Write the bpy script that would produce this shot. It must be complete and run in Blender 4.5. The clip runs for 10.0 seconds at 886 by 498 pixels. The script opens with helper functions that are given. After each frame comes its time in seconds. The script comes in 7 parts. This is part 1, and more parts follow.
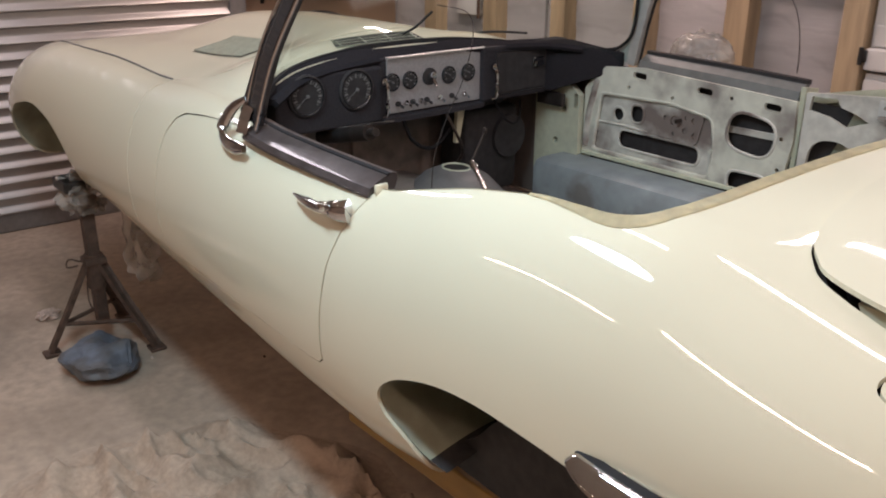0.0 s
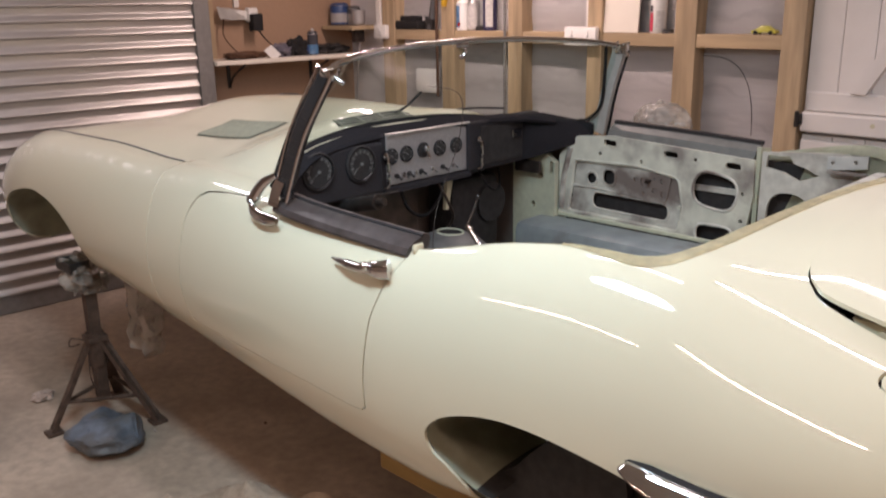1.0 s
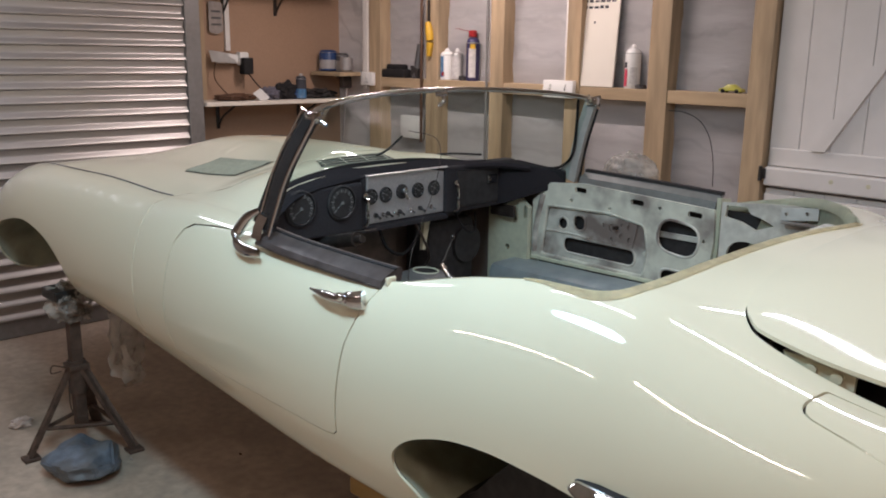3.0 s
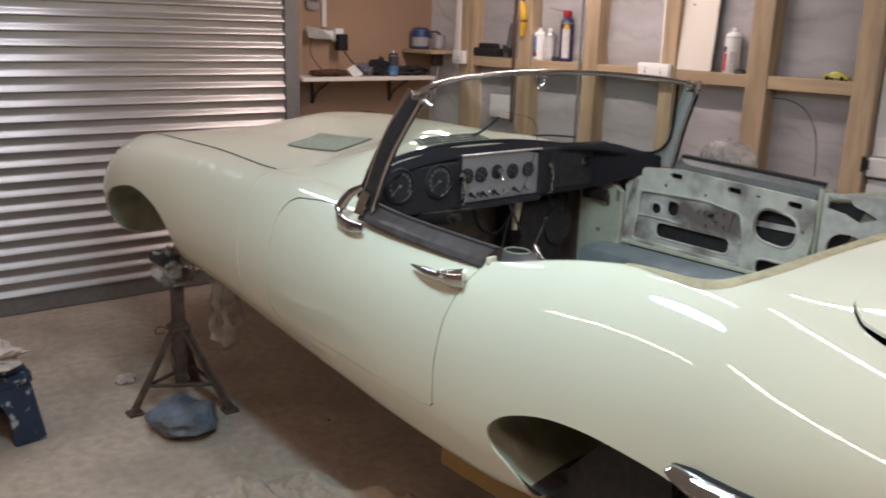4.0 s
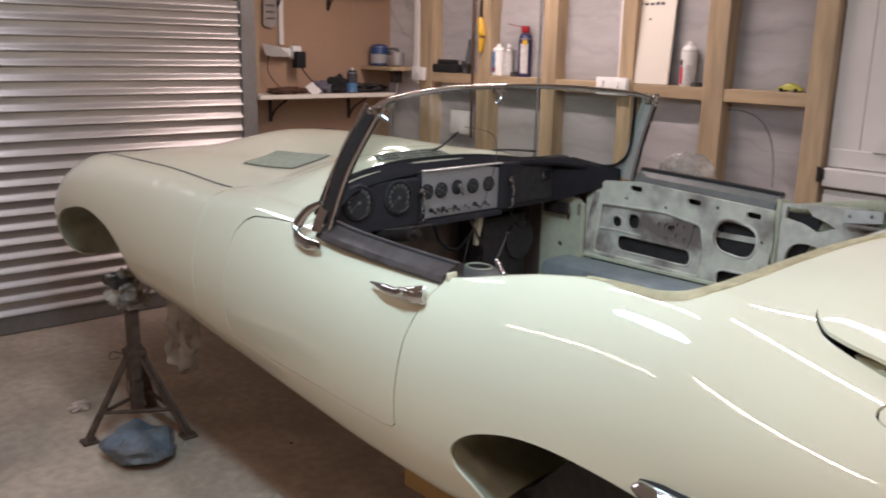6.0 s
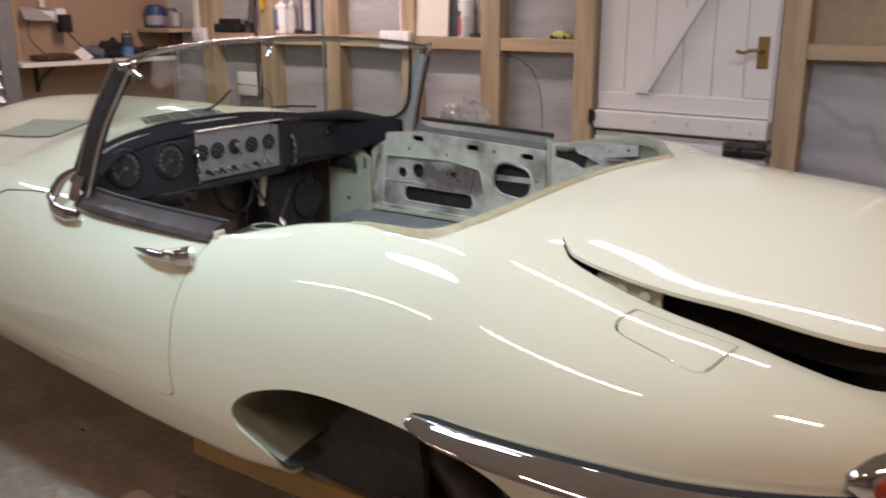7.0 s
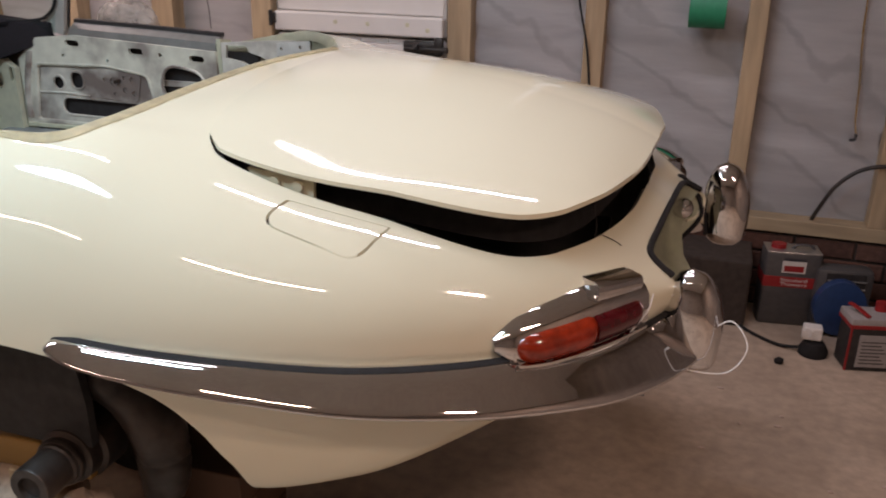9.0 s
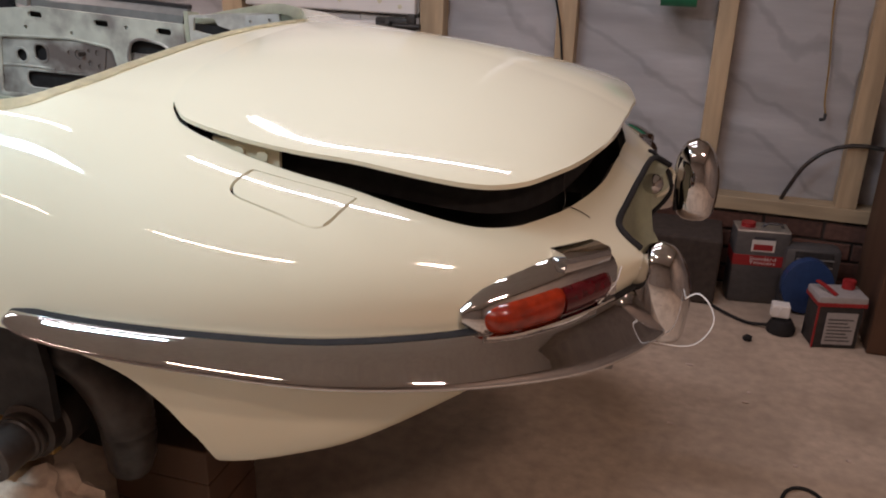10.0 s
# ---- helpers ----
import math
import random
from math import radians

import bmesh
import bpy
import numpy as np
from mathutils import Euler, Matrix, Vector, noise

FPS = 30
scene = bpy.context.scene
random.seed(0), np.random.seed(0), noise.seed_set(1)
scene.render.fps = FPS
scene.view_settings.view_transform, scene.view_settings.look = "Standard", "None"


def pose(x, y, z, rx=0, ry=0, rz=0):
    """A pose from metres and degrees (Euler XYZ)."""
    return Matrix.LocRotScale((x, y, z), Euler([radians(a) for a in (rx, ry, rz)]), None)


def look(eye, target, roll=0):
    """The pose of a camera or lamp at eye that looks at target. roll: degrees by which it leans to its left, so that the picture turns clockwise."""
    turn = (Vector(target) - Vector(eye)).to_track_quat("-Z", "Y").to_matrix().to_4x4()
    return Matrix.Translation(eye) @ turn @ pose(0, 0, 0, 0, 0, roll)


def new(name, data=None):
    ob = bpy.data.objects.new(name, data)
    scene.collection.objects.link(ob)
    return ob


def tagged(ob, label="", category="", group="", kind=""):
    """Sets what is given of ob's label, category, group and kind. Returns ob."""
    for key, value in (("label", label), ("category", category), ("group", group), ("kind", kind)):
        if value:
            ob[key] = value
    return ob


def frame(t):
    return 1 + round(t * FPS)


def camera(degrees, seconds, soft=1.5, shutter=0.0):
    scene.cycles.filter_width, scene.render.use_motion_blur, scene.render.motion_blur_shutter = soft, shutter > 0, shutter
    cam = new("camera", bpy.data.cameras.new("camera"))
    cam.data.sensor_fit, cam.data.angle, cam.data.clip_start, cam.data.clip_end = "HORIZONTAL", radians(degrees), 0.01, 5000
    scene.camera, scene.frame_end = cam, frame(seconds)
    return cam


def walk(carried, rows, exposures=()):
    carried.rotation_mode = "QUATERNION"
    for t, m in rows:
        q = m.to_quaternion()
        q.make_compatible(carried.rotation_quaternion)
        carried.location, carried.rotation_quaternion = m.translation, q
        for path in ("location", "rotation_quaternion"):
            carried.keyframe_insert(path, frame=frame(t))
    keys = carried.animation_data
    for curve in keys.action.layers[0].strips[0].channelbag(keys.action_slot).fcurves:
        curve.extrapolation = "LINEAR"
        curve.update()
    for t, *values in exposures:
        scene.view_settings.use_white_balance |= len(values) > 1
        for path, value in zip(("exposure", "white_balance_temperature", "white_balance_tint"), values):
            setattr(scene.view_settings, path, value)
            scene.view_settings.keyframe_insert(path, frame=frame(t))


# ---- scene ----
cam = camera(55.1, 10.0, soft=1.9, shutter=0.35)
PATH = [
    (0, (0.868, -1.564, 1.516), (-0.615, -0.431, 0.798), 0.2),
    (0.5, (0.879, -1.742, 1.546), (-0.54, -0.505, 0.87), -1.3),
    (1, (0.903, -1.845, 1.546), (-0.527, -0.563, 0.99), -1.1),
    (1.5, (0.974, -1.885, 1.543), (-0.536, -0.632, 1.154), -3.3),
    (2, (0.991, -1.892, 1.543), (-0.525, -0.652, 1.137), -2.2),
    (3.5, (1.019, -1.943, 1.559), (-0.379, -0.589, 1.099), 1.5),
    (4, (1.007, -1.982, 1.566), (-0.521, -0.795, 1.061), 1.7),
    (4.5, (0.991, -1.97, 1.565), (-0.591, -0.846, 1.081), 2.0),
    (5, (0.967, -1.992, 1.559), (-0.63, -0.893, 1.067), 2.5),
    (6.5, (1.019, -1.912, 1.548), (-0.325, -0.511, 1.066), 0.1),
    (7, (1.065, -1.873, 1.52), (-0.098, -0.339, 0.979), -0.2),
    (7.5, (1.092, -1.849, 1.494), (0.091, -0.227, 0.889), 1.2),
    (8, (1.116, -1.826, 1.479), (0.247, -0.145, 0.83), 1.3),
    (8.5, (1.143, -1.79, 1.464), (0.447, -0.053, 0.759), 1.2),
    (9, (1.154, -1.774, 1.462), (0.584, 0.001, 0.74), 0.9),
    (9.5, (1.157, -1.763, 1.449), (0.66, 0.033, 0.724), 2.1),
    (10, (1.166, -1.767, 1.439), (0.656, 0.013, 0.681), 1.7),
]
walk(cam, [(t, look(eye, target, roll)) for t, eye, target, roll in PATH], exposures=[(0.0, 0.19, 7200, 30), (1.0, 0.24, 7200, 31), (1.5, 0.30, 7050, 29), (2.0, 0.11, 6650, 25), (3.5, 0.08, 6550, 20.5), (5.0, 0.20, 6720, 24), (6.5, 0.18, 6720, 25), (8.0, 0.21, 6900, 28.5), (10.0, 0.23, 6950, 29)])

# ---- world and lights ----
world = bpy.data.worlds.new("world")
scene.world = world
world.use_nodes = True
world.node_tree.nodes["Background"].inputs[0].default_value = (0.9, 0.85, 0.8, 1)
world.node_tree.nodes["Background"].inputs[1].default_value = 0.03


def area_lamp(name, at, size_x, size_y, power, colour, turn=0.0):
    data = bpy.data.lights.new(name, "AREA")
    data.shape, data.size, data.size_y, data.energy, data.color = "ELLIPSE" if size_y > 0.1 else "RECTANGLE", size_x, size_y, power, colour
    ob = new(name, data)
    ob.matrix_world = Matrix.Translation(at) @ pose(0, 0, 0, 0, 0, turn)
    return ob


CEILING = 2.45
WARM, COOL, AMBER, CLEAR = (1.0, 0.90, 0.83), (0.51, 0.85, 1.0), (1.0, 0.82, 0.65), (0.86, 0.93, 1.0)
# middle x, middle y, length, width, power, colour
BATTENS = [
    (-0.37, -1.36, 0.92, 0.20, 29.0, COOL),
    (-1.75, -3.10, 2.40, 0.030, 12.5, AMBER),
    (0.58, -2.15, 0.86, 0.026, 6.0, AMBER),
    (-0.42, -0.72, 0.95, 0.045, 2.5, CLEAR),
    (0.68, -0.32, 0.90, 0.030, 5.0, CLEAR),
    # added fill to brighten the north wall, no such batten known
    (-2.25, 1.02, 1.50, 0.05, 25.0, WARM),
    (0.55, 0.50, 1.20, 0.04, 9.5, CLEAR),
    (2.20, -1.55, 0.45, 0.035, 17.0, AMBER),
    # added fill to brighten the roller shutter
    (-2.75, -0.84, 1.40, 0.11, 9.0, CLEAR),
]
for lamp_x, lamp_y, lamp_l, lamp_w, power, colour in BATTENS:
    area_lamp("batten_light", (lamp_x, lamp_y, CEILING - 0.10), lamp_l, lamp_w, power, colour)

# ---- materials ----


def material(name, colour, rough=0.6, metal=0.0, grain=40.0, vary=0.15, bump=0.0, coat=0.0, stain=0.0, stain_colour=(0.1, 0.08, 0.06), stain_scale=3.0, stretch=(1, 1, 1), random_tint=0.0, spread=(0.48, 0.72), alpha=1.0, transmission=0.0, ior=1.45, gloss=0.5):
    """Two scales of variation over a plain colour: fine grain and broad stains, with a little relief."""
    m = bpy.data.materials.new(name)
    m.use_nodes = True
    nodes, links = m.node_tree.nodes, m.node_tree.links
    p = nodes["Principled BSDF"]
    p.inputs["Roughness"].default_value, p.inputs["Metallic"].default_value = rough, metal
    p.inputs["Coat Weight"].default_value, p.inputs["Coat Roughness"].default_value = coat, 0.04
    p.inputs["Transmission Weight"].default_value, p.inputs["IOR"].default_value, p.inputs["Alpha"].default_value = transmission, ior, alpha
    p.inputs["Specular IOR Level"].default_value = gloss
    coords = nodes.new("ShaderNodeTexCoord")
    mapping = nodes.new("ShaderNodeMapping")
    mapping.inputs["Scale"].default_value = stretch
    links.new(coords.outputs["Object"], mapping.inputs["Vector"])
    fine = nodes.new("ShaderNodeTexNoise")
    fine.inputs["Scale"].default_value, fine.inputs["Detail"].default_value = grain, 6
    broad = nodes.new("ShaderNodeTexNoise")
    broad.inputs["Scale"].default_value, broad.inputs["Detail"].default_value = stain_scale, 5
    for n in (fine, broad):
        links.new(mapping.outputs[0], n.inputs["Vector"])
    ramp = nodes.new("ShaderNodeMapRange")
    ramp.inputs["From Min"].default_value, ramp.inputs["From Max"].default_value = 0.3, 0.7
    ramp.inputs["To Min"].default_value, ramp.inputs["To Max"].default_value = 1 - vary, 1 + vary
    links.new(fine.outputs["Fac"], ramp.inputs["Value"])
    shade = nodes.new("ShaderNodeMix")
    shade.data_type, shade.blend_type = "RGBA", "MULTIPLY"
    shade.inputs["Factor"].default_value = 1.0
    shade.inputs["A"].default_value = (*colour, 1)
    links.new(ramp.outputs[0], shade.inputs["B"])
    last = shade.outputs["Result"]
    if stain:
        spots = nodes.new("ShaderNodeMapRange")
        spots.inputs["From Min"].default_value, spots.inputs["From Max"].default_value = spread
        spots.inputs["To Max"].default_value = stain
        links.new(broad.outputs["Fac"], spots.inputs["Value"])
        mix = nodes.new("ShaderNodeMix")
        mix.data_type = "RGBA"
        links.new(spots.outputs[0], mix.inputs["Factor"])
        links.new(last, mix.inputs["A"])
        mix.inputs["B"].default_value = (*stain_colour, 1)
        last = mix.outputs["Result"]
    if random_tint:
        info = nodes.new("ShaderNodeObjectInfo")
        tint = nodes.new("ShaderNodeMapRange")
        tint.inputs["To Min"].default_value, tint.inputs["To Max"].default_value = 1 - random_tint, 1 + random_tint
        links.new(info.outputs["Random"], tint.inputs["Value"])
        mix = nodes.new("ShaderNodeMix")
        mix.data_type, mix.blend_type = "RGBA", "MULTIPLY"
        mix.inputs["Factor"].default_value = 1.0
        links.new(last, mix.inputs["A"])
        links.new(tint.outputs[0], mix.inputs["B"])
        last = mix.outputs["Result"]
    links.new(last, p.inputs["Base Color"])
    if bump:
        relief = nodes.new("ShaderNodeBump")
        relief.inputs["Strength"].default_value, relief.inputs["Distance"].default_value = bump, 0.01
        links.new(fine.outputs["Fac"], relief.inputs["Height"])
        links.new(relief.outputs[0], p.inputs["Normal"])
    return m


PAINT = material("cream_paint", (0.73, 0.685, 0.52), 0.5, vary=0.012, coat=1.0, grain=3, stain=0.05, stain_colour=(0.6, 0.56, 0.42), gloss=0.1)
PAINT.node_tree.nodes["Principled BSDF"].inputs["Coat IOR"].default_value = 2.0
PRIMER = material("pale_green_primer", (0.54, 0.56, 0.42), 0.55, vary=0.08, stain=0.35, stain_colour=(0.30, 0.31, 0.27), stain_scale=6)
BARE = material("rubbed_primer_and_metal", (0.60, 0.595, 0.53), 0.5, 0.05, vary=0.16, grain=26, stain=0.92, stain_colour=(0.17, 0.13, 0.115), stain_scale=6.0, spread=(0.44, 0.62))
SCUFFED = material("scuffed_pale_green_paint", (0.64, 0.65, 0.55), 0.5, vary=0.10, grain=22, stain=0.85, stain_colour=(0.22, 0.185, 0.17), stain_scale=7.5, spread=(0.47, 0.66))
WELL = material("dull_green_wheelarch_paint", (0.33, 0.335, 0.25), 0.75, vary=0.2, grain=12, stain=0.3, stain_scale=5)
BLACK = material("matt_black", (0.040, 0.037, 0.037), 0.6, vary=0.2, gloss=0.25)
VINYL = material("black_vinyl", (0.028, 0.026, 0.029), 0.7, vary=0.15, grain=250, bump=0.15, gloss=0.0)
RUBBER = material("black_rubber", (0.026, 0.025, 0.026), 0.65, vary=0.1, gloss=0.1)
CHROME = material("chrome", (0.66, 0.645, 0.65), 0.03, 1.0, vary=0.02, grain=8, stain=0.08, stain_colour=(0.3, 0.26, 0.22), stain_scale=9)
ALLOY = material("brushed_alloy", (0.44, 0.42, 0.42), 0.38, 0.5, vary=0.12, grain=160, bump=0.08)
STEEL = material("dark_greasy_steel", (0.055, 0.05, 0.048), 0.4, 0.6, vary=0.4, grain=25, bump=0.2, stain=0.5, stain_colour=(0.10, 0.06, 0.04))
RUST = material("rusty_brown_steel", (0.11, 0.07, 0.052), 0.7, 0.2, vary=0.4, grain=25, bump=0.25, stain=0.6, stain_colour=(0.06, 0.04, 0.032), stain_scale=9)
GALV = material("galvanised_steel", (0.46, 0.435, 0.42), 0.40, 0.75, vary=0.06, grain=30, stain=0.15, stain_colour=(0.34, 0.32, 0.30), stain_scale=5, stretch=(1, 0.15, 1), random_tint=0.05)
GALV_DULL = material("dull_grey_steel", (0.23, 0.22, 0.215), 0.5, 0.4, vary=0.1, grain=30, stain=0.2)
CONCRETE = material("dusty_concrete", (0.50, 0.395, 0.31), 0.8, vary=0.16, grain=24, bump=0.15, stain=0.6, stain_colour=(0.30, 0.23, 0.175), stain_scale=2.3, spread=(0.42, 0.66))
PINE = material("pine_timber", (0.41, 0.30, 0.19), 0.65, vary=0.26, grain=22, bump=0.1, stain=0.3, stain_colour=(0.28, 0.14, 0.055), stain_scale=4, stretch=(1, 1, 0.12), random_tint=0.12)
PINE_X = material("pine_rail_timber", (0.42, 0.31, 0.195), 0.65, vary=0.22, grain=22, bump=0.1, stain=0.3, stain_colour=(0.28, 0.14, 0.055), stain_scale=4, stretch=(0.12, 1, 1), random_tint=0.12)
HARDBOARD = material("brown_hardboard", (0.40, 0.255, 0.17), 0.6, vary=0.06, grain=120, stain=0.3, stain_colour=(0.30, 0.18, 0.11), stain_scale=2)


def membrane(name, turn, scale, depth):
    """Pale sheet with broad darker patches; crease shade is painted in as thin dark lines running at an angle."""
    m = material(name, (0.72, 0.69, 0.69), 0.5, vary=0.06, grain=5, bump=0.5, stain=0.4, stain_colour=(0.46, 0.43, 0.44), stain_scale=4, stretch=(0.6, 1, 3))
    nodes, links = m.node_tree.nodes, m.node_tree.links
    wave, mapping, level, mix = (nodes.new(k) for k in ("ShaderNodeTexWave", "ShaderNodeMapping", "ShaderNodeMapRange", "ShaderNodeMix"))
    for key, value in (("Scale", scale), ("Distortion", 7.0), ("Detail", 4.0), ("Detail Scale", 1.6)):
        wave.inputs[key].default_value = value
    mapping.inputs["Rotation"].default_value = (0, radians(turn), 0)
    level.inputs["From Max"].default_value, level.inputs["To Min"].default_value = 0.10, depth
    mix.data_type, mix.blend_type = "RGBA", "MULTIPLY"
    mix.inputs["Factor"].default_value = 1.0
    shader = nodes["Principled BSDF"]
    before = shader.inputs["Base Color"].links[0].from_socket
    coords = [n for n in nodes if n.type == "TEX_COORD"][0]
    links.new(coords.outputs["Object"], mapping.inputs["Vector"])
    links.new(mapping.outputs[0], wave.inputs["Vector"])
    links.new(wave.outputs["Fac"], level.inputs["Value"])
    links.new(before, mix.inputs["A"])
    links.new(level.outputs[0], mix.inputs["B"])
    links.new(mix.outputs["Result"], shader.inputs["Base Color"])
    return m


WRAP = membrane("grey_breather_membrane", 58, 1.5, 0.84)
WRAP_LEVEL = membrane("grey_membrane_with_level_creases", 86, 1.8, 0.91)
WHITE = material("white_gloss_paint", (0.74, 0.70, 0.67), 0.4, vary=0.03, grain=8, stain=0.15, stain_colour=(0.6, 0.55, 0.5), stain_scale=5)
WHITE_PLASTIC = material("white_plastic", (0.78, 0.76, 0.74), 0.35, vary=0.02)
# tones of the unseen ceiling and walls, set for bounce and chrome reflections
PLASTER = material("unseen_ceiling_pale", (0.60, 0.565, 0.53), 0.85, vary=0.06, grain=30, bump=0.2, stain=0.2, stain_colour=(0.45, 0.40, 0.35))
BACK_WALL = material("unseen_wall_brown", (0.30, 0.24, 0.20), 0.8, vary=0.15, grain=12, stain=0.4, stain_colour=(0.10, 0.075, 0.06), stain_scale=2)
BRICK = material("old_red_brick", (0.11, 0.052, 0.038), 0.85, vary=0.25, grain=40, bump=0.3, stain=0.5, stain_colour=(0.08, 0.05, 0.04), random_tint=0.2)
MORTAR = material("dark_mortar", (0.05, 0.038, 0.032), 0.9, vary=0.2, bump=0.2)
TAPE = material("beige_seam_primer", (0.68, 0.60, 0.40), 0.6, vary=0.14, grain=40, stain=0.35, stain_colour=(0.45, 0.33, 0.16))

# ---- building helpers ----


def part(name, bm, mat, parent=None, label="", smooth=False, at=None):
    mesh = bpy.data.meshes.new(name)
    bm.normal_update()
    bm.to_mesh(mesh)
    bm.free()
    if smooth:
        mesh.polygons.foreach_set("use_smooth", [True] * len(mesh.polygons))
        mesh.set_sharp_from_angle(angle=radians(smooth if smooth > 1 else 38))
    for m in mat if isinstance(mat, (list, tuple)) else (mat,):
        mesh.materials.append(m)
    ob = new(name, mesh)
    if at is not None:
        ob.matrix_basis = at
    if parent is not None:
        ob.parent = parent
    if label:
        tagged(ob, label)
    return ob


def thing(name, label, category, at=None, kind="", group=""):
    ob = new(name)
    if at is not None:
        ob.matrix_basis = at
    return tagged(ob, label, category, group, kind)


def add_box(bm, lo, hi, bevel=0.0):
    """A box from one corner to the other, with its edges rounded off."""
    lo, hi = Vector(lo), Vector(hi)
    made = bmesh.ops.create_cube(bm, size=1.0, matrix=Matrix.Translation((lo + hi) / 2) @ Matrix.Diagonal((*(hi - lo), 1)))
    if bevel:
        edges = list({e for v in made["verts"] for e in v.link_edges})
        bmesh.ops.bevel(bm, geom=edges, offset=bevel, segments=2, profile=0.5, affect="EDGES")
    return bm


def box(lo, hi, bevel=0.0):
    return add_box(bmesh.new(), lo, hi, bevel)


def add_rod(bm, a, b, r, r2=None, seg=16, caps=True):
    a, b = Vector(a), Vector(b)
    m = Matrix.Translation((a + b) / 2) @ (b - a).to_track_quat("Z", "Y").to_matrix().to_4x4()
    bmesh.ops.create_cone(bm, cap_ends=caps, segments=seg, radius1=r, radius2=r if r2 is None else r2, depth=(b - a).length, matrix=m)
    return bm


def smooth_line(points, steps=8):
    """A Catmull-Rom line through the points."""
    p = [Vector(q) for q in points]
    p = [2 * p[0] - p[1], *p, 2 * p[-1] - p[-2]]
    out = []
    for i in range(1, len(p) - 2):
        for k in range(steps):
            t = k / steps
            out.append(0.5 * (2 * p[i] + (p[i + 1] - p[i - 1]) * t + (2 * p[i - 1] - 5 * p[i] + 4 * p[i + 1] - p[i + 2]) * t * t + (3 * p[i] - p[i - 1] - 3 * p[i + 1] + p[i + 2]) * t**3))
    return out + [p[-2]]


def add_sweep(bm, line, sections, up=(0, 0, 1), closed=True, caps=True):
    """Sweeps a section, points (across, up), along a line; sections is one section or one for each point of the line."""
    line = [Vector(q) for q in line]
    rings = []
    for i, q in enumerate(line):
        way = (line[min(i + 1, len(line) - 1)] - line[max(i - 1, 0)]).normalized()
        side = way.cross(Vector(up))
        side = side.normalized() if side.length > 1e-6 else Vector((1, 0, 0))
        top = side.cross(way)
        section = sections[i] if isinstance(sections[0][0], (list, tuple)) else sections
        rings.append([bm.verts.new(q + side * a + top * b) for a, b in section])
    n = len(rings[0])
    for r, s in zip(rings, rings[1:]):
        for k in range(n if closed else n - 1):
            bm.faces.new((r[k], r[(k + 1) % n], s[(k + 1) % n], s[k]))
    if caps and closed:
        bm.faces.new(rings[0][::-1])
        bm.faces.new(rings[-1])
    return bm


def disc_section(r, seg=10):
    return [(r * math.cos(2 * math.pi * k / seg), r * math.sin(2 * math.pi * k / seg)) for k in range(seg)]


def tube(points, r, seg=10, steps=8):
    return add_sweep(bmesh.new(), smooth_line(points, steps), disc_section(r, seg))


def add_lathe(bm, profile, at=None, seg=28):
    """Turns a profile of (radius, height) about the z axis."""
    m = at or Matrix()
    rings = [[bm.verts.new(m @ Vector((r * math.cos(2 * math.pi * k / seg), r * math.sin(2 * math.pi * k / seg), z))) for k in range(seg)] for r, z in profile]
    for r, s in zip(rings, rings[1:]):
        for k in range(seg):
            bm.faces.new((r[k], r[(k + 1) % seg], s[(k + 1) % seg], s[k]))
    bm.faces.new(rings[0][::-1])
    bm.faces.new(rings[-1])
    return bm


def rounded(corners, r, seg=6):
    """A closed outline in a plane with its corners rounded by r (one value or one for each corner)."""
    out, n = [], len(corners)
    for i, c in enumerate(corners):
        c, a, b = Vector(c), Vector(corners[i - 1]), Vector(corners[(i + 1) % n])
        ri = r[i] if isinstance(r, (list, tuple)) else r
        p, q = c + (a - c).normalized() * ri, c + (b - c).normalized() * ri
        for k in range(seg + 1):
            t = k / seg
            out.append((1 - t) ** 2 * p + 2 * t * (1 - t) * c + t * t * q)
    return out


def plate(outline, holes, thick, m):
    """A flat plate with holes: outlines in its own x and y, thickness along its own z, laid by m."""
    bm = bmesh.new()
    for loop in (outline, *holes):
        verts = [bm.verts.new((p[0], p[1], 0)) for p in loop]
        for a, b in zip(verts, verts[1:] + verts[:1]):
            bm.edges.new((a, b))
    bmesh.ops.triangle_fill(bm, use_beauty=True, use_dissolve=False, edges=bm.edges[:], normal=(0, 0, 1))
    made = bmesh.ops.extrude_face_region(bm, geom=bm.faces[:])
    bmesh.ops.translate(bm, verts=[v for v in made["geom"] if isinstance(v, bmesh.types.BMVert)], vec=(0, 0, thick))
    bmesh.ops.recalc_face_normals(bm, faces=bm.faces[:])
    bmesh.ops.transform(bm, matrix=m, verts=bm.verts[:])
    return bm


def prism(outline, axis, lo, hi):
    """A solid with an outline in the two axes other than the given one, reaching from lo to hi along that one."""
    bm = bmesh.new()
    put = {"y": lambda p, d: (p[0], d, p[1]), "z": lambda p, d: (p[0], p[1], d), "x": lambda p, d: (d, p[0], p[1])}[axis]
    a, b = ([bm.verts.new(put(p, d)) for p in outline] for d in (lo, hi))
    bm.faces.new(a), bm.faces.new(b[::-1])
    for k in range(len(a)):
        n = (k + 1) % len(a)
        bm.faces.new((a[n], a[k], b[k], b[n]))
    bmesh.ops.recalc_face_normals(bm, faces=bm.faces[:])
    return bm


def joined(*made):
    """One bmesh from several."""
    out = bmesh.new()
    for bm in made:
        mesh = bpy.data.meshes.new("tmp")
        bm.to_mesh(mesh)
        bm.free()
        out.from_mesh(mesh)
        bpy.data.meshes.remove(mesh)
    return out


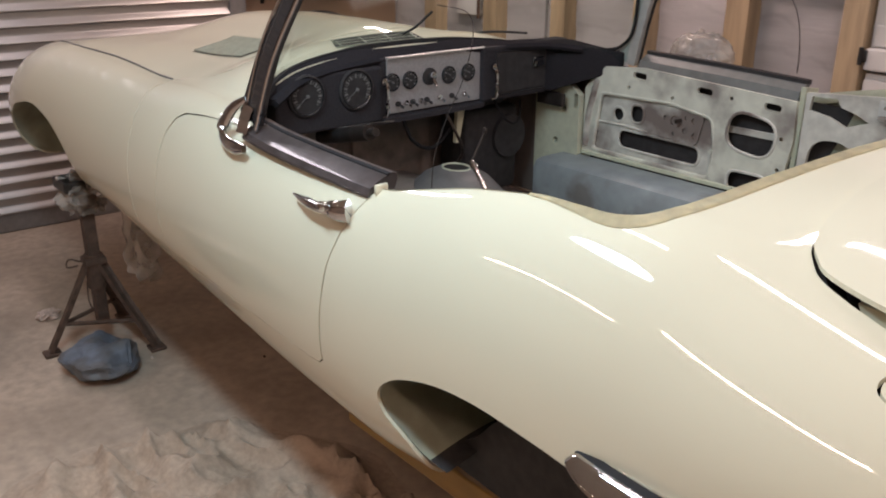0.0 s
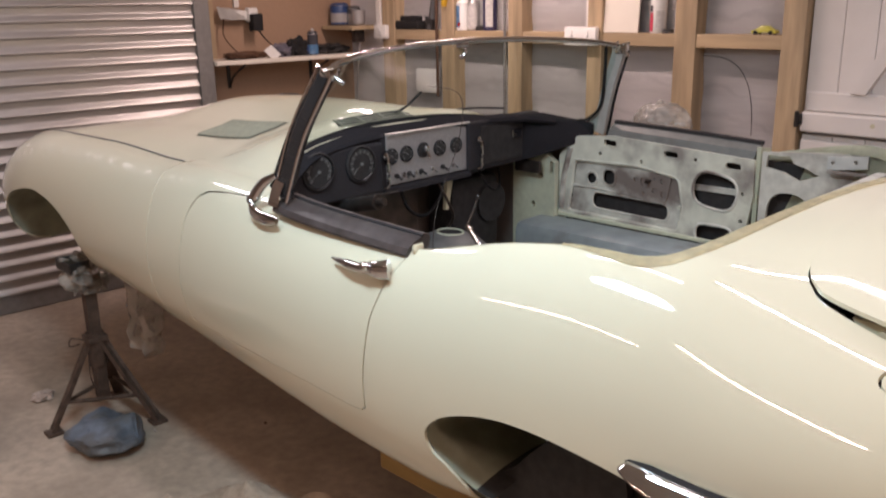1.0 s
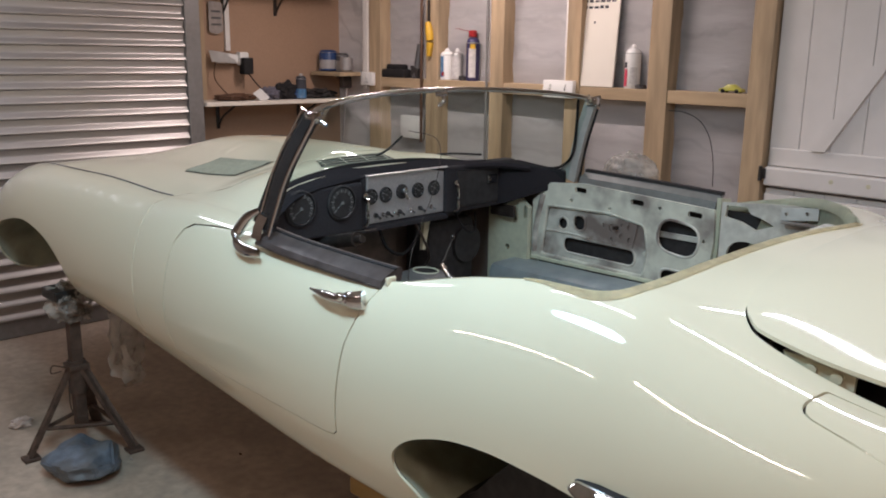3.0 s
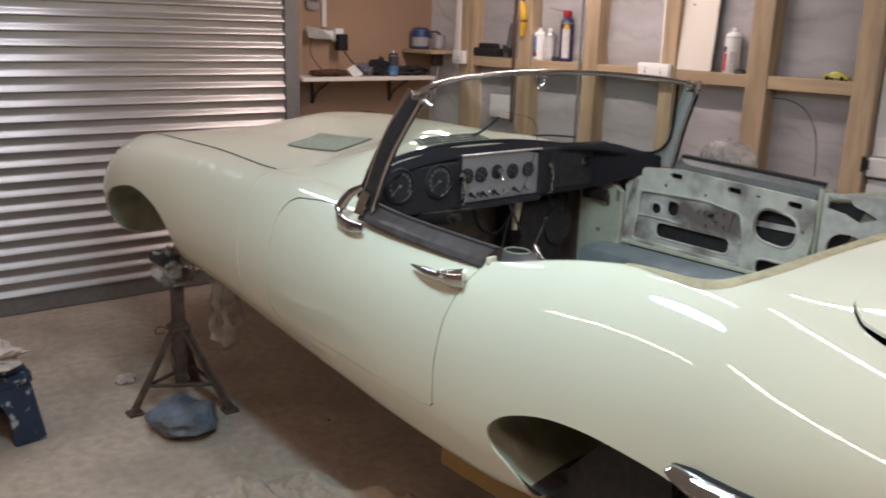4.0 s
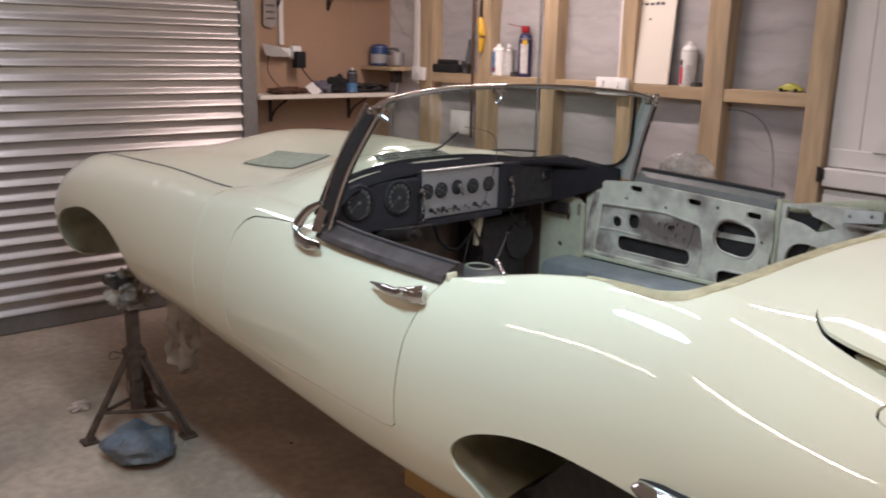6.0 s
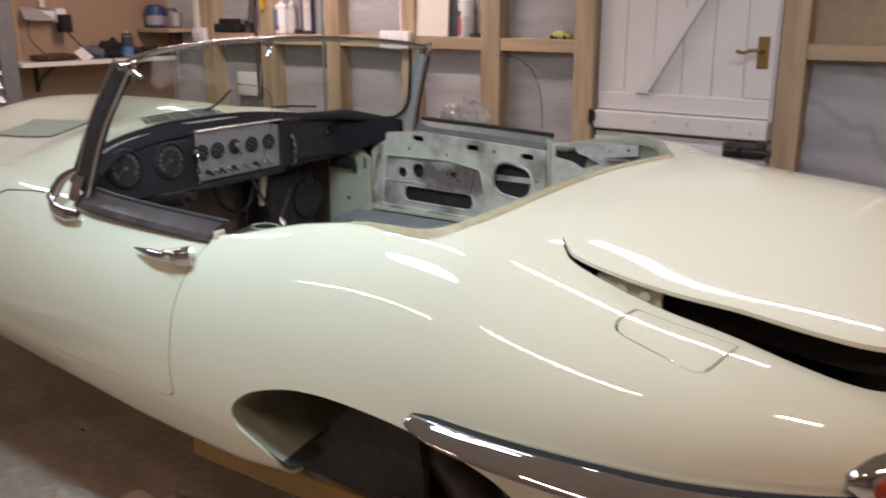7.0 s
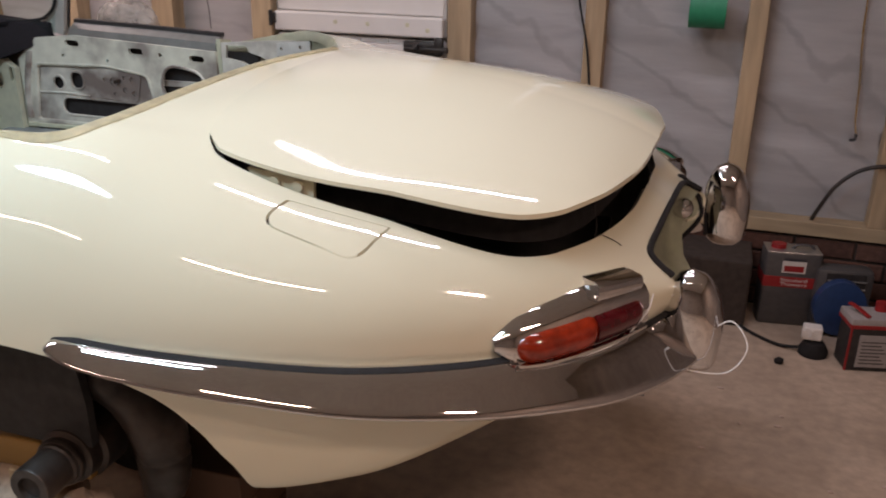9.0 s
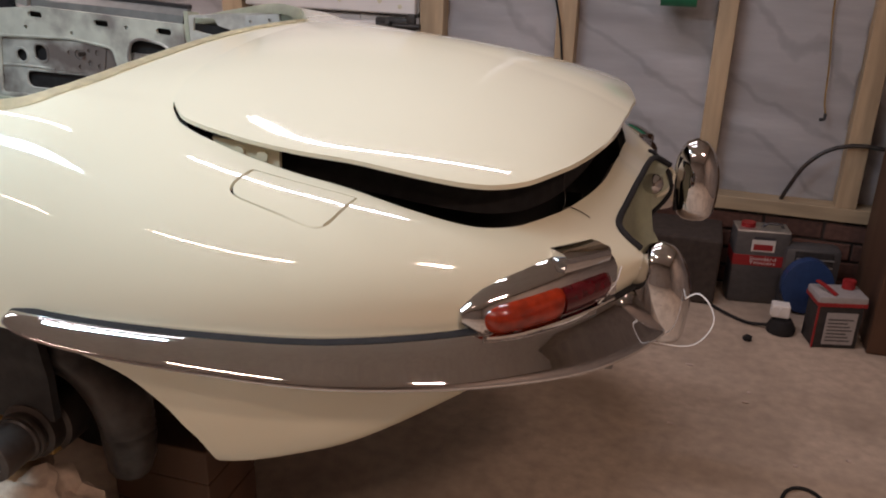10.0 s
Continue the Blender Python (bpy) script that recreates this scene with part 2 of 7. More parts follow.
def carved(bm, cutter, operation):
    """bm cut by, or cut down to, a solid; both stay as they are given."""
    obs = []
    for b in (bm, cutter):
        mesh = bpy.data.meshes.new("tmp")
        b.to_mesh(mesh)
        obs.append(new("tmp", mesh))
    mod = obs[0].modifiers.new("cut", "BOOLEAN")
    mod.operation, mod.object, mod.solver = operation, obs[1], "EXACT"
    bpy.context.view_layer.update()
    mesh = bpy.data.meshes.new_from_object(obs[0].evaluated_get(bpy.context.evaluated_depsgraph_get()))
    out = bmesh.new()
    out.from_mesh(mesh)
    for o in obs:
        data = o.data
        bpy.data.objects.remove(o)
        bpy.data.meshes.remove(data)
    bpy.data.meshes.remove(mesh)
    return out


def curve_of(xs, ys):
    """A smooth function through a few knots that does not overshoot them."""
    xs, ys = np.array(xs, float), np.array(ys, float)
    h, d = np.diff(xs), np.diff(ys) / np.diff(xs)
    m = np.r_[d[0], [0 if a * b <= 0 else 2 * a * b / (a + b) for a, b in zip(d, d[1:])], d[-1]]

    def value(x):
        x = min(max(x, xs[0]), xs[-1])
        i = min(int(np.searchsorted(xs, x, "right")) - 1, len(h) - 1)
        t = (x - xs[i]) / h[i]
        return float((1 + 2 * t) * (1 - t) ** 2 * ys[i] + t * (1 - t) ** 2 * h[i] * m[i] + t * t * (3 - 2 * t) * ys[i + 1] + t * t * (t - 1) * h[i] * m[i + 1])

    return value

# ---- the room ----
floor = tagged(part("floor", box((-4.6, -4.2, -0.12), (3.2, 2.0, 0.0)), CONCRETE), "dusty beige concrete garage floor with stains", "floor", kind="structure")
# ceiling, south and east walls stay out of view, added to close the room
ceiling = tagged(part("ceiling", box((-4.6, -4.2, CEILING), (3.2, 2.0, CEILING + 0.1)), PLASTER), "unseen plain ceiling added to close the garage", "ceiling", kind="structure")
wall_south = tagged(part("wall_south", box((-4.6, -4.3, 0), (3.2, -4.2, CEILING)), BACK_WALL), "unseen plain wall added to close the garage", "wall", kind="structure")
wall_east = tagged(part("wall_east", box((3.2, -4.3, 0), (3.3, 2.0, CEILING)), BACK_WALL), "unseen plain wall added to close the garage", "wall", kind="structure")
wall_north = tagged(part("wall_north", box((-4.6, 1.76, 0), (3.2, 1.86, CEILING)), WRAP), "stud wall backed with pale grey membrane", "wall", kind="structure")
wall_west = tagged(part("wall_west", box((-4.2, 0.53, 0), (-4.02, 1.76, CEILING)), HARDBOARD), "wall lined with brown hardboard", "wall", kind="structure")
STUDS = [(-3.49, 0.12), (-2.93, 0.11), (-2.385, 0.104), (-1.84, 0.09), (-1.322, 0.112), (-0.81, 0.10), (0.105, 0.10), (0.66, 0.078), (1.26, 0.07), (1.80, 0.075), (2.4, 0.08)]
for x, w in STUDS:
    part("stud", box((x - w / 2, 1.66, 0.38), (x + w / 2, 1.76, CEILING), 0.003), PINE, wall_north)
RAIL = 1.39
for (x, w), (x2, w2) in zip(STUDS, STUDS[1:]):
    if x != -0.81:
        part("rail", box((x + w / 2, 1.665, RAIL - 0.06), (x2 - w2 / 2, 1.76, RAIL), 0.003), PINE_X, wall_north)
part("sole_plate", box((0.05, 1.655, 0.325), (3.2, 1.76, 0.38), 0.003), PINE_X, wall_north)
part("sole_plate", box((-4.0, 1.655, 0.325), (-0.86, 1.76, 0.38), 0.003), PINE_X, wall_north)
shutter = thing("roller_shutter", "closed galvanised steel roller shutter with ribbed slats", "roller shutter", kind="structure")
PITCH = 0.077
SLAT = [(0.006, 0.0), (0.014, 0.0005), (0.0205, 0.003), (0.0230, 0.0075), (0.0218, 0.012), (0.0145, 0.023), (0.0070, 0.0335), (0.0038, 0.0385), (0.0034, 0.043), (0.0055, 0.060), (0.0085, 0.0755)]
for k in range(31):
    bm = bmesh.new()
    add_sweep(bm, [(-3.81, -4.2, 0.10 + k * PITCH), (-3.81, 0.50, 0.10 + k * PITCH)], [(a, b) for a, b in SLAT] + [(a - 0.002, b) for a, b in SLAT[::-1]])
    part("slat", bm, GALV, shutter, smooth=True)
part("bottom_bar", box((-3.83, -4.2, 0.004), (-3.80, 0.50, 0.10), 0.004), GALV_DULL, shutter)
part("guide_rail", box((-3.88, 0.48, 0), (-3.78, 0.575, CEILING), 0.004), GALV_DULL, shutter)

# ---- the car ----
CAR = pose(0, 0, 0, 0, 0, 3.0)
car = thing("car", "cream two-seat convertible body shell on stands, half stripped", "car", CAR)
half_width = curve_of([-3.36, -3.32, -3.2, -3.05, -2.85, -2.6, -2.3, -1.9, -1.5, -1.0, -0.5, 0.0, 0.2, 0.4, 0.6, 0.8, 0.95, 1.05, 1.12, 1.15], [0.14, 0.32, 0.555, 0.695, 0.757, 0.772, 0.772, 0.772, 0.78, 0.79, 0.80, 0.81, 0.80, 0.775, 0.725, 0.635, 0.53, 0.42, 0.30, 0.22])
width_height = curve_of([-3.36, -3.0, -2.4, -1.5, -0.5, 0.0, 0.5, 1.15], [0.78, 0.81, 0.80, 0.78, 0.75, 0.79, 0.82, 0.83])
shoulder_height = curve_of([-3.36, -3.3, -3.2, -3.05, -2.85, -2.6, -2.3, -1.8, -1.4, -1.2, -0.9, -0.5, -0.2, 0.0, 0.12, 0.25, 0.5, 0.7, 0.85, 0.95, 1.05, 1.15], [0.82, 0.89, 0.97, 1.035, 1.068, 1.078, 1.078, 1.072, 1.088, 1.083, 1.07, 1.075, 1.12, 1.139, 1.130, 1.104, 1.048, 1.009, 0.972, 0.94, 0.89, 0.85])
shoulder_in = curve_of([-3.36, -3.2, -3.0, -2.6, -1.8, -1.0, -0.3, 0.1, 0.3, 0.5, 0.7, 0.9, 1.15], [0.02, 0.32, 0.47, 0.55, 0.57, 0.60, 0.60, 0.58, 0.50, 0.45, 0.42, 0.36, 0.12])
centre_height = curve_of([-3.36, -3.3, -3.2, -3.05, -2.9, -2.6, -2.4, -2.2, -2.0, -1.8, -1.6, -1.45, -1.3, -1.2, -0.6, 0.0, 0.2, 0.35, 0.5, 0.7, 0.85, 0.95, 1.05, 1.15], [0.82, 0.89, 0.96, 1.02, 1.06, 1.115, 1.165, 1.202, 1.218, 1.226, 1.226, 1.218, 1.170, 1.156, 1.155, 1.165, 1.157, 1.150, 1.131, 1.087, 1.033, 0.99, 0.928, 0.86])
# how far the bonnet rises from the wing tops to the foot of its bulge, and how square that rise is
flat_rise = curve_of([-3.36, -2.9, -2.6, -2.2, -1.8, -1.5, -1.3], [0.0, 0.01, 0.025, 0.06, 0.092, 0.10, 0.10])
flat_power = curve_of([-1.52, -1.32], [2.2, 4.5])
bottom_height = curve_of([-3.36, -3.2, -2.9, -2.1, -1.5, -1.06, -0.69, -0.44, -0.2, 0.41, 0.6, 0.8, 0.95, 1.15], [0.72, 0.66, 0.60, 0.63, 0.575, 0.535, 0.508, 0.503, 0.525, 0.525, 0.55, 0.63, 0.71, 0.79])
bottom_in = curve_of([-3.36, -3.2, -2.9, -2.1, -1.5, -0.44, 0.41, 0.6, 0.8, 0.95, 1.15], [0.08, 0.40, 0.58, 0.62, 0.64, 0.68, 0.71, 0.66, 0.57, 0.46, 0.18])


def askew(x, y):
    """The far half of the tail sits a little further aft."""
    t = min(max((x - 0.3) / 0.65, 0), 1)
    return x + (0.15 * y * t * t * (3 - 2 * t) if y > 0 else 0.0)


def section(x):
    """Half of the body's section at x, from the middle of the top round to the sill: points (y, z), y growing outwards."""
    w, zw, ys, zs, zc, zb, yb = (f(x) for f in (half_width, width_height, shoulder_in, shoulder_height, centre_height, bottom_height, bottom_in))
    bulge = max(0.0, zc - zs - flat_rise(x)) if x < -1.25 else 0.0
    power = flat_power(x) if x < -1.0 else 4.5 - 2.5 * min((x + 1.0) / 0.3, 1)
    out = []
    # aft of the cockpit the top runs over into the shoulder in one even curve
    deck = min(max((x - 0.16) / 0.18, 0), 1)
    deck = deck * deck * (3 - 2 * deck)
    ye, ze = ys + 0.35 * (w - ys), zw + (zs - zw) * 0.937
    fall = -(zs - zw) / (w - ys) * 0.3735

    def even(y):
        t = y / ye
        return zc * (2 * t**3 - 3 * t * t + 1) + ze * (3 * t * t - 2 * t**3) + fall * ye * (t**3 - t * t)

    for k in range(26):
        t = k / 26
        y = ys * t
        hump = math.cos(min(y / min(0.33, ys), 1) * math.pi / 2) ** 2
        z = zs + (zc - zs - bulge) * (1 - t ** power) + bulge * hump
        out.append((y, z + (even(y) - z) * deck))
    for k in range(22):
        a = math.pi / 2 * k / 22
        y, z = ys + (w - ys) * math.sin(a), zw + (zs - zw) * math.cos(a)
        out.append((y, z + (even(y) - z) * deck if y < ye else z))
    for k in range(15):
        a = math.pi / 2 * k / 14
        out.append((yb + (w - yb) * math.cos(a) ** 0.9, zw + (zb - zw) * math.sin(a)))
    return out


def body_shell(x0, x1, step=0.03):
    """The outer skin between two stations, 7 mm thick, both sides."""
    n = round((x1 - x0) / step)
    xs = [x0 + (x1 - x0) * k / n for k in range(n + 1)]
    grid = []
    for x in xs:
        half = section(x)
        grid.append([(x, -y, z) for y, z in half[::-1]] + [(askew(x, y), y, z) for y, z in half[1:]])
    g = np.array(grid)
    du, dv = np.gradient(g, axis=0), np.gradient(g, axis=1)
    normal = np.cross(du, dv)
    normal /= np.linalg.norm(normal, axis=2, keepdims=True) + 1e-9
    if normal[len(xs) // 2, g.shape[1] // 2, 2] < 0:
        normal = -normal
    bm = bmesh.new()
    outer = [[bm.verts.new(p) for p in row] for row in g]
    inner = [[bm.verts.new(p) for p in row] for row in g - 0.007 * normal]
    last = len(outer[0]) - 1
    for i in range(n):
        for k in range(last):
            bm.faces.new((outer[i][k], outer[i + 1][k], outer[i + 1][k + 1], outer[i][k + 1]))
            bm.faces.new((inner[i][k], inner[i][k + 1], inner[i + 1][k + 1], inner[i + 1][k]))
        bm.faces.new((outer[i][0], inner[i][0], inner[i + 1][0], outer[i + 1][0]))
        bm.faces.new((outer[i][last], outer[i + 1][last], inner[i + 1][last], inner[i][last]))
    for k in range(last):
        bm.faces.new((outer[0][k], outer[0][k + 1], inner[0][k + 1], inner[0][k]))
        bm.faces.new((outer[n][k], inner[n][k], inner[n][k + 1], outer[n][k + 1]))
    bmesh.ops.recalc_face_normals(bm, faces=bm.faces[:])
    return bm


FULL = body_shell(-3.36, 1.15)
from mathutils.bvhtree import BVHTree  # noqa: E402

FULL.normal_update()
FULL.faces.ensure_lookup_table()
SKIN = BVHTree.FromBMesh(FULL)


def skin_normal(place):
    """The smooth normal of the uncut skin near a place."""
    _, _, index, _ = SKIN.find_nearest(place)
    if index is None:
        return None
    face = FULL.faces[index]
    weights = [1 / ((v.co - place).length + 1e-4) ** 2 for v in face.verts]
    return sum((v.normal * w for v, w in zip(face.verts, weights)), Vector()).normalized()


def panel(name, bm, parent, label="", shift=None):
    """A body panel whose shading follows the uncut skin, so that reflections run on over its edges."""
    mesh = bpy.data.meshes.new(name)
    bm.normal_update()
    bm.to_mesh(mesh)
    bm.free()
    mesh.materials.append(PAINT)
    mesh.polygons.foreach_set("use_smooth", [True] * len(mesh.polygons))
    smooth = [skin_normal(v.co) for v in mesh.vertices]
    normals = [None] * len(mesh.loops)
    for poly in mesh.polygons:
        for li in poly.loop_indices:
            n = smooth[mesh.loops[li].vertex_index]
            normals[li] = n if n is not None and n.dot(poly.normal) > 0.6 else poly.normal
    mesh.normals_split_custom_set(normals)
    ob = new(name, mesh)
    ob.parent = parent
    if shift is not None:
        ob.matrix_basis = shift
    if label:
        tagged(ob, label)
    return ob


REAR_ARCH = [(-0.262, 0.40), (-0.262, 0.555), (-0.275, 0.592), (-0.302, 0.620), (-0.345, 0.65), (-0.353, 0.695), (-0.297, 0.745), (-0.198, 0.782), (-0.10, 0.797), (0.0, 0.797), (0.10, 0.787), (0.2, 0.765), (0.30, 0.724), (0.36, 0.67), (0.39, 0.625), (0.425, 0.56), (0.46, 0.40)]
FRONT_ARCH = [(-2.04, 0.45), (-2.085, 0.64), (-2.14, 0.76), (-2.225, 0.826), (-2.35, 0.872), (-2.53, 0.897), (-2.68, 0.878), (-2.80, 0.84), (-2.89, 0.76), (-2.93, 0.6), (-2.93, 0.45)]


def flat_line(points, steps=5):
    return [(q.x, q.y) for q in smooth_line([(*p, 0) for p in points], steps)]


arches = [prism(flat_line(line), "y", *side) for line in (REAR_ARCH, FRONT_ARCH) for side in ((-1.2, -0.45), (0.45, 1.2))]
EDGE = [(-1.245, -0.30), (-1.21, -0.45), (-1.12, -0.59), (-0.99, -0.668), (-0.7, -0.685), (-0.48, -0.692), (-0.34, -0.68), (-0.11, -0.665), (-0.01, -0.665), (0.06, -0.656), (0.105, -0.62), (0.125, -0.53), (0.137, -0.42), (0.149, -0.30), (0.163, -0.15), (0.180, 0.0)]
FAR_EDGE = [(0.180, 0.0), (0.195, 0.09), (0.208, 0.18), (0.210, 0.235), (0.196, 0.285), (0.168, 0.345), (0.138, 0.41), (0.102, 0.485), (0.055, 0.55), (0.0, 0.596), (-0.08, 0.632), (-0.2, 0.662), (-0.34, 0.68)]
edge_line = flat_line(EDGE, 6)
far_line = flat_line(FAR_EDGE, 6) + [(x - 0.035 * min(max((-0.99 - x) / 0.13, 0), 1), -y + 0.02 * min(max((-0.99 - x) / 0.13, 0), 1)) for x, y in edge_line[::-1] if x < -0.36]
cockpit_outline = edge_line + far_line[1:]
cockpit_outline += [(-1.282, 0.20), (-1.275, 0.0), (-1.265, -0.15)]
LID = [(0.262, 0.0), (0.262, -0.25), (0.268, -0.42), (0.282, -0.51), (0.304, -0.548), (0.335, -0.568), (0.42, -0.578), (0.515, -0.578), (0.61, -0.571), (0.705, -0.566), (0.795, -0.548), (0.858, -0.517), (0.912, -0.462), (0.965, -0.358), (1.014, -0.18), (1.036, 0.0)]
lid_line = flat_line(LID, 6)
FAR_LID = [(0.262, 0.25), (0.268, 0.42), (0.282, 0.51), (0.304, 0.548), (0.335, 0.568), (0.42, 0.578), (0.515, 0.578), (0.61, 0.571), (0.705, 0.566), (0.79, 0.549), (0.85, 0.520), (0.895, 0.478), (0.938, 0.41), (0.982, 0.31), (1.020, 0.17)]
far_lid_line = [(askew(x, y), y) for x, y in flat_line(FAR_LID, 6)[::-1]]
lid_outline = lid_line + far_lid_line


def shrunk(outline, gap):
    n = len(outline)
    centre = Vector((sum(p[0] for p in outline) / n, sum(p[1] for p in outline) / n))
    return [tuple(Vector(p) + (centre - Vector(p)).normalized() * gap) for p in outline]


DOOR = [(-1.10, 1.056), (-1.18, 1.055), (-1.262, 1.052), (-1.345, 1.045), (-1.376, 1.030), (-1.393, 0.995), (-1.395, 0.97), (-1.391, 0.912), (-1.389, 0.841), (-1.382, 0.775), (-1.372, 0.715), (-1.35, 0.672), (-0.60, 0.660), (-0.566, 0.664), (-0.551, 0.676), (-0.549, 0.737), (-0.544, 0.811), (-0.538, 0.894), (-0.522, 0.955), (-0.508, 0.99), (-0.475, 1.05), (-0.47, 1.3), (-1.10, 1.3)]
BONNET_END = [(-1.40, 1.3), (-1.40, 1.165), (-1.43, 1.128), (-1.50, 1.104), (-1.60, 1.090), (-1.655, 1.076), (-1.668, 1.058), (-1.65, 1.03), (-1.622, 0.974), (-1.605, 0.903), (-1.58, 0.78), (-1.563, 0.68), (-1.56, 0.3)]
RECESS = [(1.098, -0.318), (1.074, -0.316), (1.055, -0.300), (1.053, -0.262), (1.064, -0.182), (1.078, -0.08), (1.088, 0.0), (1.098, 0.10), (1.108, 0.20), (1.122, 0.25), (1.155, 0.262)]
recess_line = flat_line(RECESS, 5)
recess_outline = [(1.4, -0.318)] + recess_line + [(1.4, 0.262)]
cuts = joined(*arches, prism(cockpit_outline, "z", 0.93, 1.6), prism(lid_outline, "z", 0.86, 1.6), prism(recess_outline, "z", 0.4, 1.2))
WHOLE = carved(FULL, cuts, "DIFFERENCE")
bonnet_solid = prism([(-3.6, 1.6), (-3.6, 0.2)] + [(x, z) for x, z in BONNET_END[::-1]], "y", -1.2, 1.2)
bonnet_small = prism([(-3.6, 1.6), (-3.6, 0.2)] + [(x - 0.004, z) for x, z in BONNET_END[::-1]], "y", -1.2, 1.2)
doors_solid = joined(*(prism(DOOR, "y", *side) for side in ((-1.2, -0.5), (0.5, 1.2))))
door_small = [(x + (0.004 if x < -1.0 else -0.004), z + (0.0012 if z < 0.68 else -0.004)) for x, z in DOOR]
left_small = prism(door_small, "y", -1.2, -0.5)
right_small = prism(door_small, "y", 0.5, 1.2)
flap_line = [tuple(p)[:2] for p in rounded([(0.466, -0.602, 0), (0.438, -0.660, 0), (0.607, -0.660, 0), (0.641, -0.583, 0)], [0.006, 0.034, 0.030, 0.003])]
flap_solid, flap_small = prism(flap_line, "z", 0.93, 1.3), prism(shrunk(flap_line, 0.0048), "z", 0.93, 1.3)
bonnet = panel("bonnet", carved(WHOLE, bonnet_small, "INTERSECT"), car, "long cream bonnet with centre bulge")
left_door = panel("door", carved(WHOLE, left_small, "INTERSECT"), car, "cream door skin with chrome handle")
right_door = panel("door", carved(WHOLE, right_small, "INTERSECT"), car, "door with stripped inner face")
flap = panel("fuel_flap", carved(WHOLE, flap_small, "INTERSECT"), car, "cream fuel filler flap")
tub = panel("body_tub", carved(WHOLE, joined(bonnet_solid, doors_solid, flap_solid), "DIFFERENCE"), car, "cream rear body and scuttle")
hinge = Matrix.Translation((0.26, 0, 1.104)) @ pose(0, 0, 0, 0, -6.7, 0) @ Matrix.Translation((-0.26, 0, -1.10))
lid_skin = carved(FULL, prism(shrunk(lid_outline, 0.003), "z", 0.86, 1.6), "INTERSECT")
lid = panel("boot_lid", lid_skin, car, "cream boot lid standing slightly open", hinge)

# ---- car: wheel arches, underside, cockpit ----
ORANGE = material("amber_lens", (0.25, 0.020, 0.005), 0.06, vary=0.35, grain=45, coat=0.6)
RED = material("red_lens", (0.075, 0.003, 0.006), 0.08, vary=0.35, grain=45, coat=0.6)
CREAM_DULL = material("faded_cream_edge", (0.62, 0.58, 0.42), 0.5, vary=0.06)
BLUEGREY = material("blue_grey_sill_paint", (0.27, 0.31, 0.315), 0.5, vary=0.14, grain=14, stain=0.7, stain_colour=(0.15, 0.125, 0.105), stain_scale=6, spread=(0.5, 0.64))
DASH = material("black_crackle_dash", (0.040, 0.037, 0.040), 0.6, vary=0.2, grain=200, bump=0.2, gloss=0.05)
DIAL = material("dial_black", (0.01, 0.01, 0.012), 0.25)
FOOTWELL = material("dirty_brown_black_underseal", (0.21, 0.17, 0.145), 0.6, vary=0.4, grain=14, bump=0.3, stain=0.8, stain_colour=(0.07, 0.055, 0.048), stain_scale=7)
MARKS = material("dial_white_print", (0.16, 0.16, 0.155), 0.5)
SILVER_EDGE = material("edge_glint", (0.7, 0.68, 0.66), 0.3, 0.6, vary=0.05)
# dark tone painted for the shade in the louvre slots
SLOT = material("louvre_slot_shade", (0.10, 0.10, 0.075), 0.7, vary=0.2)
# cream louvres coloured as they look in shade; vent bars share this grey-green
LOUVRE = material("louvre_shade_and_vent_grey", (0.30, 0.31, 0.24), 0.5, vary=0.1)
PILLAR = material("rubbed_grey_primer", (0.50, 0.51, 0.48), 0.5, vary=0.1, grain=30, stain=0.4, stain_colour=(0.33, 0.30, 0.27), stain_scale=9)
CHANNEL = material("dull_grey_channel_paint", (0.14, 0.145, 0.135), 0.5, vary=0.15, grain=30, stain=0.4, stain_colour=(0.12, 0.11, 0.10), stain_scale=8)
# dark colour stands in for dark surroundings mirrored in the near pillar's chrome
PILLAR_DARK = material("pillar_dark_reflection", (0.035, 0.03, 0.03), 0.12, 0.3, vary=0.2, grain=12, coat=1.0)
TRIM = material("dark_brown_vinyl_capping", (0.060, 0.048, 0.047), 0.38, vary=0.4, grain=26, coat=0.25, stain=0.4, stain_colour=(0.05, 0.03, 0.027), stain_scale=6)
PLASTIC_FILM = material("cloudy_plastic_film", (0.46, 0.41, 0.36), 0.2, vary=0.35, grain=14, bump=0.6, alpha=0.50)


def glass(name, colour, gloss=0.02):
    m = bpy.data.materials.new(name)
    m.use_nodes = True
    nodes, links = m.node_tree.nodes, m.node_tree.links
    nodes.clear()
    out, clear, shine, mix, edge = (nodes.new(k) for k in ("ShaderNodeOutputMaterial", "ShaderNodeBsdfTransparent", "ShaderNodeBsdfGlossy", "ShaderNodeMixShader", "ShaderNodeFresnel"))
    clear.inputs[0].default_value = (*colour, 1)
    shine.inputs["Roughness"].default_value = gloss
    edge.inputs[0].default_value = 1.12
    links.new(edge.outputs[0], mix.inputs[0])
    links.new(clear.outputs[0], mix.inputs[1])
    links.new(shine.outputs[0], mix.inputs[2])
    links.new(mix.outputs[0], out.inputs[0])
    return m


GLASS = glass("windscreen_glass", (0.75, 0.84, 0.82))


def skin_y(x, z):
    """Half the body's width at a height on its side."""
    w, zw, ys, zs, zb, yb = (f(x) for f in (half_width, width_height, shoulder_in, shoulder_height, bottom_height, bottom_in))
    if z >= zw:
        return ys + (w - ys) * math.sqrt(max(0.0, 1 - min(1, (z - zw) / (zs - zw)) ** 2))
    return yb + (w - yb) * max(0.0, 1 - min(1, (z - zw) / (zb - zw)) ** 2) ** 0.45


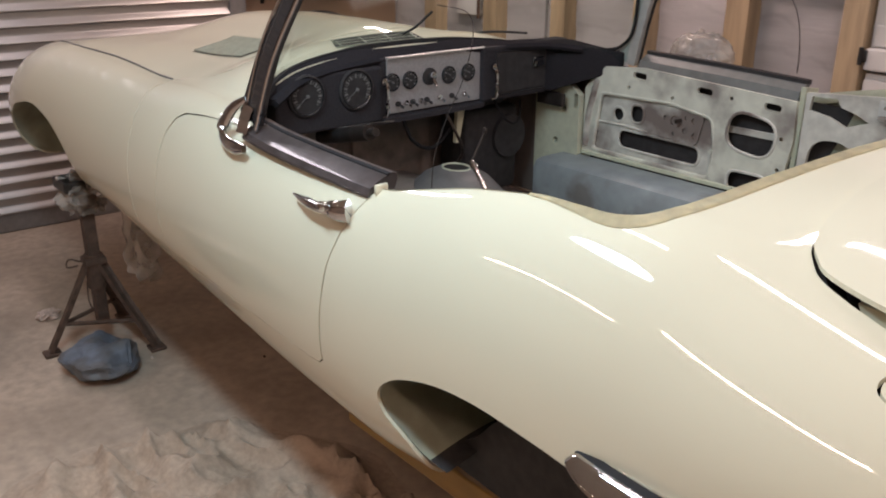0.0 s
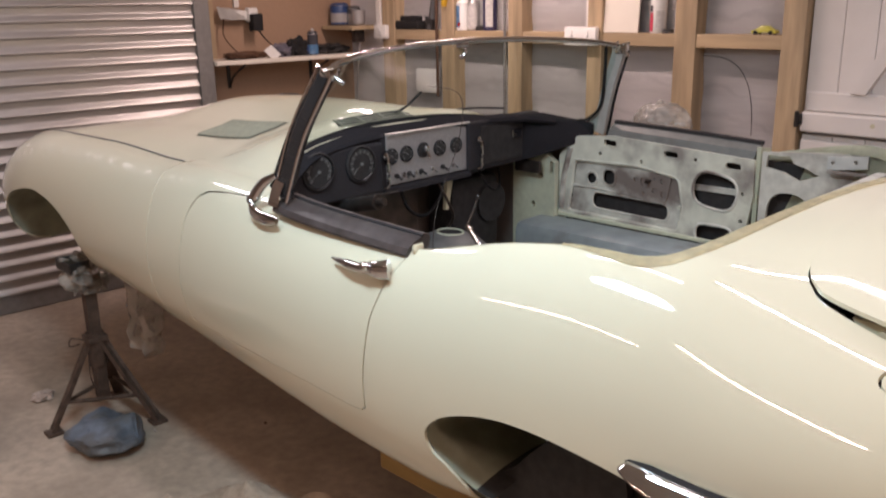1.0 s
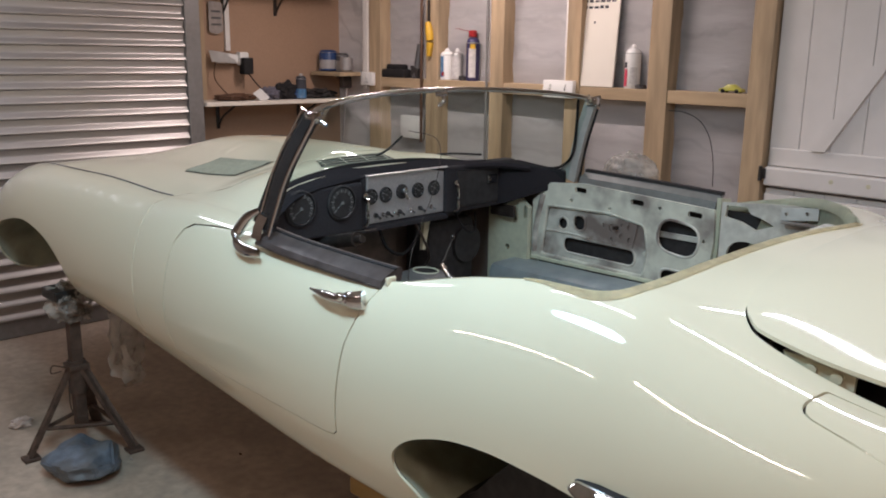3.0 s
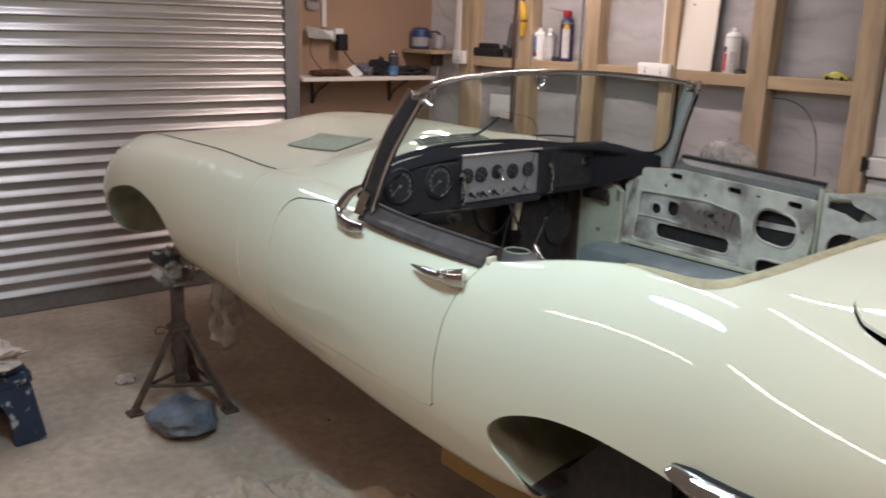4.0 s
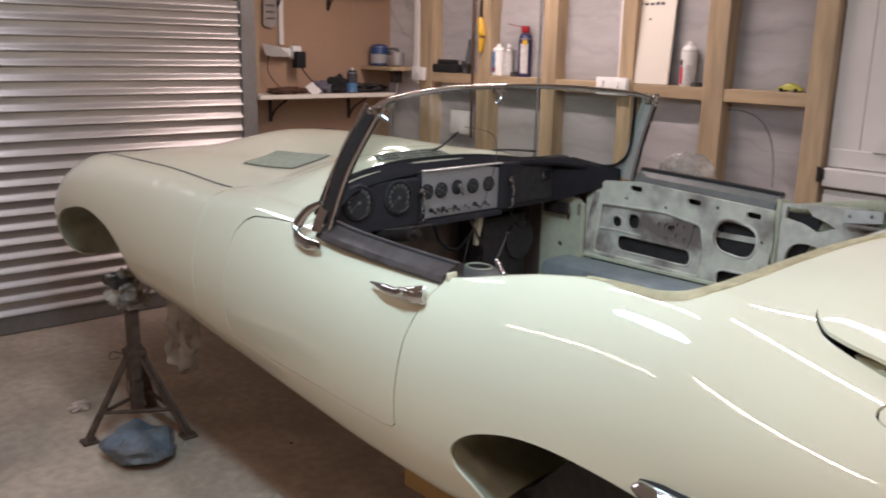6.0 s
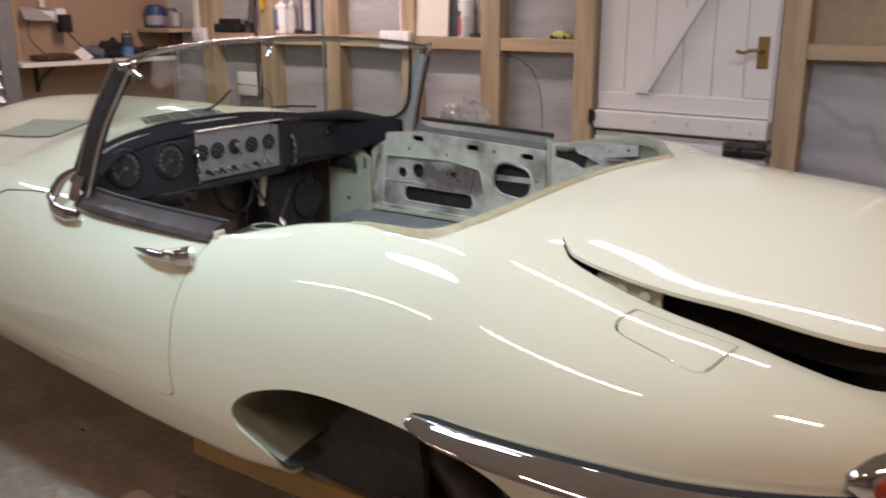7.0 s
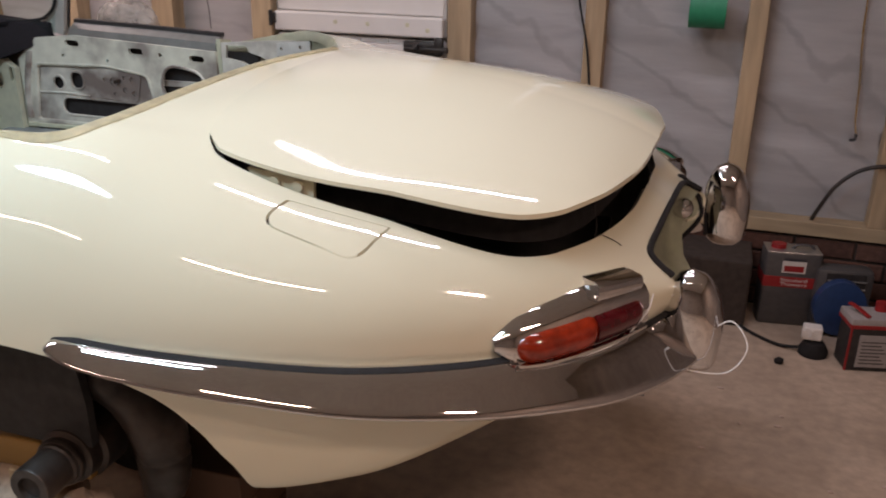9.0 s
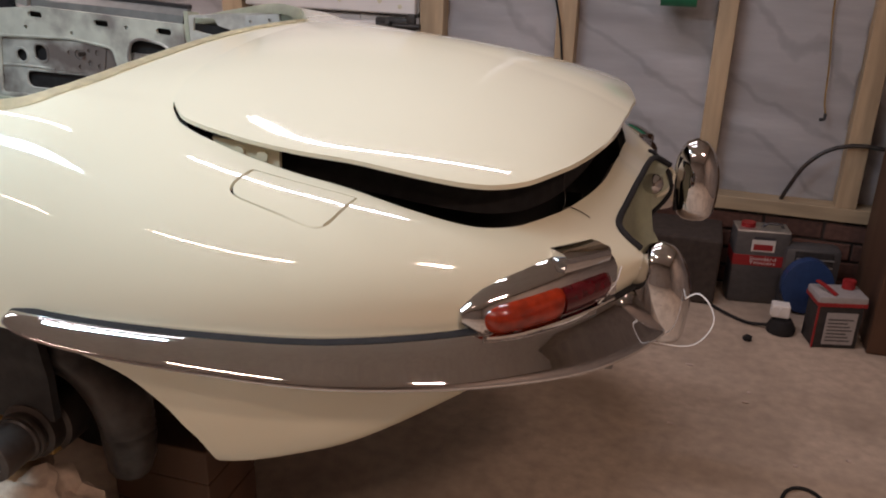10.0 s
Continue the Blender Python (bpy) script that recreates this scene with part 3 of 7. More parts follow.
def arch_liner(line, side, inner, name, low, is_black, keep):
    """The inside of a wheel arch: a rolled strip from the wing's lip to the inner wall, and that wall."""
    lip = [(x, z) for x, z in flat_line(line) if keep(x, z)]
    cx = (lip[0][0] + lip[-1][0]) / 2
    bm = bmesh.new()
    rows = []
    for k in range(7):
        t = k / 6
        s = 1 + 0.06 * math.sin(t * math.pi * 0.75)
        rows.append([bm.verts.new((cx + (x - cx) * s, side * ((skin_y(x, z) - 0.009) * (1 - t) + inner * t), low + (z - low) * (1 + 0.07 * min(t * 3, 1)))) for x, z in lip])
    for a, b in zip(rows, rows[1:]):
        for k in range(len(a) - 1):
            # faces aft of a slanting line take matt black instead of green
            bm.faces.new((a[k], a[k + 1], b[k + 1], b[k])).material_index = 1 if is_black(*lip[k]) else 0
    hub_point = bm.verts.new((cx, side * inner, sum(v.co.z for v in rows[-1]) / len(rows[-1])))
    for k in range(len(lip)):
        n = (k + 1) % len(lip)
        bm.faces.new((rows[-1][k], rows[-1][n], hub_point)).material_index = 1 if is_black(*lip[k]) else 0
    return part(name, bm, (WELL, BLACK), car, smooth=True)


for side in (-1, 1):
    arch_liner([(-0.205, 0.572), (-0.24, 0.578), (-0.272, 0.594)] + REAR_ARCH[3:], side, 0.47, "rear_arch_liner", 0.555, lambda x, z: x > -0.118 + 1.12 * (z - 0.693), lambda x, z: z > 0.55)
    part("subframe_skirt", prism([(-0.325, 0.512), (-0.262, 0.574), (-0.225, 0.600), (-0.180, 0.652), (-0.128, 0.705), (-0.05, 0.745), (0.04, 0.735), (0.06, 0.60), (0.06, 0.505), (-0.06, 0.500)], "y", side * 0.656 - 0.010, side * 0.656 + 0.010), BLACK, car)
    arch_liner(FRONT_ARCH, side, 0.40, "front_arch_liner", 0.56, lambda x, z: False, lambda x, z: z > 0.575)
    part("footwell_side", box((-1.50, side * 0.62 - 0.004, 0.58), (-1.27, side * 0.637 + 0.004, 1.03)), FOOTWELL, car)
part("floor_pan", joined(box((-1.75, -0.60, 0.560), (-0.36, 0.60, 0.575), 0.004), box((-0.36, -0.45, 0.54), (0.45, 0.45, 0.57), 0.004), box((-2.06, -0.38, 0.60), (-1.75, 0.38, 0.64), 0.004)), FOOTWELL, car, "dark dirty floor pan")
part("front_subframe", joined(box((-3.0, -0.36, 0.62), (-2.0, -0.30, 0.68), 0.006), box((-3.0, 0.30, 0.62), (-2.0, 0.36, 0.68), 0.006), box((-2.35, -0.78, 0.625), (-2.22, 0.78, 0.665), 0.006)), STEEL, car)
part("firewall", joined(box((-1.50, -0.61, 0.58), (-1.46, 0.61, 1.02), 0.004)), FOOTWELL, car)
part("rear_bulkhead", joined(box((0.06, -0.46, 0.52), (0.09, 0.46, 1.10), 0.004)), BARE, car, "bare grey rear bulkhead")
# boot floor coloured black for the shade under the lid
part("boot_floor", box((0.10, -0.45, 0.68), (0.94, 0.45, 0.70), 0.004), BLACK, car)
part("tunnel", add_sweep(bmesh.new(), [(-1.74, 0, 0.50), (-1.2, 0, 0.50), (-0.6, 0, 0.50), (0.06, 0, 0.50)], [(-0.19, 0.0), (-0.17, 0.14), (-0.12, 0.22), (0.0, 0.25), (0.12, 0.22), (0.17, 0.14), (0.19, 0.0)]), FOOTWELL, car, smooth=True)
for side in (-1, 1):
    part("inner_sill", box((-1.20, min(side * 0.47, side * 0.66), 0.52), (-0.42, max(side * 0.47, side * 0.66), 0.765), 0.04), BLUEGREY, car, "worn blue-grey inner sill", smooth=True)


def ring(cx, cz, rx, rz=None, seg=20):
    rz = rz or rx
    return [(cx + rx * math.cos(2 * math.pi * k / seg), cz + rz * math.sin(2 * math.pi * k / seg)) for k in range(seg)]


def slot(cx, cz, w, h, tilt=0.0):
    r = min(w, h) / 2
    pts = rounded([(-w / 2, -h / 2, 0), (w / 2, -h / 2, 0), (w / 2, h / 2, 0), (-w / 2, h / 2, 0)], r * 0.98, 5)
    c, s = math.cos(radians(tilt)), math.sin(radians(tilt))
    return [(cx + p.x * c - p.y * s, cz + p.x * s + p.y * c) for p in pts]


SIDEWAYS = Matrix(((1, 0, 0, 0), (0, 0, 1, 0), (0, 1, 0, 0), (0, 0, 0, 1)))  # plate x, y -> car x, z; thickness -> car y
for side in (-1, 1):
    m = Matrix.Translation((0, 0.60 if side > 0 else -0.625, 0)) @ SIDEWAYS
    part("kick_panel", plate([(-1.30, 0.55), (-1.10, 0.55), (-1.10, 0.97), (-1.14, 1.0), (-1.30, 1.01)], [ring(-1.17, 0.92, 0.014), ring(-1.20, 0.80, 0.012), slot(-1.115, 0.95, 0.016, 0.05)], 0.025, m), PRIMER, car, "pale green kick panel with drilled holes")
    # door inner face
    inner = 0.632 if side > 0 else -0.644
    holes = [slot(-0.88, 1.062, 0.052, 0.020, -3), slot(-0.64, 1.047, 0.052, 0.020, -3), slot(-0.418, 1.034, 0.052, 0.020, -3), ring(-0.962, 0.925, 0.024), slot(-0.888, 0.937, 0.055, 0.06), slot(-0.80, 0.845, 0.315, 0.062, -1), slot(-0.475, 0.945, 0.155, 0.115, -8), slot(-0.47, 0.80, 0.13, 0.065, 0)]
    holes += [ring(x, z, 0.0065, seg=10) for x, z in ((-1.05, 1.02), (-1.05, 0.85), (-0.92, 1.02), (-0.75, 1.01), (-0.55, 1.04), (-0.38, 0.95), (-0.38, 0.86), (-0.60, 0.79), (-0.72, 0.785), (-1.0, 0.79), (-0.60, 0.87))]
    door = right_door if side > 0 else left_door
    if side < 0:
        part("inner_panel", plate([(-1.10, 0.70), (-0.52, 0.70), (-0.52, 1.01), (-1.10, 1.0)], [], 0.012, Matrix.Translation((0, -0.664, 0)) @ SIDEWAYS), BARE, door, "rubbed-down inner door panel")
        part("quarter_panel", plate([(-0.50, 0.87), (0.05, 0.87), (0.05, 1.06), (-0.3, 1.04), (-0.50, 1.0)], [], 0.012, Matrix.Translation((0, -0.64, 0)) @ SIDEWAYS), BARE, car, "grey inner quarter panel")
        continue
    outline = [(-1.10, 0.77), (-0.37, 0.77), (-0.345, 0.95), (-0.35, 1.06), (-0.87, 1.088), (-1.02, 1.075), (-1.10, 1.0)]
    hollow = [tuple(p)[:2] for p in rounded([(-1.062, 0.790, 0), (-0.600, 0.783, 0), (-0.585, 0.87, 0), (-0.605, 0.972, 0), (-0.76, 0.995, 0), (-1.035, 0.990, 0)], 0.022)]

    def inside(q):
        return -1.05 < q[0] < -0.60 and 0.79 < q[1] < 0.985

    deep_holes = [h for h in holes if inside(h[0])]
    part("inner_panel", plate([(-1.09, 0.775), (-0.57, 0.775), (-0.57, 1.01), (-1.09, 1.01)], deep_holes, 0.010, Matrix.Translation((0, inner + 0.010, 0)) @ SIDEWAYS), BARE, door, "rubbed-down pressed inner panel with access holes")
    part("inner_frame", plate(outline, [h for h in holes if not inside(h[0])] + [hollow], 0.012, Matrix.Translation((0, inner - 0.004, 0)) @ SIDEWAYS), SCUFFED, door, "scuffed pale green pressed frame round the panel")
    part("pressed_step", add_sweep(bmesh.new(), [(x, inner + 0.003, z) for x, z in hollow + hollow[:1]], disc_section(0.0085, 8), up=(0, 1, 0)), SCUFFED, door, smooth=True)
    # flat black sheet behind the holes stands in for shade inside the door
    part("cavity_shade", box((-1.09, 0.664, 0.72), (-0.36, 0.668, 1.078)), BLACK, door)
    part("cavity_rail", box((-0.60, 0.652, 0.935), (-0.37, 0.660, 0.955), 0.002), BARE, door)
    y_in = inner + 0.004
    for loop in holes[3:8]:
        depth = 0.009 if inside(loop[0]) else -0.004
        part("pressed_rim", add_sweep(bmesh.new(), [(x, inner + depth, z) for x, z in loop + loop[:1]], disc_section(0.0048, 6), up=(0, 1, 0)), BARE, door, smooth=True)
    part("front_channel", add_sweep(bmesh.new(), smooth_line([(-1.085, inner - 0.004, 0.80), (-1.08, inner - 0.004, 0.90), (-1.05, inner - 0.004, 1.03)], 6), disc_section(0.011, 8), up=(0, 1, 0)), BARE, door, smooth=True)
    part("lower_flange", box((-1.10, inner - 0.010, 0.768), (-0.37, inner + 0.001, 0.782), 0.003), PRIMER, door, "pale green lower flange")
    part("regulator_shaft", add_rod(bmesh.new(), (-0.72, y_in - 0.022, 0.945), (-0.72, y_in + 0.004, 0.945), 0.007), STEEL, door, smooth=True)
    raised = plate([tuple(p)[:2] for p in rounded([(-0.81, 0.885, 0), (-0.655, 0.875, 0), (-0.635, 0.975, 0), (-0.80, 0.985, 0)], 0.02)], [ring(-0.775, 0.945, 0.008), ring(-0.74, 0.94, 0.016), ring(-0.70, 0.955, 0.007), ring(-0.67, 0.95, 0.010), ring(-0.70, 0.915, 0.010), ring(-0.665, 0.905, 0.010), ring(-0.74, 0.90, 0.007)], 0.006, Matrix.Translation((0, y_in, 0)) @ SIDEWAYS)
    part("regulator_plate", raised, BARE, door, "bare metal regulator plate with bolt holes")
    ribs = joined(*(add_sweep(bmesh.new(), smooth_line([(a[0], y_in + 0.003, a[1]), ((a[0] + b[0]) / 2, y_in + 0.003, (a[1] + b[1]) / 2 + 0.004), (b[0], y_in + 0.003, b[1])], 6), disc_section(0.0042, 8)) for a, b in (((-1.04, 1.01), (-0.62, 0.995)), ((-1.04, 0.89), (-0.84, 0.885)), ((-0.62, 0.995), (-0.575, 0.90)), ((-1.07, 1.0), (-1.065, 0.80)))))
    part("pressed_rib", ribs, BARE, door, smooth=True)
    yo = 0.70 * side
    seal = smooth_line([(-0.905, side * 0.70, 1.128), (-0.62, side * 0.70, 1.118), (-0.36, side * 0.70, 1.105)], 6)
    channel = bmesh.new()
    rows = [[channel.verts.new(p) for p in ((q.x, side * 0.645, 1.082 - 0.054 * (q.x + 0.87)), (q.x, side * 0.656, q.z - 0.022), (q.x, side * 0.690, q.z - 0.004), (q.x, side * 0.704, q.z - 0.004), (q.x, side * 0.704, 1.06))] for q in seal]
    for a, b in zip(rows, rows[1:]):
        for n in range(5):
            channel.faces.new((a[n], a[(n + 1) % 5], b[(n + 1) % 5], b[n]))
    channel.faces.new(rows[0][::-1])
    channel.faces.new(rows[-1])
    bmesh.ops.recalc_face_normals(channel, faces=channel.faces[:])
    part("window_channel", channel, CHANNEL, door, "dull grey window channel")
    if side > 0:
        part("window_seal", add_sweep(bmesh.new(), seal, [(-0.012, -0.008), (0.012, -0.008), (0.012, 0.006), (-0.012, 0.006)]), BLACK, door, "black window seal strip")
        part("door_shut_face", plate([(0.0, 0.62), (0.11, 0.62), (0.07, 1.09), (0.0, 1.10)], [ring(0.03, 0.9, 0.008), ring(0.03, 0.8, 0.008)], 0.014, Matrix.Translation((-0.35, 0.64, 0)) @ Matrix(((0, 0, 1, 0), (1, 0, 0, 0), (0, 1, 0, 0), (0, 0, 0, 1)))), PRIMER, door)
    # rear quarter inside
    qy = 0.615 if side > 0 else -0.627
    part("quarter_panel", plate([(-0.32, 0.62), (-0.01, 0.62), (-0.01, 1.115), (-0.16, 1.105), (-0.32, 1.092)], [slot(-0.23, 0.90, 0.13, 0.15), [(-0.303, 1.085), (-0.235, 1.087), (-0.222, 1.066), (-0.184, 1.056), (-0.145, 1.038), (-0.204, 1.016), (-0.25, 1.036), (-0.307, 1.046)]], 0.012, Matrix.Translation((0, qy, 0)) @ SIDEWAYS), BARE, car, "grey inner quarter panel with openings")
    # another black sheet, darkening the quarter panel's openings from behind
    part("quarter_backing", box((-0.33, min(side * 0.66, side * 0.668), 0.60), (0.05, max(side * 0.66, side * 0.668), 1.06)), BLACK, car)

# flange and seam strip round the cockpit
def on_skin(x, y, up=0.0):
    hit, _, _, _ = SKIN.ray_cast(Vector((x, y, 2.0)), Vector((0, 0, -1)))
    return (hit if hit else Vector((x, y, 1.1))) + Vector((0, 0, up))


rim = [(x, y) for x, y in edge_line if x > -0.52]
full_rim = rim + [(x, y) for x, y in far_line[1:] if x > -0.52]
rim_line = [on_skin(x, y, -0.006) for x, y in full_rim]


def hung_wall(line, depth, inward):
    """A thin wall hanging down from the cockpit's edge."""
    bm = bmesh.new()
    rows = []
    for i, q in enumerate(line):
        way = (line[min(i + 1, len(line) - 1)] - line[max(i - 1, 0)]).normalized()
        side = way.cross(Vector((0, 0, 1))).normalized()
        rows.append([bm.verts.new(q - side * inward * k - Vector((0, 0, depth * k + 0.002))) for k in (0.0, 0.3, 0.65, 1.0)])
    for a, b in zip(rows, rows[1:]):
        for k in range(3):
            bm.faces.new((a[k], a[k + 1], b[k + 1], b[k]))
    bmesh.ops.solidify(bm, geom=bm.faces[:], thickness=0.003)
    bmesh.ops.recalc_face_normals(bm, faces=bm.faces[:])
    return bm


def rim_strip(line, full_in, full_out, up, taper=0):
    """A strip laid over the cockpit's edge, reaching inwards and outwards from it."""
    bm = bmesh.new()
    rows = []
    for i, q in enumerate(line):
        grown = min(1.0, 0.15 + i / taper) if taper else 1.0
        width_in, width_out = full_in * grown, full_out * grown
        way = (line[min(i + 1, len(line) - 1)] - line[max(i - 1, 0)]).normalized()
        side = way.cross(Vector((0, 0, 1))).normalized()
        outer = on_skin(q.x + side.x * width_out, q.y + side.y * width_out, up)
        rows.append([bm.verts.new(outer), bm.verts.new(q + Vector((0, 0, up + 0.008))), bm.verts.new(q - side * width_in * 0.7 + Vector((0, 0, up - 0.002))), bm.verts.new(q - side * width_in + Vector((0, 0, up - 0.02)))])
    for a, b in zip(rows, rows[1:]):
        for k in range(3):
            bm.faces.new((a[k], a[k + 1], b[k + 1], b[k]))
    bmesh.ops.solidify(bm, geom=bm.faces[:], thickness=0.002)
    bmesh.ops.recalc_face_normals(bm, faces=bm.faces[:])
    return bm


part("cockpit_flange", rim_strip([q for q in rim_line if q.x < -0.105 and q.y < 0], 0.045, 0.0, 0.0), PAINT, car, smooth=60)
part("cockpit_flange", rim_strip([q for q in rim_line if q.y > 0.23], 0.012, 0.010, 0.004), PRIMER, car, "pale primed flange", smooth=60)
tape_line = [q for q in rim_line if q.x >= -0.11 and q.y < 0.245]
part("seam_strip", rim_strip(tape_line, 0.024, 0.020, 0.002, 14), TAPE, car, "beige primer strip round the cockpit edge", smooth=60)
part("cockpit_flange_inner", rim_strip([q + Vector((0, 0, -0.02)) for q in tape_line], 0.05, 0.0, 0.0), PRIMER, car, smooth=60)

# far rear corner of the cockpit: curved inner wall and a drilled bracket
part("corner_wall", hung_wall([q for q in rim_line if q.y > 0.20 and q.x > -0.33], 0.20, 0.012), PRIMER, car, "pale green curved inner corner wall", smooth=True)
bracket = plate([(-0.115, 1.066), (-0.004, 1.080), (-0.004, 1.116), (-0.115, 1.104)], [ring(-0.098, 1.088, 0.006, seg=10), ring(-0.036, 1.096, 0.006, seg=10)], 0.010, Matrix.Translation((0, 0.585, 0)) @ SIDEWAYS)
part("corner_bracket", bracket, PILLAR, car, "pale drilled bracket")
part("bracket_shelf", box((-0.115, 0.585, 1.056), (-0.004, 0.60, 1.066), 0.002), BARE, car)

# dashboard
dash = part("dashboard", box((-1.27, -0.145, 0.955), (-1.22, 0.245, 1.15), 0.006), DASH, car, "black crackle dashboard")
part("driver_panel", box((-1.26, -0.50, 0.97), (-1.205, -0.1455, 1.130), 0.008), DASH, dash)
part("glovebox_panel", box((-1.26, 0.2455, 0.975), (-1.20, 0.64, 1.150), 0.010), DASH, dash)
part("dash_top", add_sweep(bmesh.new(), smooth_line([(-1.165, -0.535, 1.080), (-1.215, -0.42, 1.117), (-1.235, -0.25, 1.139), (-1.25, 0.0, 1.147), (-1.235, 0.25, 1.145), (-1.215, 0.40, 1.141), (-1.18, 0.52, 1.138), (-1.10, 0.60, 1.128)], 8), [(-0.055, -0.004), (0.020, -0.012), (0.026, -0.002), (0.016, 0.009), (-0.055, 0.012)]), VINYL, dash, smooth=True)
wedge = bmesh.new()
top = [wedge.verts.new(p) for p in ((-1.25, 0.50, 1.146), (-1.20, 0.655, 1.145), (-0.98, 0.675, 1.122), (-0.985, 0.655, 1.118), (-1.17, 0.545, 1.145))]
low = [wedge.verts.new(p) for p in ((-1.25, 0.50, 0.975), (-1.20, 0.655, 0.985), (-0.98, 0.675, 1.065), (-0.985, 0.655, 1.062), (-1.17, 0.545, 0.985))]
wedge.faces.new(top[::-1]), wedge.faces.new(low)
for k in range(5):
    wedge.faces.new((top[k], top[(k + 1) % 5], low[(k + 1) % 5], low[k]))
bmesh.ops.recalc_face_normals(wedge, faces=wedge.faces[:])
bmesh.ops.bevel(wedge, geom=wedge.edges[:], offset=0.006, segments=2, profile=0.5, affect="EDGES")
part("dash_end", wedge, VINYL, dash, "black dashboard end running to the pillar", smooth=True)
# thin pale strip painted where the panel's top edge catches light
part("panel_edge", box((-1.224, -0.122, 1.1465), (-1.206, 0.258, 1.151), 0.001), SILVER_EDGE, dash, "bright strip for the glint on the panel edge")
part("dash_panel", box((-1.222, -0.122, 0.985), (-1.2155, 0.258, 1.146), 0.002), ALLOY, dash, "patterned silver centre instrument panel")
part("dash_shelf", add_sweep(bmesh.new(), [(-1.205, -0.15, 0.970), (-1.205, 0.25, 0.970)], [(-0.015, -0.008), (0.008, -0.008), (0.008, 0.006), (-0.015, 0.010)]), DASH, dash)
part("glovebox_recess", joined(box((-1.201, 0.30, 0.995), (-1.197, 0.60, 1.13), 0.006)), BLACK, dash, "open black glovebox")
TO_BACK = pose(0, 0, 0, 0, 90, 0)


def gauge(y, z, r, x, needle):
    body = part("gauge", add_lathe(bmesh.new(), [(r, -0.01), (r, 0.004), (r * 0.94, 0.007), (r * 0.86, 0.004), (r * 0.86, 0.002)], Matrix.Translation((x, y, z)) @ TO_BACK), DIAL, dash, "round black dial", smooth=True)
    part("bezel", add_lathe(bmesh.new(), [(r * 1.04, 0.0), (r * 1.04, 0.005), (r * 0.95, 0.008), (r * 0.93, 0.004)], Matrix.Translation((x, y, z)) @ TO_BACK), BLACK, body, smooth=True)
    bm = bmesh.new()
    n = 22 if r > 0.04 else 9
    for k in range(n):
        a = radians(-130 + 260 * k / (n - 1))
        c = Vector((x + 0.0068, y + r * 0.70 * math.sin(a), z + r * 0.70 * math.cos(a)))
        w = 0.0011 if k % 2 else 0.0026
        bmesh.ops.create_cube(bm, size=1.0, matrix=Matrix.Translation(c) @ Matrix.Rotation(-a, 4, "X") @ Matrix.Diagonal((0.0008, 2 * w, r * (0.12 if k % 2 else 0.20), 1)))
    a = radians(needle)
    add_rod(bm, (x + 0.0075, y, z), (x + 0.0075, y + r * 0.62 * math.sin(a), z + r * 0.62 * math.cos(a)), 0.0009, seg=6)
    add_rod(bm, (x + 0.006, y, z), (x + 0.010, y, z), r * 0.09, seg=10)
    part("dial_marks", bm, MARKS, body)


gauge(-0.404, 1.075, 0.056, -1.203, -125)
gauge(-0.241, 1.075, 0.056, -1.203, -125)
for y in (-0.106, -0.040, 0.112, 0.192):
    gauge(y, 1.078, 0.026, -1.214, -60)
switch = part("light_switch", add_lathe(bmesh.new(), [(0.026, 0.0), (0.026, 0.004), (0.012, 0.006), (0.010, 0.014), (0.008, 0.016)], Matrix.Translation((-1.214, 0.036, 1.081)) @ TO_BACK), BLACK, dash, smooth=True)
part("switch_lever", joined(add_rod(bmesh.new(), (-1.200, 0.036, 1.085), (-1.185, 0.040, 1.055), 0.005), add_lathe(bmesh.new(), [(0.001, 0.0), (0.010, 0.003), (0.009, 0.010), (0.001, 0.012)], Matrix.Translation((-1.198, 0.036, 1.087)) @ TO_BACK)), CHROME, switch, smooth=True)
toggles = (-0.085, -0.055, -0.030, 0.0, 0.025, 0.075, 0.125, 0.175)
for k, y in enumerate(toggles):
    bm = bmesh.new()
    add_rod(bm, (-1.216, y, 1.012), (-1.208, y, 1.012), 0.008)
    add_rod(bm, (-1.208, y, 1.012), (-1.190, y + 0.002, 1.004), 0.0028, 0.0045)
    part("toggle_switch", bm, CHROME if k % 2 else BLACK, dash, smooth=True)
for y in (-0.150, 0.285):
    bm = bmesh.new()
    add_sweep(bm, smooth_line([(-1.195, y, 1.085), (-1.178, y, 1.075), (-1.178, y, 1.0), (-1.195, y, 0.985)], 6), disc_section(0.006, 8))
    add_lathe(bm, [(0.009, 0.0), (0.010, 0.008), (0.001, 0.012)], Matrix.Translation((-1.195, y, 1.088)) @ TO_BACK)
    part("grab_pull", bm, CHROME, dash, "chrome pull handle", smooth=True)
part("glovebox_latch", joined(box((-1.199, 0.462, 1.070), (-1.186, 0.512, 1.102), 0.004), box((-1.187, 0.472, 1.078), (-1.180, 0.502, 1.088), 0.001)), CHROME, dash, "small chrome latch")
part("stalk", joined(add_rod(bmesh.new(), (-1.16, -0.33, 0.985), (-1.08, -0.20, 1.0), 0.003, seg=8), add_rod(bmesh.new(), (-1.30, -0.30, 0.93), (-1.06, -0.30, 0.985), 0.022), add_rod(bmesh.new(), (-1.06, -0.30, 0.985), (-1.03, -0.30, 0.992), 0.012)), STEEL, car, smooth=True)
part("support_strut", prism([(0.20, 0.98), (0.235, 0.98), (0.205, 0.84), (0.19, 0.84)], "x", -1.28, -1.265), CREAM_DULL, car)
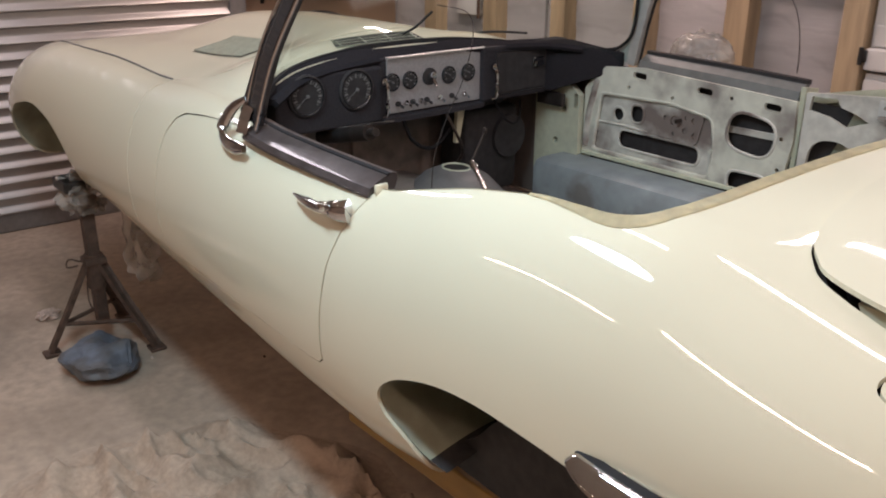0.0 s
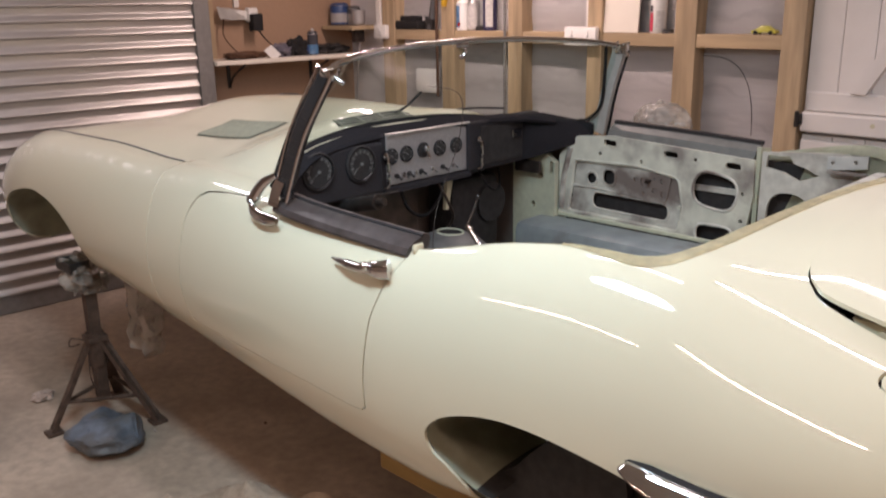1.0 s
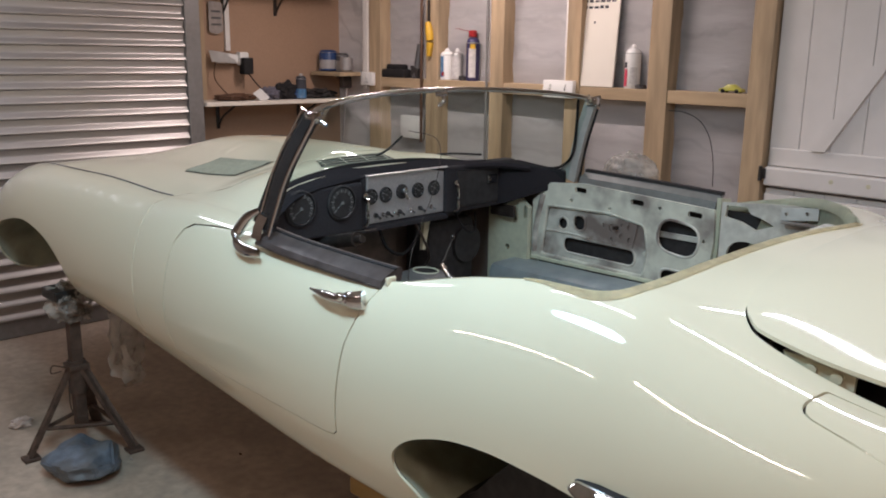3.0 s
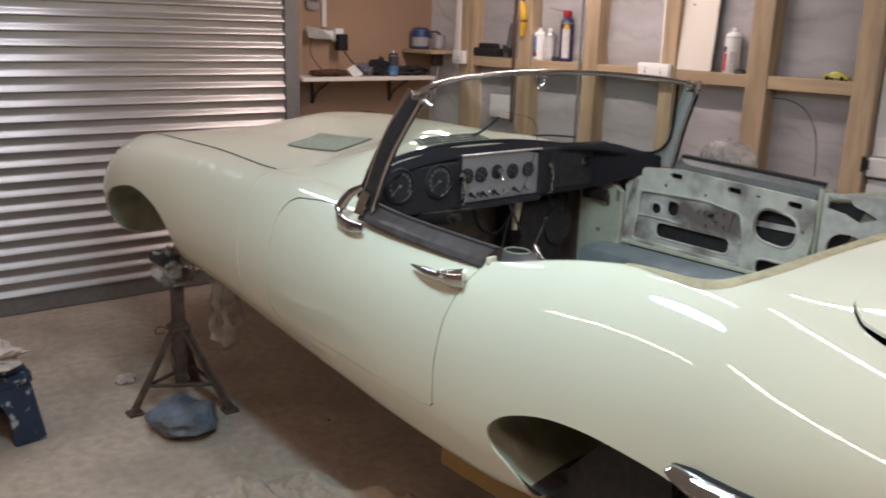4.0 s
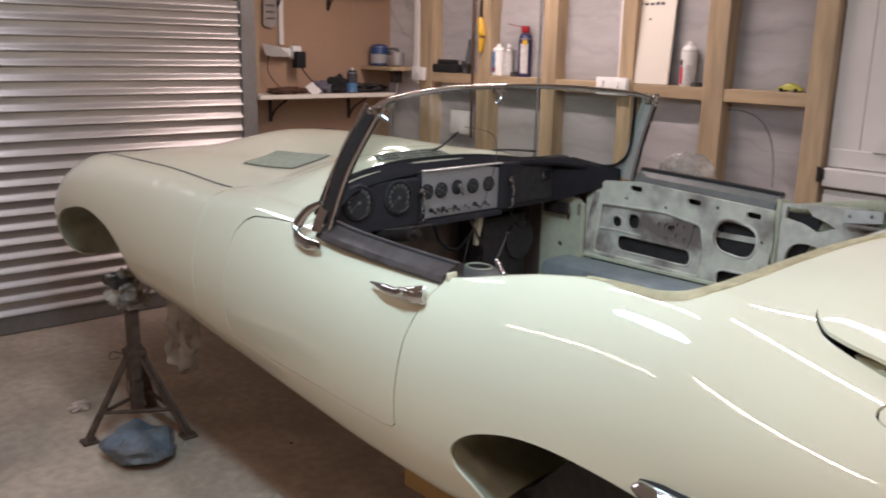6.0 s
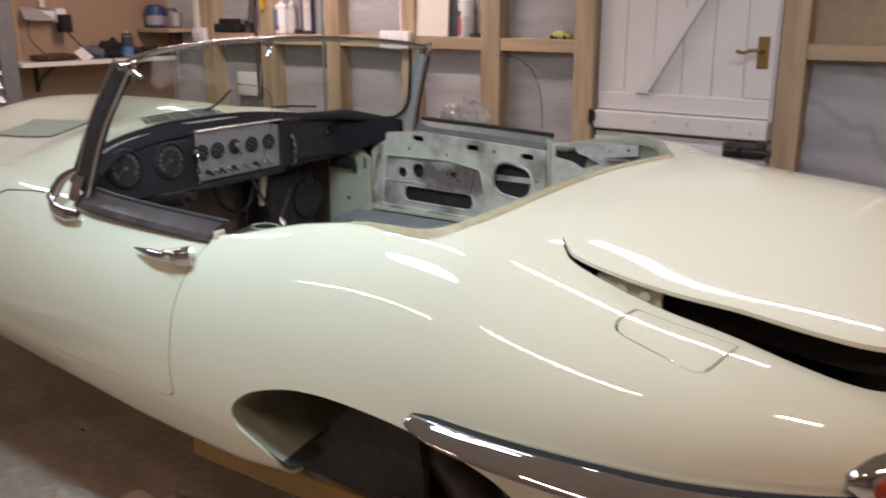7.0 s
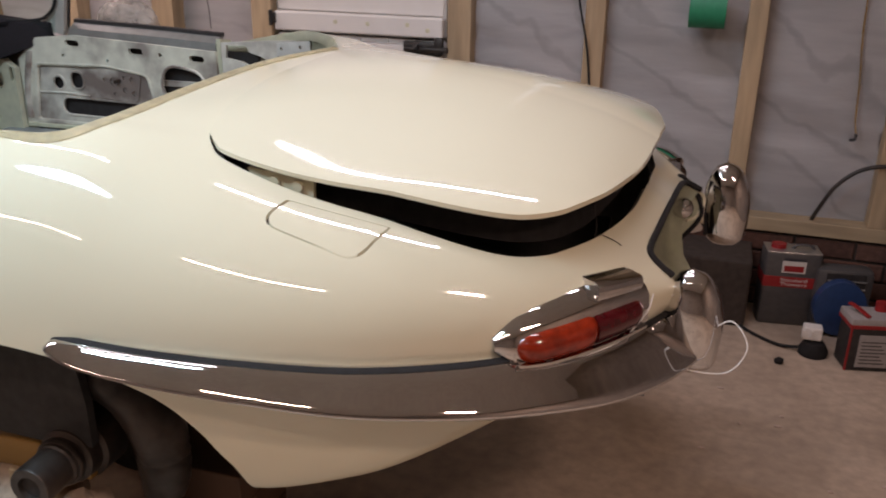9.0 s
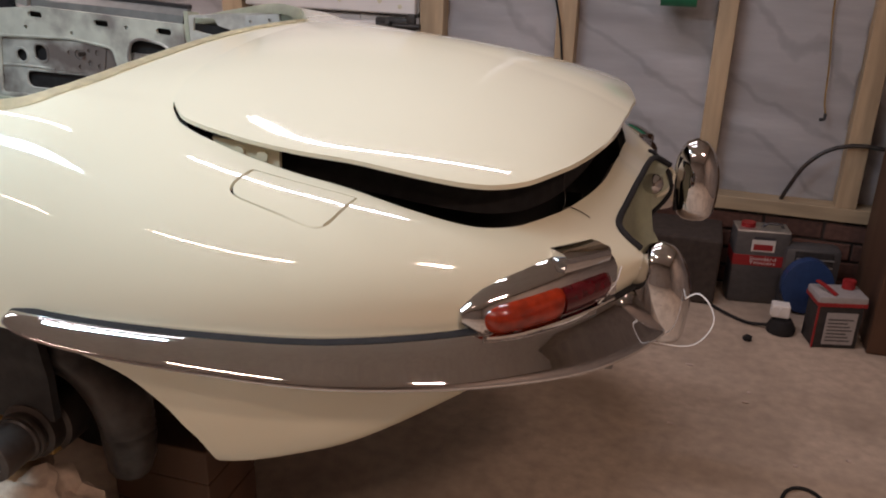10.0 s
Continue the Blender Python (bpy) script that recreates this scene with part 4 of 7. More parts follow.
apron = add_lathe(bmesh.new(), [(0.205, 0.66), (0.175, 0.725), (0.115, 0.778), (0.066, 0.799), (0.050, 0.803), (0.046, 0.797)], Matrix.Translation((-1.142, 0.085, 0.0)) @ Matrix.Diagonal((1.0, 0.82, 1.0, 1.0)), seg=36)
cover = part("tunnel_cover", apron, GALV_DULL, car, "rubbed grey gearbox cover with an open lever hole", smooth=50)
part("cover_rim", add_sweep(bmesh.new(), [(-1.142 + 0.049 * math.cos(a), 0.085 + 0.040 * math.sin(a), 0.803) for a in np.linspace(0, 2 * math.pi, 33)], disc_section(0.0035, 8)), PRIMER, cover, smooth=True)
# flat black disc on the closed cover stands in for the hole's dark
part("lever_hole_shade", add_lathe(bmesh.new(), [(0.046, 0.8015), (0.001, 0.8010)], Matrix.Translation((-1.142, 0.085, 0.0)) @ Matrix.Diagonal((1.0, 0.82, 1.0, 1.0))), BLACK, cover)
lever = part("gear_lever", add_rod(bmesh.new(), (-0.935, 0.030, 0.775), (-1.005, 0.023, 0.862), 0.0095, 0.0075), CHROME, car, "bright chrome gear lever", smooth=True)
part("lever_collar", add_rod(bmesh.new(), (-0.992, 0.0245, 0.846), (-0.997, 0.024, 0.852), 0.012), CHROME, lever, smooth=True)
part("lever_rod", joined(add_rod(bmesh.new(), (-1.004, 0.023, 0.858), (-0.996, 0.066, 0.945), 0.0045, 0.0035), add_lathe(bmesh.new(), [(0.004, 0.0), (0.007, 0.006), (0.006, 0.014), (0.002, 0.018)], Matrix.Translation((-0.996, 0.066, 0.940)))), STEEL, lever, "thin dark rod above the lever", smooth=True)
part("gaiter_ring", add_lathe(bmesh.new(), [(0.10, 0.0), (0.105, 0.012), (0.075, 0.016), (0.06, 0.008)], Matrix.Translation((-0.98, -0.06, 0.745)) @ Matrix.Diagonal((1.2, 0.8, 1, 1))), ALLOY, car, smooth=True)

# heater box, wiring and pipes in the footwell
part("heater_box", joined(box((-1.44, 0.26, 0.62), (-1.30, 0.52, 0.93), 0.03), add_rod(bmesh.new(), (-1.30, 0.46, 0.82), (-1.285, 0.46, 0.82), 0.075), box((-1.40, 0.30, 0.93), (-1.32, 0.46, 0.96), 0.01)), BLACK, car, "black heater box with a round blower", smooth=True)
part("bulkhead_pad", box((-1.455, -0.10, 0.66), (-1.44, 0.22, 0.97), 0.006), FOOTWELL, car, "brown bulkhead insulation pad")
for k, line in enumerate((((-1.24, -0.05, 0.965), (-1.25, 0.0, 0.88), (-1.27, 0.10, 0.84), (-1.30, 0.22, 0.90), (-1.29, 0.30, 0.955)), ((-1.22, 0.10, 0.97), (-1.20, 0.13, 0.90), (-1.22, 0.18, 0.82), (-1.30, 0.20, 0.74)), ((-1.25, 0.34, 0.97), (-1.23, 0.38, 0.90), (-1.27, 0.48, 0.87), (-1.33, 0.55, 0.93)))):
    part("wiring_loom", tube(line, 0.006 - 0.001 * k), (RUBBER, STEEL, RUBBER)[k], car, smooth=True)
part("dash_bracket", box((-1.26, 0.56, 0.93), (-1.14, 0.575, 0.975), 0.003), STEEL, car, "dark bracket under the dashboard")

# door capping, handle, windscreen
cap = smooth_line([(-0.99, -0.700, 1.064), (-0.88, -0.705, 1.056), (-0.74, -0.706, 1.050), (-0.60, -0.706, 1.046), (-0.487, -0.704, 1.043)], 6)
part("door_capping", add_sweep(bmesh.new(), cap, [(0.010, -0.020), (0.0105, -0.014), (0.004, -0.002), (-0.016, 0.010), (-0.048, 0.022), (-0.060, 0.019), (-0.062, 0.008), (-0.056, -0.012)]), TRIM, left_door, "glossy dark brown door-top capping", smooth=24)
part("capping_tab", box((-0.479, -0.706, 1.030), (-0.471, -0.676, 1.051), 0.0035), PAINT, car, smooth=True)
part("window_slot", add_sweep(bmesh.new(), [q + Vector((0, 0.040, 0.0185)) for q in cap], [(0.004, -0.004), (0.003, 0.002), (-0.003, 0.004), (-0.004, 0.0)]), RUBBER, left_door, smooth=True)
handle = part("door_handle", add_sweep(bmesh.new(), smooth_line([(-0.698, -0.752, 0.990), (-0.645, -0.759, 0.990), (-0.587, -0.763, 0.991), (-0.545, -0.760, 0.994)], 8), [[(a * k, b * k) for a, b in disc_section(0.011, 10)] for k in [0.25 + 0.75 * min(i / 10, 1) for i in range(25)]]), CHROME, left_door, "chrome door handle", smooth=True)
part("handle_boss", add_sweep(bmesh.new(), smooth_line([(-0.572, -0.748, 0.990), (-0.553, -0.757, 0.994), (-0.530, -0.757, 0.996), (-0.508, -0.745, 0.998)], 6), [[(a * k, b * k * 1.45) for a, b in disc_section(0.014, 12)] for k in [0.70 + 0.5 * i / 18 for i in range(19)]]), CHROME, handle, smooth=True)
part("push_button", add_lathe(bmesh.new(), [(0.010, 0.0), (0.010, 0.012), (0.007, 0.016), (0.001, 0.017)], Matrix.Translation((-0.560, -0.766, 1.000)) @ pose(0, 0, 0, 75, 0, 0)), CHROME, handle, smooth=True)
screen = part("windscreen", bmesh.new(), GLASS, car, "curved clear windscreen in chrome frame")
BASE = [on_skin(x, y, 0.004) for x, y in ((-0.975, -0.668), (-1.10, -0.605), (-1.225, -0.45), (-1.285, -0.22), (-1.305, 0.0), (-1.285, 0.22), (-1.225, 0.45), (-1.10, 0.605), (-0.975, 0.668))]
TOP = [(-0.845, -0.618, 1.388), (-0.868, -0.585, 1.404), (-0.925, -0.45, 1.420), (-0.975, -0.24, 1.432), (-0.995, 0.0, 1.436), (-0.975, 0.24, 1.432), (-0.925, 0.45, 1.420), (-0.868, 0.585, 1.404), (-0.845, 0.618, 1.388)]
base_line, top_line = smooth_line(BASE, 8), smooth_line(TOP, 8)
bm = bmesh.new()
rows = []
for k in range(9):
    t = k / 8
    rows.append([bm.verts.new(a.lerp(b, t) + Vector((-0.012, 0, 0.006)) * math.sin(t * math.pi)) for a, b in zip(base_line, top_line)])
for a, b in zip(rows, rows[1:]):
    for k in range(len(a) - 1):
        bm.faces.new((a[k], a[k + 1], b[k + 1], b[k]))
bm.to_mesh(screen.data)
bm.free()
screen.data.polygons.foreach_set("use_smooth", [True] * len(screen.data.polygons))
screen.visible_shadow = False
roll = bmesh.new()
front = [q for q in base_line if abs(q.y) < 0.585]
dash_edge = smooth_line([(-1.165, -0.545, 1.082), (-1.205, -0.42, 1.122), (-1.225, -0.25, 1.144), (-1.24, 0.0, 1.150), (-1.225, 0.25, 1.148), (-1.205, 0.42, 1.142), (-1.165, 0.545, 1.132)], 8)
strips = []
for k in range(4):
    row = []
    for i in range(41):
        a, b = front[round(i / 40 * (len(front) - 1))], dash_edge[round(i / 40 * (len(dash_edge) - 1))]
        away = min(max((abs(a.y) - 0.10) / 0.16, 0), 1)
        a = a.lerp(on_skin(-1.272, a.y), 1 - away)
        p = a.lerp(b, k / 3)
        row.append(roll.verts.new((p.x, p.y, max(p.z, on_skin(p.x, p.y).z if k < 2 else p.z) + 0.004)))
    strips.append(row)
for a, b in zip(strips, strips[1:]):
    for i in range(40):
        roll.faces.new((a[i], a[i + 1], b[i + 1], b[i]))
bmesh.ops.recalc_face_normals(roll, faces=roll.faces[:])
part("dash_roll", roll, VINYL, dash, "black vinyl roll from dashboard to screen", smooth=True)
part("top_rail", add_sweep(bmesh.new(), top_line[3:-3], disc_section(0.0085, 12)), CHROME, screen, smooth=True)
part("base_seal", add_sweep(bmesh.new(), [q for q in base_line if q[1] < 0.40], [(-0.009, -0.008), (0.009, -0.008), (0.006, 0.006), (-0.006, 0.006)]), RUBBER, screen, smooth=True)
for side in (-1, 1):
    foot, head = Vector((-0.962, side * 0.688, 1.085)), Vector((-0.842, side * 0.622, 1.392))
    mid = foot.lerp(head, 0.5) + Vector((-0.010, side * 0.006, 0.006))
    line = smooth_line([foot, mid, head], 8)
    slim = 0.74 if side > 0 else 0.76
    flare = [1 + (1.7 * max(0.0, 1 - i / 5.5) ** 2 if side > 0 else 1.3 * max(0.0, 1 - i / 15) ** 1.3) for i in range(len(line))]
    part("pillar", add_sweep(bmesh.new(), line, [[(a * slim, b * slim * (f if b < 0 else 1)) for a, b in ((-0.015, -0.034), (0.015, -0.034), (0.020, 0.0), (0.014, 0.022), (-0.014, 0.022))] for f in flare], up=(1, 0, 0)), PILLAR if side > 0 else PILLAR_DARK, screen, "primed pillar" if side > 0 else "pillar coloured for its dark reflections, between chrome edges", smooth=True)
    for dx, w in ((0.026 * slim, 0.006 * slim), (-0.036 * slim, (0.008 if side > 0 else 0.004) * slim)):
        part("pillar_strip", add_sweep(bmesh.new(), [q + Vector((dx, side * 0.012, -dx * 0.6)) for q in line], disc_section(w, 8)), CHROME if side < 0 or dx < 0 else RUBBER, screen, smooth=True)
    bm = bmesh.new()
    add_box(bm, head + Vector((-0.022, -0.014, -0.022)), head + Vector((0.020, 0.014, 0.012)), 0.006)
    add_rod(bm, head + Vector((0.0, -0.02, 0.002)), head + Vector((0.014, 0.02, 0.010)), 0.008)
    add_rod(bm, head + Vector((0.01, -side * 0.005, -0.01)), head + Vector((0.035, -side * 0.015, -0.025)), 0.006)
    part("corner_bracket", bm, CHROME, screen, smooth=True)
    # chrome finisher at the foot of the pillar
    bm = bmesh.new()
    hook = smooth_line([(-0.990, side * 0.694, 1.136), (-1.040, side * 0.704, 1.106), (-1.072, side * 0.712, 1.064), (-1.062, side * 0.722, 1.036), (-1.01, side * 0.730, 1.027), (-0.945, side * 0.732, 1.032)], 7)
    swell = curve_of([0, 8, 16, 24, 30, 35], [0.40, 0.80, 0.98, 0.95, 0.90, 0.55])
    add_sweep(bm, hook, [[(a * swell(i) * 0.8, b * swell(i) * 1.35) for a, b in disc_section(0.014, 12)] for i in range(36)])
    part("pillar_finisher", bm, CHROME, screen, "chrome finisher at the pillar foot", smooth=True)
part("screen_gasket", add_sweep(bmesh.new(), smooth_line([(-0.895, 0.606, 1.392), (-0.915, 0.632, 1.30), (-0.938, 0.650, 1.195), (-0.980, 0.655, 1.146), (-1.03, 0.645, 1.128), (-1.12, 0.60, 1.132)], 7), disc_section(0.0055, 8), up=(0, 1, 0)), RUBBER, screen, smooth=True)
part("quarter_light_foot", add_sweep(bmesh.new(), smooth_line([(-0.975, -0.692, 1.125), (-0.985, -0.704, 1.09), (-0.99, -0.712, 1.062)], 6), [(-0.02, -0.012), (0.02, -0.012), (0.012, 0.012), (-0.012, 0.012)]), CHROME, screen, smooth=True)
bm = tube([(-1.0, 0.0, 1.428), (-0.99, 0.01, 1.405), (-1.0, -0.005, 1.385)], 0.006)
add_rod(bm, (-1.005, -0.012, 1.425), (-0.985, 0.016, 1.425), 0.009)
part("mirror_bracket", bm, CHROME, screen, smooth=True)
part("wiper_arm", tube([(-1.42, -0.03, 1.17), (-1.345, 0.06, 1.20), (-1.30, 0.12, 1.26)], 0.004), BLACK, car, smooth=True)
part("wiper_arm", tube([(-1.40, 0.30, 1.165), (-1.33, 0.40, 1.175), (-1.26, 0.50, 1.17)], 0.004), BLACK, car, smooth=True)
cable = thing("loose_cable", "thin grey cable hanging over the windscreen into the cockpit", "cable", CAR)
part("wire", tube([(-1.24, 0.09, 1.285), (-1.13, 0.11, 1.27), (-1.09, 0.10, 1.21), (-1.085, 0.06, 1.09), (-1.07, -0.02, 0.98), (-1.04, -0.09, 0.88), (-1.02, -0.12, 0.74)], 0.0013), STEEL, cable, smooth=True)

# bonnet details: louvres, seams, scuttle vent
def on_body(x, y, up=0.002):
    return on_skin(x, y, up)


for side in (-1, 1):
    # dark pad laid on the bonnet for the shade between louvres
    pad = bmesh.new()
    rows = []
    for x in np.linspace(-1.90, -1.56, 9):
        rows.append([pad.verts.new(on_body(x, side * y, 0.001)) for y in np.linspace(0.245, 0.405, 5)])
    for a, b in zip(rows, rows[1:]):
        for k in range(4):
            pad.faces.new((a[k], a[k + 1], b[k + 1], b[k]))
    bmesh.ops.recalc_face_normals(pad, faces=pad.faces[:])
    part("louvre_panel", pad, SLOT, bonnet, smooth=True)
    for k in range(14):
        x = -1.893 + 0.31 * k / 13
        line = [on_body(x, side * y, 0.003) for y in np.linspace(0.25, 0.40, 6)]
        part("louvre", add_sweep(bmesh.new(), line, [(-0.006, 0.0), (0.002, 0.0035), (0.003, 0.0035), (-0.003, 0.0)] if side < 0 else [(0.006, 0.0), (-0.002, 0.0035), (-0.003, 0.0035), (0.003, 0.0)]), LOUVRE, bonnet)
    seam = [on_body(x, side * y, 0.001) for x, y in ((-2.84, 0.525), (-2.7, 0.542), (-2.512, 0.546), (-2.346, 0.545), (-2.194, 0.545), (-2.06, 0.55), (-1.932, 0.557), (-1.80, 0.566), (-1.677, 0.575))]
    part("wing_bead", add_sweep(bmesh.new(), smooth_line(seam, 5), disc_section(0.0035, 6)), GALV_DULL, bonnet, smooth=True)
pad = bmesh.new()
rows = [[pad.verts.new(on_body(x, y, 0.002)) for y in np.linspace(-0.205 - 0.02 * k / 4, 0.085 + 0.02 * k / 4, 9)] for k, x in enumerate(np.linspace(-1.374, -1.322, 5))]
for a, b in zip(rows, rows[1:]):
    for k in range(8):
        pad.faces.new((a[k], a[k + 1], b[k + 1], b[k]))
bmesh.ops.recalc_face_normals(pad, faces=pad.faces[:])
vent = part("scuttle_vent", pad, BLACK, car, "dark scuttle air vent with grey bars", smooth=True)
BAR = [(-0.0018, 0.0), (0.0018, 0.0), (0.0018, 0.0025), (-0.0018, 0.0025)]
for k in range(4):
    x = -1.371 + 0.0157 * k
    part("vent_bar", add_sweep(bmesh.new(), [on_body(x, y, 0.002) for y in np.linspace(-0.21 - 0.003 * k, 0.08 + 0.003 * k, 8)], BAR), LOUVRE, vent)
for y in (-0.205, -0.115, -0.02, 0.075):
    part("vent_rib", add_sweep(bmesh.new(), [on_body(x, y, 0.003) for x in (-1.372, -1.348, -1.324)], BAR), LOUVRE, vent)

# rear bumper, lamps, overriders, tail
# middle line of a bumper blade, x, y, z, and half its height
BLADE = [(0.130, 0.808, 0.812, 0.003), (0.141, 0.813, 0.812, 0.009), (0.20, 0.823, 0.809, 0.015), (0.30, 0.818, 0.800, 0.019), (0.45, 0.797, 0.789, 0.023), (0.62, 0.752, 0.773, 0.029), (0.775, 0.680, 0.762, 0.035), (0.89, 0.598, 0.752, 0.041), (0.995, 0.497, 0.741, 0.046), (1.07, 0.392, 0.736, 0.047), (1.12, 0.282, 0.734, 0.047), (1.14, 0.19, 0.734, 0.046)]
for side in (-1, 1):
    line = smooth_line([(askew(x, side * y), side * y, z) for x, y, z, h in (BLADE[:-2] if side > 0 else BLADE)], 6)
    high = curve_of([6 * k for k in range(len(BLADE))], [h for x, y, z, h in BLADE])
    out = -1 if side > 0 else 1
    under = ((-0.03, -0.92), (-0.008, -1.0), (0.014, -0.99), (0.0255, -0.96), (0.0325, -0.90), (0.0350, -0.81))
    flat_face = ((0.0345, -0.68), (0.0318, -0.50), (0.0265, -0.20), (0.0205, 0.12), (0.0138, 0.44), (0.0066, 0.75), (0.001, 0.95))
    round_face = ((0.0353, -0.70), (0.0340, -0.56), (0.0308, -0.41), (0.0255, -0.18), (0.0185, 0.16), (0.0105, 0.55), (0.002, 0.92))
    secs = []
    for i in range(len(line)):
        full = min(max((i - 14) / 22, 0), 1)
        shape = [*under, *((p[0] + (q[0] - p[0]) * full, p[1] + (q[1] - p[1]) * full) for p, q in zip(flat_face, round_face)), (-0.008, 1.0), (-0.03, 0.96)]
        secs.append([(out * (a - 0.004) * (high(i) / 0.02) ** (0.8 if a > 0 else 0.0), b * high(i)) for a, b in shape])
    bumper = part("bumper", add_sweep(bmesh.new(), line, secs), CHROME, car, "chrome quarter bumper blade", smooth=55)
    strip = [q + Vector((0, 0, high(i) + 0.001)) - Vector((0, side * 0.010, 0)) for i, q in enumerate(line)]
    part("rubber_strip", add_sweep(bmesh.new(), strip, [(-out * 0.010, -0.005), (out * 0.004, -0.005), (out * 0.005, -0.002), (out * 0.002, 0.0005), (-out * 0.010, 0.001)]), RUBBER, bumper, smooth=True)
    # tail lamp
    spine = smooth_line([(askew(x, side * y), side * y, z) for x, y, z in ((0.825, 0.620, 0.822), (0.862, 0.598, 0.824), (0.925, 0.552, 0.831), (0.988, 0.488, 0.838), (1.048, 0.408, 0.840))], 8)
    grow = curve_of([0, 4, 8, 14, 24, 32], [0.013, 0.029, 0.040, 0.047, 0.049, 0.044])
    secs = [[(out * a * (0.5 + 0.5 * min(i / 6, 1)), b * grow(i)) for a, b in ((-0.05, -0.9), (0.004, -1.0), (0.018, -0.92), (0.021, -0.72), (0.019, 0.30), (0.010, 0.62), (-0.006, 0.92), (-0.020, 1.05), (-0.05, 1.08))] for i in range(len(spine))]
    lamp = part("tail_lamp", add_sweep(bmesh.new(), spine, secs), CHROME, car, "chrome tail lamp housing with amber and red lenses", smooth=50)
    for name, lo, hi, mat, size in (("amber_lens", 6, 23, ORANGE, 1.0), ("red_lens", 21, 32, RED, 0.90)):
        swell = []
        for i in range(lo, hi):
            near_end, far_end = (i - lo + 0.5) / 4.5, (hi - 1 - i + 0.5) / 2.5
            swell.append(size * math.sin(min(near_end if name[0] == "a" else 1, far_end, 1) * math.pi / 2))
        secs = [[(out * (0.008 + a * s), b * max(grow(i), 0.042) * (0.15 + 0.85 * s) - 0.007) for a, b in ((0.0, -0.74), (0.012, -0.72), (0.022, -0.58), (0.028, -0.30), (0.029, -0.02), (0.025, 0.26), (0.015, 0.46), (0.0, 0.54))] for i, s in zip(range(lo, hi), swell)]
        part(name, add_sweep(bmesh.new(), spine[lo:hi], secs), mat, lamp, name.replace("_", " "), smooth=60)
    part("lens_bezel", add_sweep(bmesh.new(), [q + Vector((0, -out * 0.0, -grow(i + 7) * 0.86)) for i, q in enumerate(spine[7:32])], [(out * 0.004, -0.004), (out * 0.030, -0.004), (out * 0.030, 0.001), (out * 0.004, 0.003)]), CHROME, lamp, smooth=40)
    plinth = [q + Vector((0, 0, 0.058 - 0.012 * k / 9)) for k, q in enumerate(spine[22:32])]
    part("lamp_plinth", add_sweep(bmesh.new(), plinth, [(-out * 0.034, -0.030), (out * 0.008, -0.030), (out * 0.013, -0.012), (out * 0.011, 0.0), (out * 0.004, 0.005), (-out * 0.034, 0.006)]), CHROME, lamp, smooth=35)
    # overrider: a full rounded horn standing on the blade
    ox, oy, foot_z = (1.150, -0.30, 0.652) if side < 0 else (1.230, 0.31, 0.70)
    horn = bmesh.new()
    rings = []
    for k in range(22):
        t = k / 21
        swell = math.sin(min(t / 0.16, 1) * math.pi / 2) ** 0.5 * (1 if t < 0.6 else math.sqrt(max(0.0, 1 - ((t - 0.6) / 0.4) ** 2.4))) + 0.02
        waist = 0.84 + 0.16 * math.sin(t * math.pi) ** 2
        rings.append([horn.verts.new((ox - 0.012 * t * t + 0.055 * swell * waist * math.copysign(abs(math.cos(a)) ** 0.85, math.cos(a)), oy + side * 0.006 * t + 0.046 * swell * waist * math.copysign(abs(math.sin(a)) ** 0.85, math.sin(a)), foot_z + 0.215 * t)) for a in np.linspace(0, 2 * math.pi, 29)[:-1]])
    for a, b in zip(rings, rings[1:]):
        for k in range(28):
            horn.faces.new((a[k], a[(k + 1) % 28], b[(k + 1) % 28], b[k]))
    horn.faces.new(rings[0][::-1])
    horn.faces.new(rings[-1])
    part("overrider", horn, CHROME, bumper, "rounded chrome overrider", smooth=60)
    part("overrider_seal", add_sweep(bmesh.new(), [(ox - 0.046, oy - side * 0.018, foot_z + 0.03), (ox - 0.050, oy - side * 0.018, foot_z + 0.11), (ox - 0.046, oy - side * 0.018, foot_z + 0.17)], disc_section(0.006, 8), up=(1, 0, 0)), RUBBER, bumper, smooth=True)
part("bumper_iron", joined(box((1.00, -0.345, 0.605), (1.075, -0.30, 0.622), 0.003), box((1.00, -0.345, 0.605), (1.012, -0.30, 0.70), 0.003)), GALV_DULL, car, "bare steel bumper iron")
part("thread", tube([(0.945, -0.345, 1.02), (0.952, -0.346, 0.97), (0.957, -0.350, 0.941), (0.956, -0.376, 0.9365), (0.968, -0.361, 0.934), (0.988, -0.347, 0.922), (1.004, -0.342, 0.911)], 0.0008, seg=6), STEEL, car, smooth=True)
recess = bmesh.new()
edge_rows = [[recess.verts.new((x + dx, y * (1 - 0.10 * k), (on_skin(x - 0.004, y).z - 0.006) * (1 - t) + 0.665 * t)) for x, y in recess_line] for k, (t, dx) in enumerate(((0.0, 0.0), (0.12, -0.018), (0.4, -0.034), (0.75, -0.022), (1.0, 0.01)))]
for a, b in zip(edge_rows, edge_rows[1:]):
    for k in range(len(a) - 1):
        recess.faces.new((a[k], a[k + 1], b[k + 1], b[k]))
bmesh.ops.solidify(recess, geom=recess.faces[:], thickness=0.003)
recess = part("plate_recess", recess, PRIMER, car, "pale green number plate recess", smooth=True)
part("recess_seal", add_sweep(bmesh.new(), [Vector((x + 0.003, y * 0.995, on_skin(x - 0.004, y).z - 0.002)) for x, y in recess_line], disc_section(0.007, 8)), RUBBER, recess, smooth=True)
PLATE_LAMP = (1.120, 0.225, 0.815)
